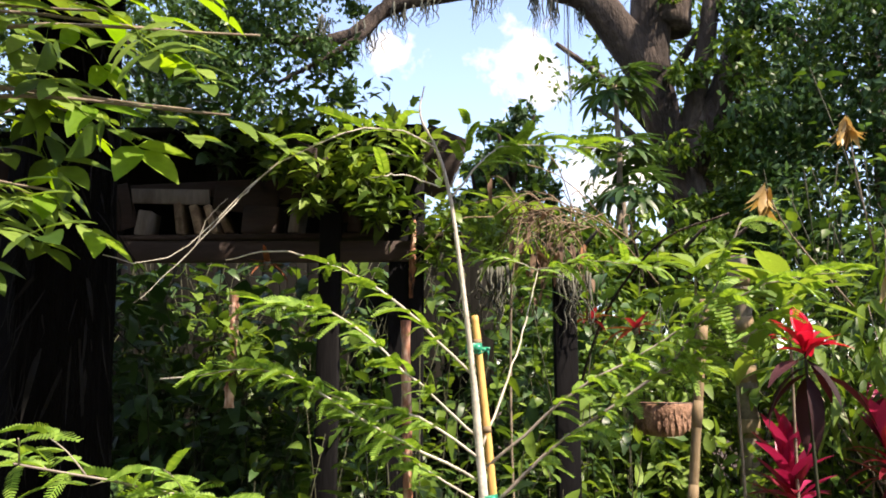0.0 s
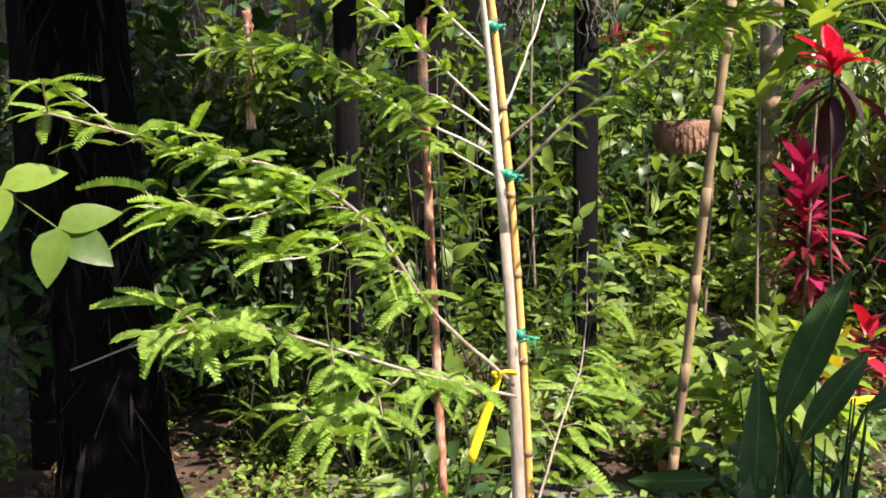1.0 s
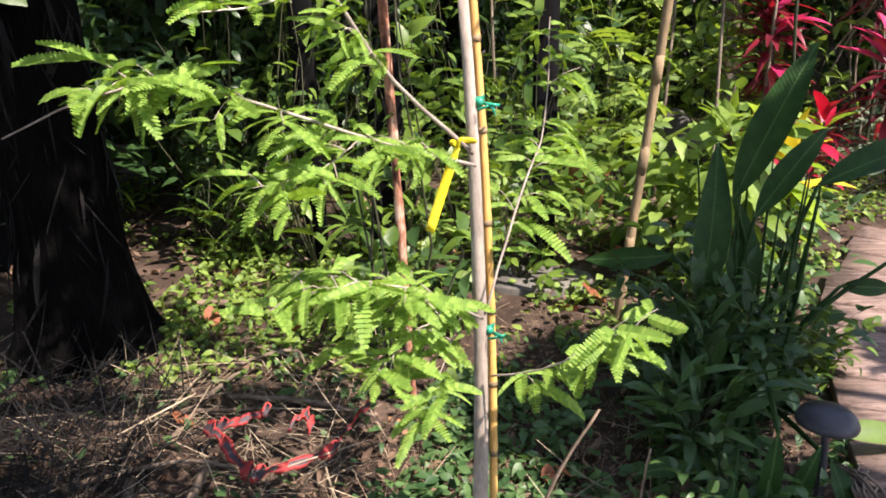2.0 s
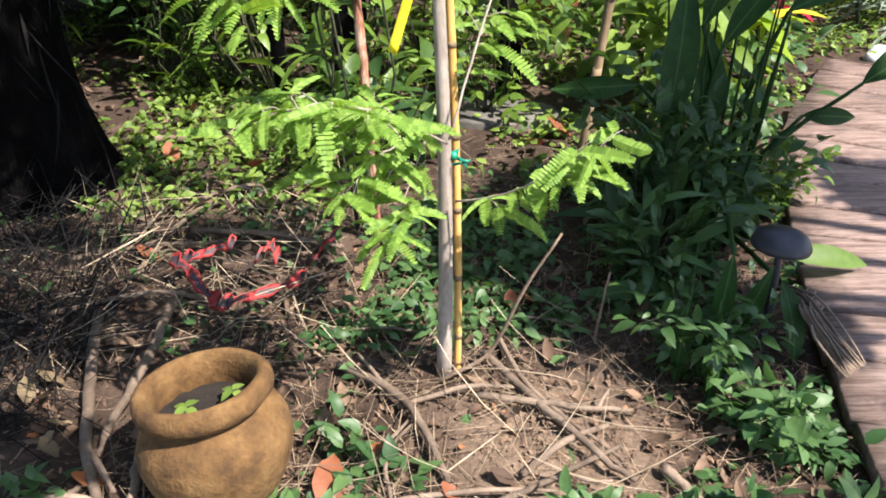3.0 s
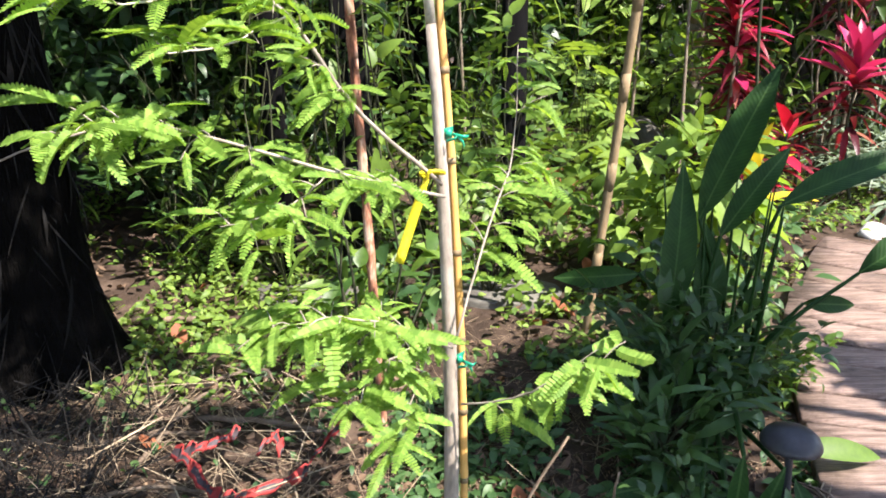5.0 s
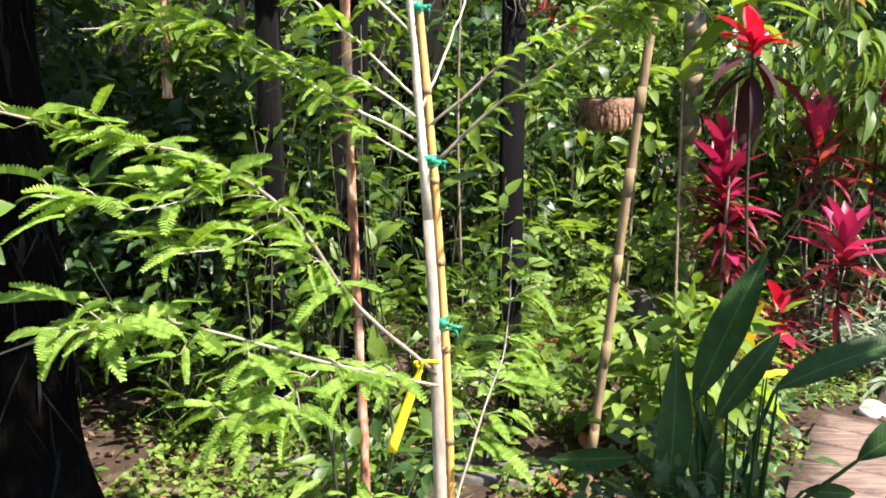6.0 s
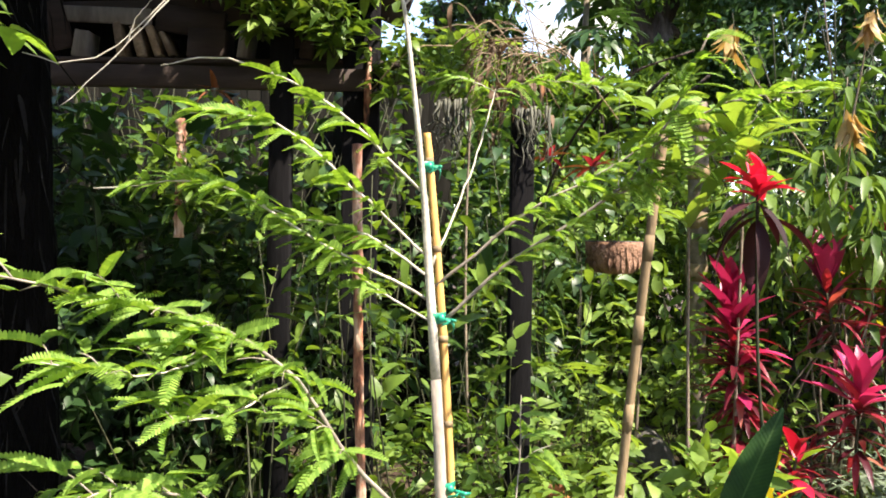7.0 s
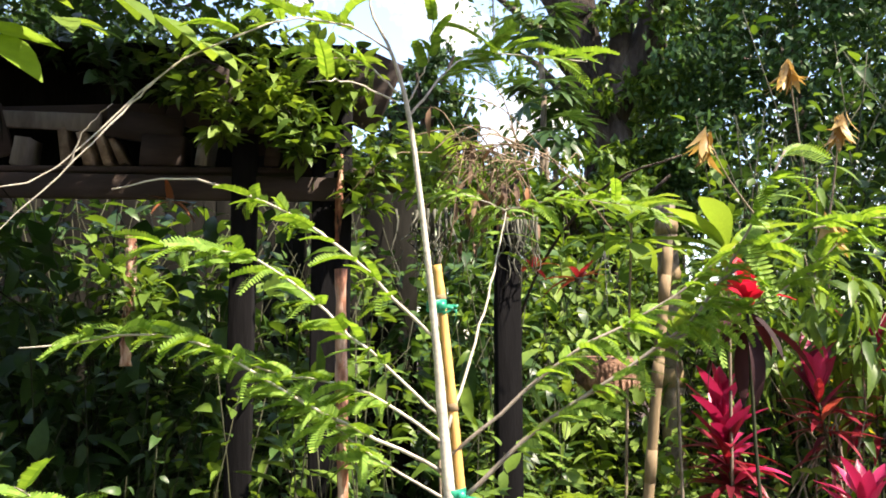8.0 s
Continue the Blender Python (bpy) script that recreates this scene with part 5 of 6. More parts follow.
rosette_plant("cordyline", (2.14, 3.83), (-0.068, 0, 0.70), [(0.68, 8, 0.273, 1.15, PINKS), (0.62, 14, 0.273, 0.55, MAROONS + PINKS), (0.54, 14, 0.260, 0.2, MAROONS), (0.43, 10, 0.219, -0.2, MAROONS)], CORD, "cordyline", None, 0.95)
rosette_plant("cordyline", (1.63, 3.70), (-0.115, 0, 1.61), [(1.62, 6, 0.26, 1.15, SCARLETS), (1.61, 8, 0.24, 0.8, SCARLETS), (1.50, 8, 0.40, -0.45, DROOPERS)], "tall scarlet-topped cordyline with drooping maroon leaves", "cordyline", None, 0.78)
rosette_plant("cordyline", (2.50, 4.45), (-0.027, 0, 1.38), [(1.35, 7, 0.322, 1.1, PINKS), (1.25, 14, 0.322, 0.4, MAROONS), (1.10, 14, 0.295, 0.1, MAROONS), (0.88, 10, 0.268, -0.1, MAROONS)], CORD, "cordyline", None, 0.95)
rosette_plant("croton", (1.69, 3.63), (0, 0, 0.43), [(0.43, 10, 0.178, 0.9, MAROONS + SCARLETS[:1] + LIMES[:1]), (0.34, 14, 0.191, 0.4, MAROONS), (0.24, 14, 0.178, 0.1, MAROONS + SCARLETS[:1])], "red and green croton with narrow mottled leaves", "croton")
rosette_plant("croton", (1.87, 3.90), (0, 0, 0.37), [(0.37, 9, 0.190, 0.8, MAROONS), (0.26, 10, 0.190, 0.3, MAROONS)], "low dark red croton in the bed", "croton")
rosette_plant("croton", (1.265, 2.86), (0, 0, 0.42), [(0.42, 8, 0.20, 1.1, YELLOWS), (0.36, 8, 0.20, 0.5, YELLOWS + LIMES), (0.26, 8, 0.165, 0.1, LIMES)], "yellow croton with upright waxy leaves", "croton")
rosette_plant("croton", (1.04, 2.85), (0, 0, 0.10), [(0.10, 7, 0.149, 0.9, YELLOWS + LIMES), (0.07, 8, 0.163, 0.3, LIMES)], "low yellow-green croton at the bed edge", "croton")
rosette_plant("croton", (2.48, 4.77), (0, 0, 1.12), [(1.12, 8, 0.168, 0.9, YELLOWS), (0.95, 9, 0.181, 0.4, YELLOWS + SCARLETS), (0.66, 9, 0.181, 0.1, LIMES)], "yellow and red croton behind the cordylines", "croton")

PLUMES = [leaf_mesh("plumeria_leaf", blade(1, 0.30, 7, 0.25, d, 0.55, tip=0.05), BRIGHT) for d in (0.3, 0.6)]
rosette_plant("plumeria", (1.54, 4.03), (0.03, 0, 1.86), [(1.86, 9, 0.37, 0.75, PLUMES), (1.80, 5, 0.34, 0.25, PLUMES)], "plumeria cane topped with long light green leaves", "plumeria", TWIGBARK)
rosette_plant("plumeria", (1.29, 3.90), (-0.029, 0, 1.47), [(1.47, 7, 0.257, 0.8, PLUMES)], "small plumeria cane with upright green leaves", "plumeria", TWIGBARK)
rosette_plant("plumeria", (1.15, 4.50), (0.084, 0, 2.10), [(2.10, 8, 0.336, 0.6, PLUMES), (2.01, 7, 0.308, 0.1, PLUMES)], "plumeria cane topped with long light green leaves", "plumeria", TWIGBARK)
rosette_plant("plumeria", (0.24, 4.46), (-0.026, 0, 2.44), [(2.44, 9, 0.289, 0.7, PLUMES), (2.36, 8, 0.289, 0.1, PLUMES)], "plumeria crown of long green leaves above the posts", "plumeria", TWIGBARK)


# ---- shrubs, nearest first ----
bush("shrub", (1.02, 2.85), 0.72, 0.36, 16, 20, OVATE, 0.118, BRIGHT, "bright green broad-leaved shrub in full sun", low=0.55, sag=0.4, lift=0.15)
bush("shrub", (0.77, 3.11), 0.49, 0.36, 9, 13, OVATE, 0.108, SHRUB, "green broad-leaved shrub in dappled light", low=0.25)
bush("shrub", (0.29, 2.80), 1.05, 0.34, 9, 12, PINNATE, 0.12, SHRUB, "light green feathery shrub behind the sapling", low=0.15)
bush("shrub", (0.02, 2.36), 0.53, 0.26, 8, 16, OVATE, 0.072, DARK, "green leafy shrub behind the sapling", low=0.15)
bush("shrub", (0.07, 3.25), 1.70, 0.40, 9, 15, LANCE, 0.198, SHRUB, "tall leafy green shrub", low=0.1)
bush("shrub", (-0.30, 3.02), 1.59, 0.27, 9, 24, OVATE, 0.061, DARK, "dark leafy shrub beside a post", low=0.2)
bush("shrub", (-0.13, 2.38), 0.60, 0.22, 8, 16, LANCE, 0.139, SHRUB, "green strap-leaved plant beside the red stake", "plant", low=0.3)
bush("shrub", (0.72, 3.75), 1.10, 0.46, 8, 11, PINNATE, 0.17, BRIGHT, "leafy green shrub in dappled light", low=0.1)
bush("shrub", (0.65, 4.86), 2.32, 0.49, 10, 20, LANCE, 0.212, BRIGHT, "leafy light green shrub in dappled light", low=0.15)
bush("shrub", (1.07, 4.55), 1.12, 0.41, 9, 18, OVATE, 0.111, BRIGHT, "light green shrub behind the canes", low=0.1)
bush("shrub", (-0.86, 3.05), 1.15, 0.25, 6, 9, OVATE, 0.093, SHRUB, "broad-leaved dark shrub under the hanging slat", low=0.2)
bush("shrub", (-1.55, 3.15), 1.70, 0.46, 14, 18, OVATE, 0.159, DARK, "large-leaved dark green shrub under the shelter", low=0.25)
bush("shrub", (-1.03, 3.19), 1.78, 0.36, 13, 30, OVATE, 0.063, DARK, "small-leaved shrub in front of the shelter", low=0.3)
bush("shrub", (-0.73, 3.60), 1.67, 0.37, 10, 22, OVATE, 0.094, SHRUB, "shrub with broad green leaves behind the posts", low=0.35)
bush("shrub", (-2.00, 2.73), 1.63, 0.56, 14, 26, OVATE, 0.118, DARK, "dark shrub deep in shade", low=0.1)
bush("grass_tuft", (-0.75, 3.10), 0.46, 0.16, 14, 6, STRAP, 0.24, SHRUB, "tuft of narrow green strap leaves", "plant", low=0.0, lift=1.4, sag=0.1)
bush("strap_plant", (2.48, 4.20), 0.47, 0.43, 18, 8, STRAP, 0.317, SILVER, "clump of grey-green strap leaves", "plant", low=0.0, lift=0.9, sag=0.2)
bush("strap_plant", (2.45, 3.90), 0.29, 0.37, 16, 8, STRAP, 0.294, SILVER, "clump of grey-green strap leaves", "plant", low=0.0, lift=0.9, sag=0.2)
bush("shrub", (1.80, 4.50), 1.05, 0.46, 12, 18, OVATE, 0.105, BRIGHT, "green shrub between the cordylines", low=0.1)
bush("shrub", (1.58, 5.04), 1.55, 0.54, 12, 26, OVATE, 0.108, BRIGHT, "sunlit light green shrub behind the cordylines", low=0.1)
bush("shrub", (2.84, 4.86), 1.46, 0.58, 14, 22, OVATE, 0.105, BRIGHT, "green shrub behind the cordylines", low=0.1)
bush("low_shrub", (1.45, 3.20), 0.40, 0.32, 12, 18, OVATE, 0.062, VINE, "low light green plant at the bed's edge", low=0.1)
bush("low_shrub", (1.12, 2.50), 0.38, 0.26, 12, 18, OVATE, 0.070, VINE, "low light green plant at the bed's edge", low=0.1)
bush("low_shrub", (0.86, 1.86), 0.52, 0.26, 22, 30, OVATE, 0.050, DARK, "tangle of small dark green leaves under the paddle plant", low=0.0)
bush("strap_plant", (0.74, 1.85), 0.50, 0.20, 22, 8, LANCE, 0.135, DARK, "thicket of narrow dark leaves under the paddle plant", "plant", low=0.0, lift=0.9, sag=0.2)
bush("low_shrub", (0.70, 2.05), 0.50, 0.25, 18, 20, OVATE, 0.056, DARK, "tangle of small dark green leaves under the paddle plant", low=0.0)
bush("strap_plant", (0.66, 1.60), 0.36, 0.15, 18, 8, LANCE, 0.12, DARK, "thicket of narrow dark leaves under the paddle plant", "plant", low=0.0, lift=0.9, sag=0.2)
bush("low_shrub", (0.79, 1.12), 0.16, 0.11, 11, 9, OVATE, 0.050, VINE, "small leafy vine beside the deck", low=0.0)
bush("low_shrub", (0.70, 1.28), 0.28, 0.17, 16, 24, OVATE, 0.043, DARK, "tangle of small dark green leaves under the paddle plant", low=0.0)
bush("low_shrub", (0.82, 1.02), 0.12, 0.09, 9, 7, OVATE, 0.050, VINE, "small leafy vine beside the deck", low=0.0)
bush("low_shrub", (1.10, 2.02), 0.30, 0.15, 12, 16, OVATE, 0.050, SHRUB, "small leafy vine at the deck's edge", low=0.1)
for x, y, h in ((-0.040, 1.034, 0.08), (0.022, 0.931, 0.04), (0.396, 0.866, 0.08), (0.548, 0.827, 0.10), (0.680, 0.852, 0.09), (-0.606, 0.922, 0.06), (-0.138, 0.835, 0.04), (-0.080, 0.815, 0.05), (0.850, 0.855, 0.10), (-0.319, 0.800, 0.05)):
    bush("weed", (x, y), h, 0.075, 6, 5, OVATE, 0.046, VINE, "small green leafy weed on the mulch", "weed", low=0.4, group="weeds on the mulch")


bush("climbing_vine", (-0.10, 1.93), 1.73, 0.12, 5, 14, OVATE, 0.084, SHRUB, "green vine climbing the red-brown stake", "vine", low=0.15)
bush("climbing_vine", (-0.50, 2.90), 1.80, 0.13, 6, 16, OVATE, 0.075, SHRUB, "green vine climbing a dark post", "vine", low=0.1)
bush("climbing_vine", (-0.20, 2.90), 1.50, 0.12, 5, 14, OVATE, 0.080, SHRUB, "green vine climbing a dark post", "vine", low=0.1)
bush("climbing_vine", (0.37, 2.92), 1.35, 0.12, 5, 13, OVATE, 0.075, SHRUB, "green vine climbing a dark post", "vine", low=0.1)
bush("climbing_vine", (0.44, 4.05), 2.22, 0.20, 7, 16, OVATE, 0.096, SHRUB, "green vine climbing a dark post", "vine", low=0.1)


# ---- hanging basket, clay flowerpot, white stone ----
def build_basket():
    x, y, z = 0.815, 3.36, 1.25
    ob = thing("hanging_basket", (x, y, z), "brown coconut-fibre hanging basket with wire frame", "basket")
    Geo().lathe([(0.03, 0.0), (0.075, 0.006), (0.108, 0.04), (0.122, 0.090), (0.126, 0.135), (0.116, 0.138), (0.106, 0.115), (0.05, 0.108)], 26, 0.14).object("liner", COIR, ob)
    n = 320
    a = rng.random(n) * 6.283
    ways = np.stack([0.3 * np.cos(a), 0.3 * np.sin(a), -1 + 0.4 * rng.random(n)], 1)
    scatter("fibre", LANCE, np.stack([0.118 * np.cos(a), 0.118 * np.sin(a), 0.06 + 0.08 * rng.random(n)], 1), frames_for(ways, np.stack([np.cos(a), np.sin(a), 0 * a], 1)), 0.02 + 0.045 * rng.random(n), COIR, ob)["kind"] = "stuff"
    ring = [(0.126 * math.cos(a), 0.126 * math.sin(a), 0.136) for a in np.linspace(0, 2 * math.pi, 25)]
    Geo().tube(ring, [0.0025], 6).object("rim", WIRE, ob)
    for k in range(3):
        a = k * 2.094 + 0.4
        Geo().tube([(0.126 * math.cos(a), 0.126 * math.sin(a), 0.136), (0.0, 0.0, 0.55)], [0.0013], 5).object("hanger_wire", WIRE, ob)
    Geo().tube([(0, 0, 0.55), (0, 0, 0.80)], [0.0015], 5).object("hook", WIRE, ob)
    limb = thing("bare_limb", (0.815, 3.36, 2.04), "thin bare limb that carries the hanging basket", "branch")
    Geo().tube(curve3([(-0.35, 0.9, -0.9), (-0.20, 0.45, -0.30), (0.0, 0.0, 0.008), (0.25, -0.2, 0.10)], 14), [0.008, 0.006, 0.004], 8, 0.15).object("wood", OAKBARK, limb)


build_basket()


def build_flowerpot(x, y, r, h, label):
    ob = thing("flowerpot", (x, y, ground_z(x, y)), label, "pot")
    Geo().lathe([(r * 0.66, 0), (r * 0.70, 0.004), (r * 0.92, h * 0.76), (r * 1.02, h * 0.78), (r * 1.06, h * 0.98), (r * 1.02, h), (r * 0.93, h * 0.98), (r * 0.9, h * 0.85), (r * 0.5, h * 0.84)], 32, 0.01).object("body", TERRACOTTA, ob)


build_flowerpot(0.66, 3.75, 0.10, 0.22, "terracotta flowerpot half hidden by leaves")


def build_rock(name, x, y, size, material, label):
    ob = thing(name, (x, y, ground_z(x, y)), label, "stone")
    bm = bmesh.new()
    bmesh.ops.create_icosphere(bm, subdivisions=3, radius=1.0)
    for v in bm.verts:
        q = 1 + 0.35 * noise.noise(v.co * 1.3 + Vector((x, y, 0)))
        v.co = Vector((v.co.x * size[0] * q, v.co.y * size[1] * q, max(-0.3, v.co.z) * size[2] * q))
    me = bpy.data.meshes.new("rock")
    bm.to_mesh(me)
    bm.free()
    link("rock", me, material, ob)


build_rock("white_stone", 2.06, 3.42, (0.07, 0.05, 0.06), WHITESTONE, "pale white stone at the end of the boardwalk")
build_rock("grey_boulder", 1.30, 4.9, (0.22, 0.18, 0.22), STONE, "dark grey boulder behind the bed")


# ---- palm trunk, its shade put into the bark colour ----
def build_palm_trunk():
    ob = thing("palm_trunk", (-1.13, 2.24, 0), "thick palm trunk with ridged, rough bark, darkened as in shade", "tree")
    zs, sides = np.linspace(-0.05, 3.6, 74), 40
    verts, faces = [], []
    for i, z in enumerate(zs):
        base = np.interp(z, [0, 0.12, 0.35, 0.8, 1.4, 3.6], [0.255, 0.205, 0.168, 0.150, 0.135, 0.12])
        for k in range(sides):
            a = 2 * math.pi * k / sides
            ridge = noise.noise(Vector((math.cos(a) * 3.2, math.sin(a) * 3.2, z * 0.9))) * 0.11 + noise.noise(Vector((math.cos(a) * 7, math.sin(a) * 7, z * 3.0 + 9))) * 0.06
            q = base * (1 + ridge * (1.6 if z < 0.5 else 1.0))
            verts.append((q * math.cos(a) - 0.02 * z, q * math.sin(a) + 0.01 * math.sin(z * 2), z))
    for i in range(len(zs) - 1):
        for k in range(sides):
            j = (k + 1) % sides
            faces.append((i * sides + k, i * sides + j, (i + 1) * sides + j, (i + 1) * sides + k))
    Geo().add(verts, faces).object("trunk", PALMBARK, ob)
    n = 620
    zz = rng.random(n) ** 1.2 * 2.6
    a = rng.random(n) * 6.283
    rr = np.interp(zz, [0, 0.12, 0.35, 0.8, 1.4, 3.6], [0.255, 0.205, 0.168, 0.150, 0.135, 0.12])
    places = np.stack([rr * np.cos(a) - 0.02 * zz, rr * np.sin(a), zz], 1)
    ways = np.stack([0.12 * np.cos(a), 0.12 * np.sin(a), -1 + 0.2 * rng.random(n)], 1)
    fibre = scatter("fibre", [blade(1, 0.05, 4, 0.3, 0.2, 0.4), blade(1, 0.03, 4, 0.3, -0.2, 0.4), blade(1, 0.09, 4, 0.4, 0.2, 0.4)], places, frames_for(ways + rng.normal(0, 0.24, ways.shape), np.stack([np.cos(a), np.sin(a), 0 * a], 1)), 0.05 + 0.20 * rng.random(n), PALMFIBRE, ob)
    tagged(fibre, kind="stuff")


build_palm_trunk()


# ---- overhanging tree with compound leaves ----
def build_leafy_tree():
    foot = np.array((-1.55, 1.15, 0.0))
    ob = thing("leafy_tree", foot, "small tree with yellow-green compound leaves hanging over the bed", "tree")
    Geo().tube(curve3([(0, 0, -0.05), (0.03, 0.02, 0.9), (0.10, 0.05, 1.8), (0.06, 0.0, 2.9)], 18), [0.045, 0.035, 0.028, 0.018], 10, 0.12).object("trunk", TWIGBARK, ob)
    ends = [((-0.665, 1.15, 2.10), 3), ((-0.552, 1.15, 2.09), 3), ((-0.258, 1.15, 2.035), 5), ((-0.31, 1.17, 1.90), 3), ((-0.40, 1.22, 1.93), 3), ((-0.596, 1.15, 1.765), 4), ((-0.69, 1.12, 1.73), 3), ((-0.490, 0.784, 1.272), 0), ((-0.645, 1.40, 1.98), 3), ((-0.757, 1.42, 2.03), 4), ((-0.705, 1.50, 2.266), 4), ((-0.874, 1.555, 1.86), 4), ((-0.48, 1.30, 2.12), 3), ((-0.60, 1.30, 2.20), 4)]
    meshes = [leaf_mesh("compound_leaf", compound(p, 0.086, 0.150, w, d, 5), m) for p, w, d, m in ((2, 0.5, 0.2, LIME), (3, 0.46, 0.45, BRIGHT), (2, 0.55, 0.5, SHRUB), (3, 0.44, 0.2, BRIGHT), (3, 0.5, 0.7, SHRUB))]
    q = 0
    for end, n in ends:
        e = np.array(end) - foot
        s = np.array((0.06, 0.03, min(2.6, e[2] * 0.8 + 0.25)))
        line = curve3([s, s * 0.45 + e * 0.55 + np.array((0, 0, 0.10)), e], 12)
        Geo().tube(line, [0.008, 0.0045, 0.002], 6, 0.15).object("limb", TWIGBARK, ob)
        for k in range(n):
            u = 0.55 + 0.45 * (k + rng.random()) / n
            i = min(10, int(u * 11))
            p = line[i] + (line[i + 1] - line[i]) * (u * 11 - i)
            d = unit(unit(line[i + 1] - line[i]) * 0.7 + rng.normal(0, 0.55, 3) * np.array((1, 1, 0.5)) + np.array((0.1, 0, -0.25)))
            set_leaf("leaf", meshes[q % 5], ob, Vector(p), d, (0.3 * rng.normal(), -0.35, 1), 0.8 + 0.4 * rng.random())
            q += 1
    # the low leaf that hangs beside the walker
    low = leaf_mesh("compound_leaf", compound(2, 0.094, 0.140, 0.62, 0.3, 6), SHRUB)
    set_leaf("leaf", low, ob, Vector(np.array((-0.490, 0.78, 1.265)) - foot), (0.16, -0.04, -0.075), (0.1, -0.75, 0.65), 0.80)
    # high clumps added above the view to shade the palm trunk
    blobs = [(-0.75, 1.75, 2.75, 0.26), (-1.0, 1.9, 2.85, 0.32), (-1.2, 1.6, 2.9, 0.42), (-0.55, 1.5, 2.78, 0.24)]
    crown_leaves("crown", [(x - foot[0], y - foot[1], z, r) for x, y, z, r in blobs], 800, 0.085, SHRUB, ob)


build_leafy_tree()


# ---- mango tree ----
def build_mango():
    at = (2.27, 4.55)
    ob = bush("mango_tree", at, 2.99, 0.56, 12, 50, LANCE, 0.205, SHRUB, "young mango tree with hanging glossy leaves and bronze shoots", "tree", bark=TWIGBARK, low=0.78, sag=0.9, lift=-0.25)
    for x, y, z in ((2.08, 4.4, 2.93), (1.58, 4.3, 2.52), (2.34, 4.4, 2.64), (2.17, 4.2, 2.06)):
        p = np.array((x - at[0], y - at[1], z))
        n = 16
        ways = np.stack([0.17 * rng.normal(0, 1, n), 0.17 * rng.normal(0, 1, n), -1.0 + 0.3 * rng.random(n)], 1)
        scatter("bronze_shoot", LANCE, p + rng.normal(0, 0.015, (n, 3)), frames_for(ways, rng.normal(0, 1, (n, 3))), 0.14 + 0.07 * rng.random(n), BRONZE, ob, "drooping bronze young leaves")
        Geo().tube(curve3([p * np.array((0.3, 0.3, 0.75)), p * np.array((0.8, 0.8, 0.9)), p], 7), [0.006, 0.003], 6).object("shoot_stem", TWIGBARK, ob)


build_mango()
bush("mango_tree", (3.95, 4.75), 2.88, 0.70, 14, 38, LANCE, 0.229, SHRUB, "young mango tree with hanging glossy leaves", "tree", low=0.65, sag=0.9, lift=-0.25)


# ---- dry vine and moss on the post ----
def build_dry_vine():
    ob = thing("dry_vine", (0.32, 3.0, 2.05), "tangle of dead brown vine draped over the post", "vine")
    g = Geo()
    for k in range(60):
        a, b = rng.normal(0, 0.10, 3), rng.normal(0, 0.16, 3)
        a[2], b[2] = abs(a[2]) * 0.4, b[2] * 0.9 - 0.12
        g.tube(curve3([a, (a + b) / 2 + np.array((0, -0.05, 0.06)), b], 7), [0.0022], 4)
    tagged(g.object("tangle", STRAW, ob), kind="stuff")
    n = 60
    scatter("dead_leaves", LANCE, rng.normal(0, 0.1, (n, 3)) - np.array((0, 0, 0.05)), frames_for(rng.normal(0, 1, (n, 3)) - np.array((0, 0, 0.8))), 0.05 + 0.05 * rng.random(n), DRY, ob)


build_dry_vine()


def moss_clump(at, n, long, spread, label="grey Spanish moss hanging in strands"):
    ob = thing("spanish_moss", at, label, "moss", "hanging moss")
    g = Geo()
    for k in range(n):
        x, y = rng.normal(0, spread, 2)
        h = long * (0.35 + 0.65 * rng.random())
        pts = [(x, y, 0.02 * rng.random())]
        for i in range(1, 6):
            pts.append((x + 0.12 * spread * rng.normal() * i, y + 0.12 * spread * rng.normal() * i, -h * i / 5))
        g.tube(curve3(pts, 8), [spread * 0.14, spread * 0.09, spread * 0.02], 4, 0.8)
    tagged(g.object("tuft", MOSS, ob), kind="stuff")


moss_clump((0.12, 2.95, 1.88), 30, 0.26, 0.040)
moss_clump((0.42, 2.93, 1.86), 24, 0.24, 0.035)


# ---- bromeliads on the posts ----
RUSTY = [leaf_mesh("bromeliad_leaf", blade(1, 0.22, 5, 0.4, d, 0.35), RUSSET) for d in (0.3, 0.8)]


def bromeliad(at, size, n, label, meshes):
    ob = thing("bromeliad", at, label, "bromeliad")
    Geo().lathe([(0.004, -0.02), (0.014, -0.005), (0.016, 0.01), (0.006, 0.02)], 10, 0.2).object("core", MOSS, ob)
    for k in range(n):
        a, s = k * 2.4, 0.1 + 0.9 * rng.random()
        set_leaf("leaf", meshes[k % len(meshes)], ob, (0, 0, 0.0), (math.cos(a) * math.cos(s), math.sin(a) * math.cos(s), math.sin(s)), size=size * (0.7 + 0.5 * rng.random()))


bromeliad((-0.735, 2.88, 1.90), 0.10, 8, "orange bromeliad fixed under the shelter beam", RUSTY)
bromeliad((0.52, 3.3, 1.72), 0.11, 10, "rusty red bromeliad on the post", RUSTY + MAROONS)
bromeliad((0.7, 3.3, 1.68), 0.14, 12, "rusty red bromeliad among leaves", RUSTY + MAROONS)


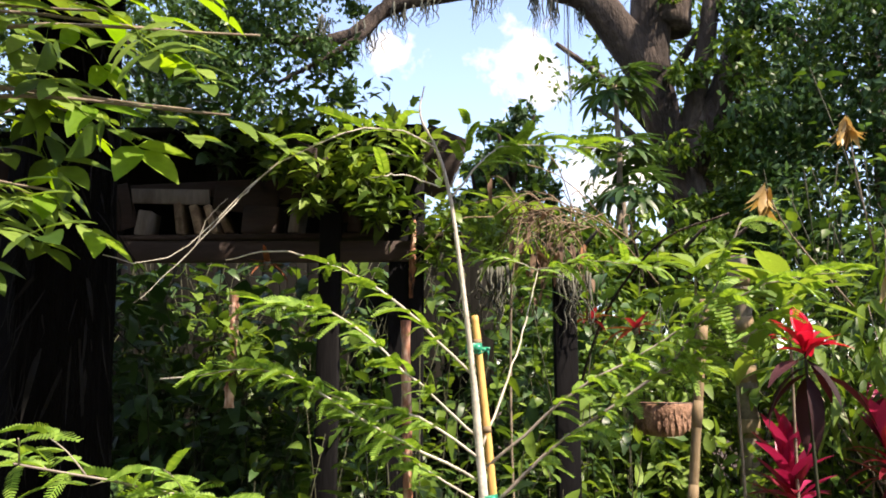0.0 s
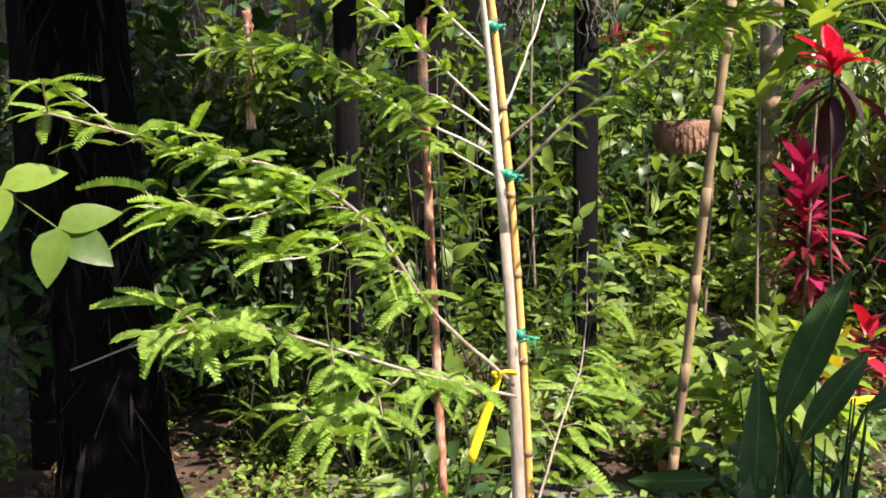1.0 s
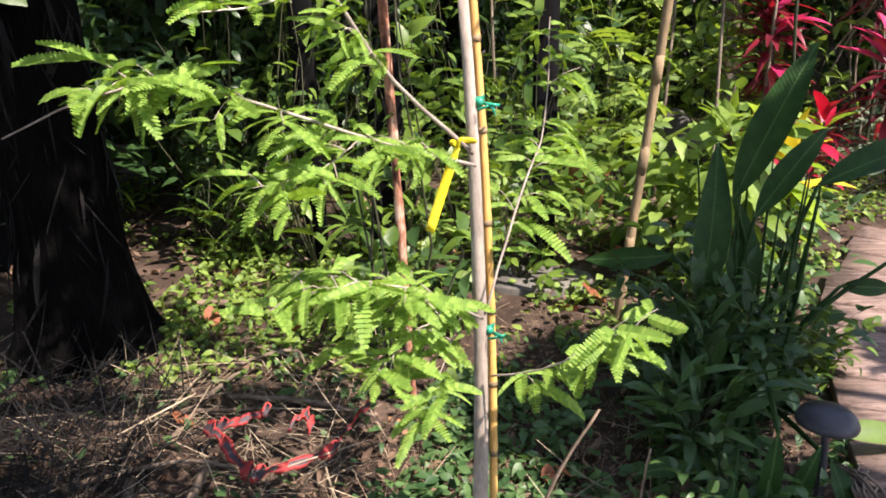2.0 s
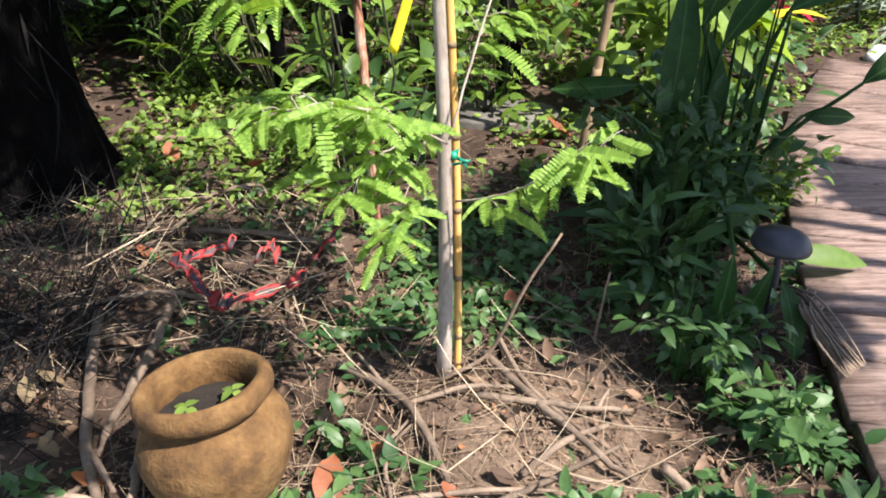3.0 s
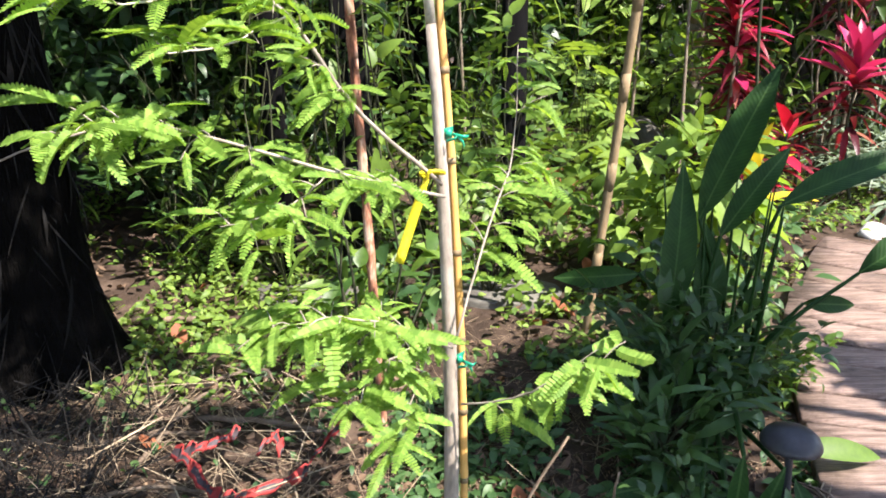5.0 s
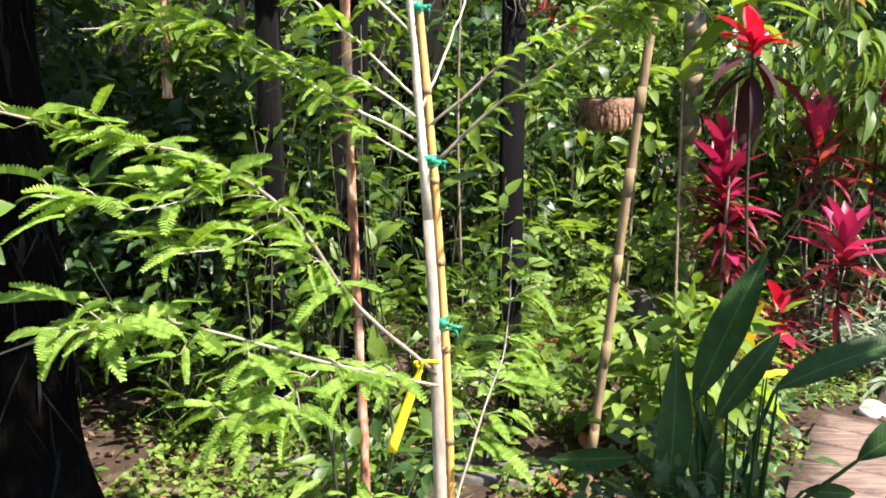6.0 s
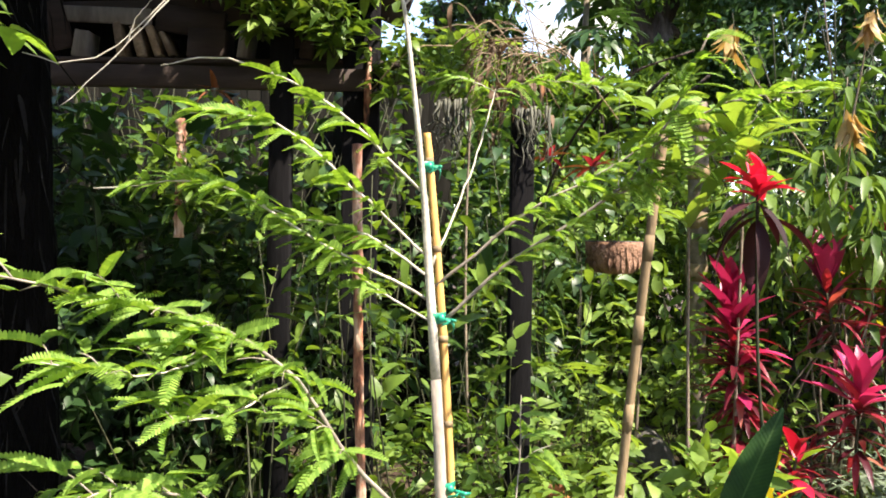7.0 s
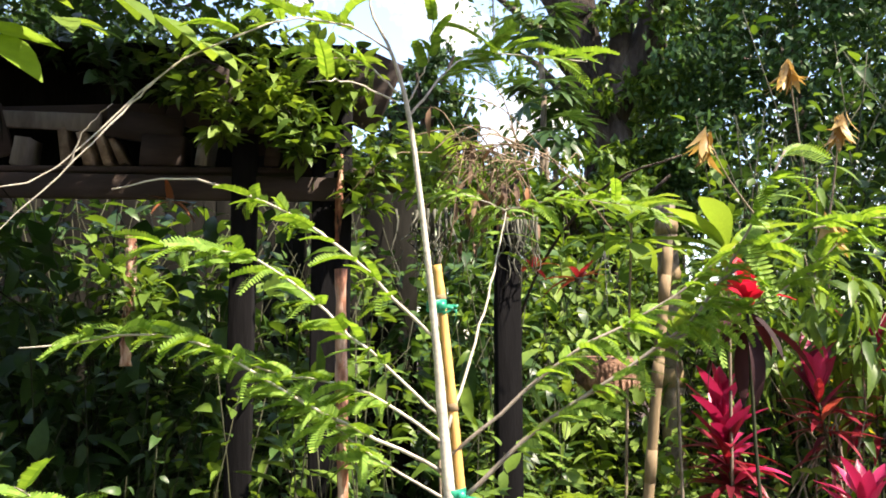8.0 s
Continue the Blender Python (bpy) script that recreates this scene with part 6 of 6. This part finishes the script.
# ---- vines that smother the shelter ----
for x, y, z, h, r, m in ((-0.42, 3.02, 2.12, 0.45, 0.22, SHRUB), (-0.31, 3.08, 2.20, 0.50, 0.24, SHRUB), (-0.75, 3.0, 2.25, 0.40, 0.22, SHRUB), (-0.98, 3.0, 2.30, 0.40, 0.24, DARK), (0.0, 3.60, 2.06, 0.45, 0.24, BRIGHT), (0.12, 3.3, 1.95, 0.40, 0.20, BRIGHT), (-1.30, 3.15, 2.45, 0.5, 0.32, DARK), (-1.9, 3.1, 2.45, 0.6, 0.4, DARK), (-0.10, 2.90, 1.86, 0.36, 0.16, SHRUB), (-0.55, 3.02, 2.42, 0.38, 0.26, SHRUB), (-0.80, 2.80, 1.45, 0.32, 0.16, SHRUB), (-0.56, 2.86, 2.08, 0.36, 0.15, BRIGHT), (-0.41, 2.86, 2.12, 0.40, 0.15, BRIGHT), (-0.30, 2.84, 2.02, 0.34, 0.14, SHRUB), (-0.66, 2.88, 2.22, 0.32, 0.15, SHRUB), (-0.19, 2.90, 2.22, 0.30, 0.14, BRIGHT)):
    bush("vine", (x, y, z), h, r, 9, 16, OVATE, 0.068, m, "leafy vine growing over the shelter beams", "vine", low=0.0, group="vines on the shelter")

# ---- background trees ----
def build_oak():
    ob = thing("oak_tree", (2.75, 9.2, 0), "huge old oak with arching limbs and dark foliage", "tree")
    o = np.array((2.75, 9.2, 0.0))

    def limb(pts, radii, name="limb", sides=12):
        Geo().tube(curve3(np.array(pts) - o, 24), radii, sides, 0.14).object(name, OAKBARK, ob)

    limb([(2.834, 9.8, 0.904), (2.697, 9.8, 2.581), (2.463, 9.8, 3.744), (2.051, 9.8, 5.288), (2.137, 9.8, 7.004)], [0.30, 0.22, 0.19, 0.24, 0.27], "trunk", 20)
    limb([(2.051, 9.8, 5.288), (1.70, 9.7, 5.80), (1.22, 9.6, 6.32), (0.40, 9.6, 6.52), (-0.60, 9.3, 6.27), (-1.20, 9.2, 6.05), (-1.82, 9.1, 5.60), (-3.296, 8.888, 5.628)], [0.28, 0.24, 0.19, 0.16, 0.13, 0.10, 0.08, 0.04])
    limb([(-1.094, 9.2, 6.281), (-1.429, 9.1, 5.728), (-1.767, 9, 5.42), (-2.445, 8.888, 4.997)], [0.08, 0.05, 0.02])
    limb([(2.286, 9.8, 5.925), (2.471, 9.899, 7.364), (2.589, 9.899, 9.842)], [0.28, 0.22, 0.12])
    limb([(2.461, 9.8, 4.078), (3.091, 9.7, 5.659), (3.417, 9.6, 6.82), (4.108, 9.5, 8.496)], [0.18, 0.15, 0.12, 0.08])
    limb([(2.453, 9.8, 4.535), (2.728, 9.6, 5.892), (2.959, 9.6, 7.814)], [0.13, 0.11, 0.07])
    blobs = []
    for x, y, z, r in ((-2.03, 9.0, 5.36, 0.36), (-2.59, 9.0, 5.70, 0.55), (-2.97, 9.0, 5.03, 0.6), (-1.76, 9.0, 4.93, 0.28), (-2.41, 9.0, 4.74, 0.45), (-3.28, 9.0, 5.69, 0.7), (-1.60, 9.0, 5.35, 0.22), (-3.82, 9.0, 5.27, 0.7), (-2.496, 9, 6.242, 0.788), (-3.273, 8.776, 5.241, 0.84), (-2.703, 8.888, 4.345, 0.578), (-4.312, 8.664, 6.506, 0.945), (-4.04, 8.552, 4.378, 0.945), (-1.941, 9, 5.425, 0.336), (-1.672, 9.1, 6.226, 0.367), (-0.989, 9.2, 7.216, 0.525), (0.281, 9.467, 7.662, 0.578), (1.486, 9.6, 7.769, 0.63), (-5.478, 8.327, 5.73, 1.05), (-5.489, 8.327, 3.857, 1.05)):
        blobs.append((x - o[0], y - o[1], z, r))
    for x, y, z, r in ((3.6, 9.4, 4.47, 0.945), (3.332, 9.1, 3.342, 0.735), (4.519, 9.2, 5.568, 1.155), (4.044, 9.4, 7.019, 0.945), (5.086, 8.8, 4.151, 1.26), (3.225, 9.5, 5.868, 0.473), (5.881, 8.6, 6.162, 1.26), (2.877, 9.899, 8.505, 0.84), (6.301, 8.2, 3.621, 1.26), (4.051, 8.8, 2.645, 0.945), (5.084, 8.4, 2.474, 1.05)):
        blobs.append((x - o[0], y - o[1], z, r))
    crown_leaves("crown", blobs, 52000, 0.10, DARK, ob)
    # paler leaves over the right side put its sunlight into the colour
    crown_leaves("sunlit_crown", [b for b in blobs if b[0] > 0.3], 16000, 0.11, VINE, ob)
    crown_leaves("ivy", [(x - o[0], 9.35 - o[1], z, r) for x, z, r in ((2.6, 1.2, 0.5), (2.75, 2.6, 0.55), (2.5, 3.5, 0.3), (2.65, 3.2, 0.42), (2.15, 4.2, 0.24), (2.9, 4.3, 0.38), (3.1, 3.6, 0.42), (3.0, 5.4, 0.38), (2.4, 5.2, 0.24), (2.2, 6.2, 0.25))], 5600, 0.12, SHRUB, ob)
    return ob


build_oak()
for x, y, z, n, h, s in ((-0.12, 9.40, 6.32, 20, 0.55, 0.06), (0.10, 9.50, 6.36, 18, 0.42, 0.05), (0.62, 9.55, 6.34, 22, 0.60, 0.06), (0.82, 9.55, 6.26, 20, 0.55, 0.06), (1.00, 9.60, 6.20, 10, 1.85, 0.024), (1.16, 9.60, 6.18, 18, 0.45, 0.05), (1.60, 9.70, 6.58, 12, 0.4, 0.05), (-0.74, 9.25, 6.14, 22, 0.4, 0.07), (-1.05, 9.2, 6.05, 22, 0.45, 0.08), (-1.45, 9.15, 5.80, 22, 0.5, 0.08), (3.28, 9.60, 6.46, 14, 0.6, 0.06), (3.51, 9.60, 6.81, 14, 0.7, 0.06), (-1.94, 9.00, 5.85, 14, 0.5, 0.06)):
    moss_clump((x, y, z), n, h, s)


def papaya(at, h, lean, n, size, label):
    ob = thing("papaya_tree", (at[0], at[1], 0), label, "tree")
    top = np.array((lean, 0, h))
    Geo().tube(curve3([(0, 0, -0.05), (lean * 0.3, 0, h * 0.5), top], 12), [0.06, 0.045, 0.03], 9, 0.1).object("trunk", TWIGBARK, ob)
    fan_v, fan_f, k0 = [], [], 0
    lv, lf = blade(0.36, 0.085, 4, 0.2, 0.3, 0.5)
    for a in (-1.9, -1.2, -0.6, 0, 0.6, 1.2, 1.9):
        c, s = math.cos(a), math.sin(a)
        fan_v.append((lv * (1.1 - 0.15 * abs(a))) @ np.array(((c, s, 0), (-s, c, 0), (0, 0, 1))))
        fan_f.append(lf + k0)
        k0 += len(lv)
    fan = leaf_mesh("papaya_fan", (np.concatenate(fan_v), np.concatenate(fan_f)), DARK)
    for k in range(n):
        a, s = k * 2.4, 0.75 - 1.3 * rng.random()
        d = np.array((math.cos(a) * math.cos(s), math.sin(a) * math.cos(s), math.sin(s)))
        p = top + d * size * 0.5
        Geo().tube([top, p], [0.008, 0.004], 5).object("leaf_stalk", SHRUB, ob)
        set_leaf("leaf", fan, ob, Vector(p), d - np.array((0, 0, 0.5)), size=size * 1.7)


papaya((1.36, 8.6), 3.98, 0.08, 15, 0.50, "slim papaya tree with dark umbrella-like leaves")
papaya((1.60, 9.2), 4.98, -0.1, 14, 0.55, "papaya tree crown in front of the oak")
papaya((1.40, 8.2), 3.45, 0.1, 11, 0.5, "low papaya tree with dark leaves")


def far_tree(at, h, r, n, size, material, label):
    ob = thing("far_tree", (at[0], at[1], 0), label, "tree", "far trees")
    Geo().tube(curve3([(0, 0, -0.1), (0.1, 0, h * 0.4), (0.0, 0, h * 0.85)], 8), [h * 0.03, h * 0.02, h * 0.006], 8, 0.15).object("trunk", OAKBARK, ob)
    for k in range(6):
        a = k * 1.1
        Geo().tube(curve3([(0, 0, h * (0.4 + 0.06 * k)), (r * 0.4 * math.cos(a), r * 0.4 * math.sin(a), h * (0.55 + 0.05 * k)), (r * 0.75 * math.cos(a), r * 0.75 * math.sin(a), h * (0.62 + 0.05 * k))], 6), [h * 0.01, h * 0.004], 6).object("limb", OAKBARK, ob)
    blobs = [(r * 0.62 * math.cos(k * 2.4) * (1 - k / 22), r * 0.62 * math.sin(k * 2.4) * (1 - k / 22), h * (0.42 + 0.5 * k / 14), r * (0.30 + 0.16 * rng.random())) for k in range(14)]
    crown_leaves("crown", blobs, n, size, material, ob)


for x, y, h, r in ((0.31, 14.5, 7.25, 0.85), (-0.20, 15.0, 6.55, 0.8), (0.75, 15.0, 6.6, 0.75), (-0.60, 15.5, 5.67, 1.07), (-3.29, 14.4, 6.47, 1.10), (0.78, 15.5, 5.44, 0.96), (-1.77, 15.4, 5.10, 1.17), (1.51, 15.5, 5.22, 1.16), (-5.52, 13.4, 8.84, 2.08), (4.27, 13.5, 8.06, 2.05), (-9.31, 11.4, 9.45, 2.68), (7.65, 11.6, 8.32, 2.36), (2.88, 13.1, 9.23, 2.43), (5.29, 11.1, 8.98, 2.66), (3.78, 12.1, 6.78, 2.16)):
    far_tree((x, y), h, r, 3200, 0.16, DARK if 3.5 < h < 7.3 else SHRUB, "far leafy tree against the sky")

for x, y, h, r in ((0.95, 7.8, 3.30, 0.89), (0.60, 7.6, 3.30, 0.80), (1.50, 7.6, 3.30, 0.85), (1.92, 7.9, 3.35, 0.88), (-0.07, 7.9, 3.10, 0.89)):
    far_tree((x, y), h, r, 1800, 0.13, SHRUB, "low leafy tree behind the hedge")

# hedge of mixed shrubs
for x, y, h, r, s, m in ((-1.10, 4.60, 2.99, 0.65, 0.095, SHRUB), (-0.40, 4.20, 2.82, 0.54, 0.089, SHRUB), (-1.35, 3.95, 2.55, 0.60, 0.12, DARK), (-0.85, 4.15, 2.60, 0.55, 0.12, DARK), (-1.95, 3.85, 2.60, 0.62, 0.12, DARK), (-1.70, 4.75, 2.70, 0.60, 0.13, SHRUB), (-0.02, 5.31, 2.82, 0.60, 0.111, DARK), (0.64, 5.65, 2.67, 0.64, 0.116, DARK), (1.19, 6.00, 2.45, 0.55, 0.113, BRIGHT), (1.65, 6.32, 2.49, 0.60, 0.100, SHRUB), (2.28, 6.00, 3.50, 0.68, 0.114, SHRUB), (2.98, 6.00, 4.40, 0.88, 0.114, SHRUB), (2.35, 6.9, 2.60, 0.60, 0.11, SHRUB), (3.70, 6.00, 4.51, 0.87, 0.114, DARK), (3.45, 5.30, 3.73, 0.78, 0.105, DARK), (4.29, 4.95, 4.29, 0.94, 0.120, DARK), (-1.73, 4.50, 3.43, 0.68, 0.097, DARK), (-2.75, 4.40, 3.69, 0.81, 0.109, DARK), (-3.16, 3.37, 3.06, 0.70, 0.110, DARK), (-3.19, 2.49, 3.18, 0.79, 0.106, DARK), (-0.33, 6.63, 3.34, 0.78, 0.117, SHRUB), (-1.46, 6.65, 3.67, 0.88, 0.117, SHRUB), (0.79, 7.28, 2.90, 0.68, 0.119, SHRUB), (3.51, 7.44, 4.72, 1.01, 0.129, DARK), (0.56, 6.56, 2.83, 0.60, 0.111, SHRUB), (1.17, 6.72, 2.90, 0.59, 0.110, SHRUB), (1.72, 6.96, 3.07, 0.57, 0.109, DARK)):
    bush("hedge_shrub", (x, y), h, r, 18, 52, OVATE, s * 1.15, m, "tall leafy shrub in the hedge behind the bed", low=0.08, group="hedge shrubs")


# ---- unseen trees added behind and beside the walker, to shade the bed ----
def added_shade_tree(at, h, label, blobs, n, size=0.10):
    ob = thing("added_shade_tree", (at[0], at[1], 0), label, "tree")
    Geo().tube(curve3([(0, 0, -0.1), (0.05, 0.05, h * 0.5), (0, 0, h)], 12), [0.13, 0.10, 0.05], 12, 0.14).object("trunk", OAKBARK, ob)
    for x, y, z, r in blobs:
        e = np.array((x - at[0], y - at[1], z))
        Geo().tube(curve3([(0.02, 0.02, min(h, z * 0.6)), e * np.array((0.5, 0.5, 0.85)), e], 8), [0.05, 0.03, 0.012], 7, 0.14).object("limb", OAKBARK, ob)
    crown_leaves("crown", [(x - at[0], y - at[1], z, r) for x, y, z, r in blobs], n, size, DARK, ob)


# Leaf clumps sit out of view, each placed to shade a chosen spot.
added_shade_tree((4.2, 0.6), 3.6, "added unseen tree that shades the boardwalk's edge", [(2.13, 1.16, 2.40, 0.26), (2.20, 0.62, 2.40, 0.22), (1.86, 0.98, 2.40, 0.24), (1.95, 0.70, 2.42, 0.18), (2.95, 1.18, 2.5, 0.14), (3.6, -1.4, 4.2, 0.6)], 22000)
added_shade_tree((-2.9, -0.2), 4.0, "added unseen tree that shades the bed and palm", [(0.78, 0.12, 2.42, 0.15), (0.42, 1.32, 3.0, 0.24), (0.10, 1.50, 3.0, 0.24), (0.66, 1.16, 3.0, 0.20), (-0.20, 1.68, 3.0, 0.22), (-1.5, 0.9, 3.1, 0.5), (-1.0, 1.1, 3.0, 0.45), (-2.0, 0.4, 3.6, 0.7), (-1.4, 1.36, 3.85, 0.6), (-3.0, 0.0, 4.6, 0.9), (0.0, 1.72, 3.5, 0.32), (-0.4, 2.06, 3.5, 0.4), (-0.9, 2.16, 3.45, 0.45), (-0.3, 1.51, 3.6, 0.35), (0.78, 2.80, 3.65, 0.35), (0.3, 2.95, 3.75, 0.4), (-0.3, 3.1, 3.75, 0.45), (-0.9, 3.1, 3.8, 0.5), (-0.1, 2.56, 3.6, 0.35), (-0.65, 2.66, 3.65, 0.42), (-1.3, 2.66, 3.65, 0.5)], 37000)

# trees that close the garden behind and beside the walker
for x, y, h, r in ((-3.5, -4.5, 7.0, 2.2), (-0.6, -5.2, 7.5, 2.4), (2.4, -6.4, 6.5, 2.2), (5.4, -5.0, 6.0, 2.0), (-6.0, -1.0, 7.0, 2.4), (-6.2, 3.0, 7.0, 2.4), (8.8, 0.4, 6.5, 2.2), (6.6, 4.8, 7.0, 2.4)):
    far_tree((x, y), h, r, 5200, 0.24, DARK, "large garden tree closing the view behind the bed")

# ---- litter and ground cover ----
def off_deck(x, y):
    """1 on the bed, 0 on the boardwalk."""
    if y > 3.3 or y < -1.6:
        return 1.0
    edge = np.interp(y, [-1.6, 0.4, 1.1, 2.14, 2.68, 3.3], [0.86, 0.905, 0.95, 1.175, 1.40, 1.78])
    return 0.0 if x > edge - 0.02 else 1.0


def flat_ways(n, tilt=0.25):
    a = rng.random(n) * 6.283
    return np.stack([np.cos(a), np.sin(a), tilt * rng.normal(0, 1, n)], 1)


def ground_stuff(name, n, lo, hi, templates, size, material, label, category, keep=None, tilt=0.25, lift=0.01, face=0.25):
    p = spread_leaves(n, lo, hi, keep)
    p[:, 2] += lift * (0.3 + rng.random(n))
    w = flat_ways(n, tilt)
    up = np.array((0, 0, 1.0)) + rng.normal(0, face, (n, 3))
    ob = scatter(name, templates, p, frames_for(w, up), size * (0.55 + 0.8 * rng.random(n)), material)
    tagged(ob, label, category, kind="stuff")


def patch(x, y, scale=2.2, seed=0.0, cut=0.0):
    return 1.0 if noise.noise(Vector((x * scale, y * scale, seed))) > cut else 0.08


def in_mulch(x, y):
    return off_deck(x, y) * (1.0 if (x - 0.2) ** 2 + (y - 1.15) ** 2 < 0.5 else 0.5)


def green_patch(x, y):
    bare = math.exp(-((x - 0.28) ** 2 + (y - 1.08) ** 2) / 0.09) + math.exp(-((x + 0.5) ** 2 + (y - 1.15) ** 2) / 0.06)
    return off_deck(x, y) * patch(x, y, 2.6, 4.0, -0.02) * max(0.03, 1 - 1.3 * bare) * (0.14 if y < 1.35 and x < 0.6 else 1.0) * (0.06 if x < -0.5 and y < 1.95 else 1.0) * (0.15 if (x + 0.32) ** 2 + (y - 1.5) ** 2 < 0.035 else 1.0)


CURL = [blade(1, 0.5, 4, 0.5, -0.6, 0.42, wave=0.1), blade(1, 0.42, 4, -0.4, 0.5, 0.4, wave=0.1), blade(1, 0.6, 4, 0.7, 0.8, 0.45, wave=0.08)]
NEEDLE = [blade(1, 0.012, 3, 0.2, 0.25, 0.5, tip=0.5), blade(1, 0.010, 3, 0.2, -0.3, 0.5, tip=0.5), blade(1, 0.020, 2, 0.1, 0.0, 0.5, tip=0.6)]
ground_stuff("leaf_litter", 2000, (-2.2, 0.3), (2.4, 4.2), CURL, 0.044, DRY, "brown dry leaf litter scattered over the soil", "litter", in_mulch, lift=0.012)
ground_stuff("bark_chips", 5200, (-1.1, 0.4), (1.3, 2.4), CURL, 0.015, DRY, "small brown bark and leaf fragments", "litter", in_mulch, lift=0.008)
ground_stuff("straw_litter", 4600, (-1.2, 0.4), (1.2, 2.6), NEEDLE, 0.10, STRAW, "fine dry straw and twigs over the mulch", "litter", in_mulch, 0.12, 0.02)
ground_stuff("ground_cover", 6400, (-2.2, 1.95), (2.6, 4.8), OVATE, 0.042, BRIGHT, "patchy low green ground-cover leaves", "ground cover", green_patch, 0.3, 0.05, 0.35)
ground_stuff("creeping_vine", 3400, (-1.3, 0.75), (1.1, 2.3), OVATE, 0.036, VINE, "creeping dark green vine leaves", "ground cover", green_patch, 0.3, 0.035, 0.35)
# the bright leaf colour here adds to the sunlit look of the patch
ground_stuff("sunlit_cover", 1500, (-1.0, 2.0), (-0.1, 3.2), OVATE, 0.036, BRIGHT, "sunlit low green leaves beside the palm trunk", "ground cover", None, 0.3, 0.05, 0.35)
ground_stuff("dry_straw", 330, (-1.0, 1.30), (-0.15, 2.15), NEEDLE, 0.17, PALESTRAW, "loose pale dry straw beside the tape", "litter", None, 0.15, 0.05)
ground_stuff("dry_twigs", 70, (-0.2, 0.80), (0.60, 1.42), NEEDLE[:2], 0.22, PALESTRAW, "pale thin twigs criss-crossed over the mound", "litter", off_deck, 0.10, 0.04)
ground_stuff("palm_debris", 1900, (-1.6, 1.10), (-0.66, 1.95), NEEDLE, 0.24, PALMFIBRE, "dark shed palm fibre and rotting strips round the trunk, shade in the colour", "litter", None, 0.35, 0.05)
ground_stuff("lawn_grass", 15000, (-1.2, 4.2), (3.6, 8.5), STRAP, 0.10, BRIGHT, "sunlit rough grass behind the bed", "grass", None, 1.6, 0.01, 0.5)
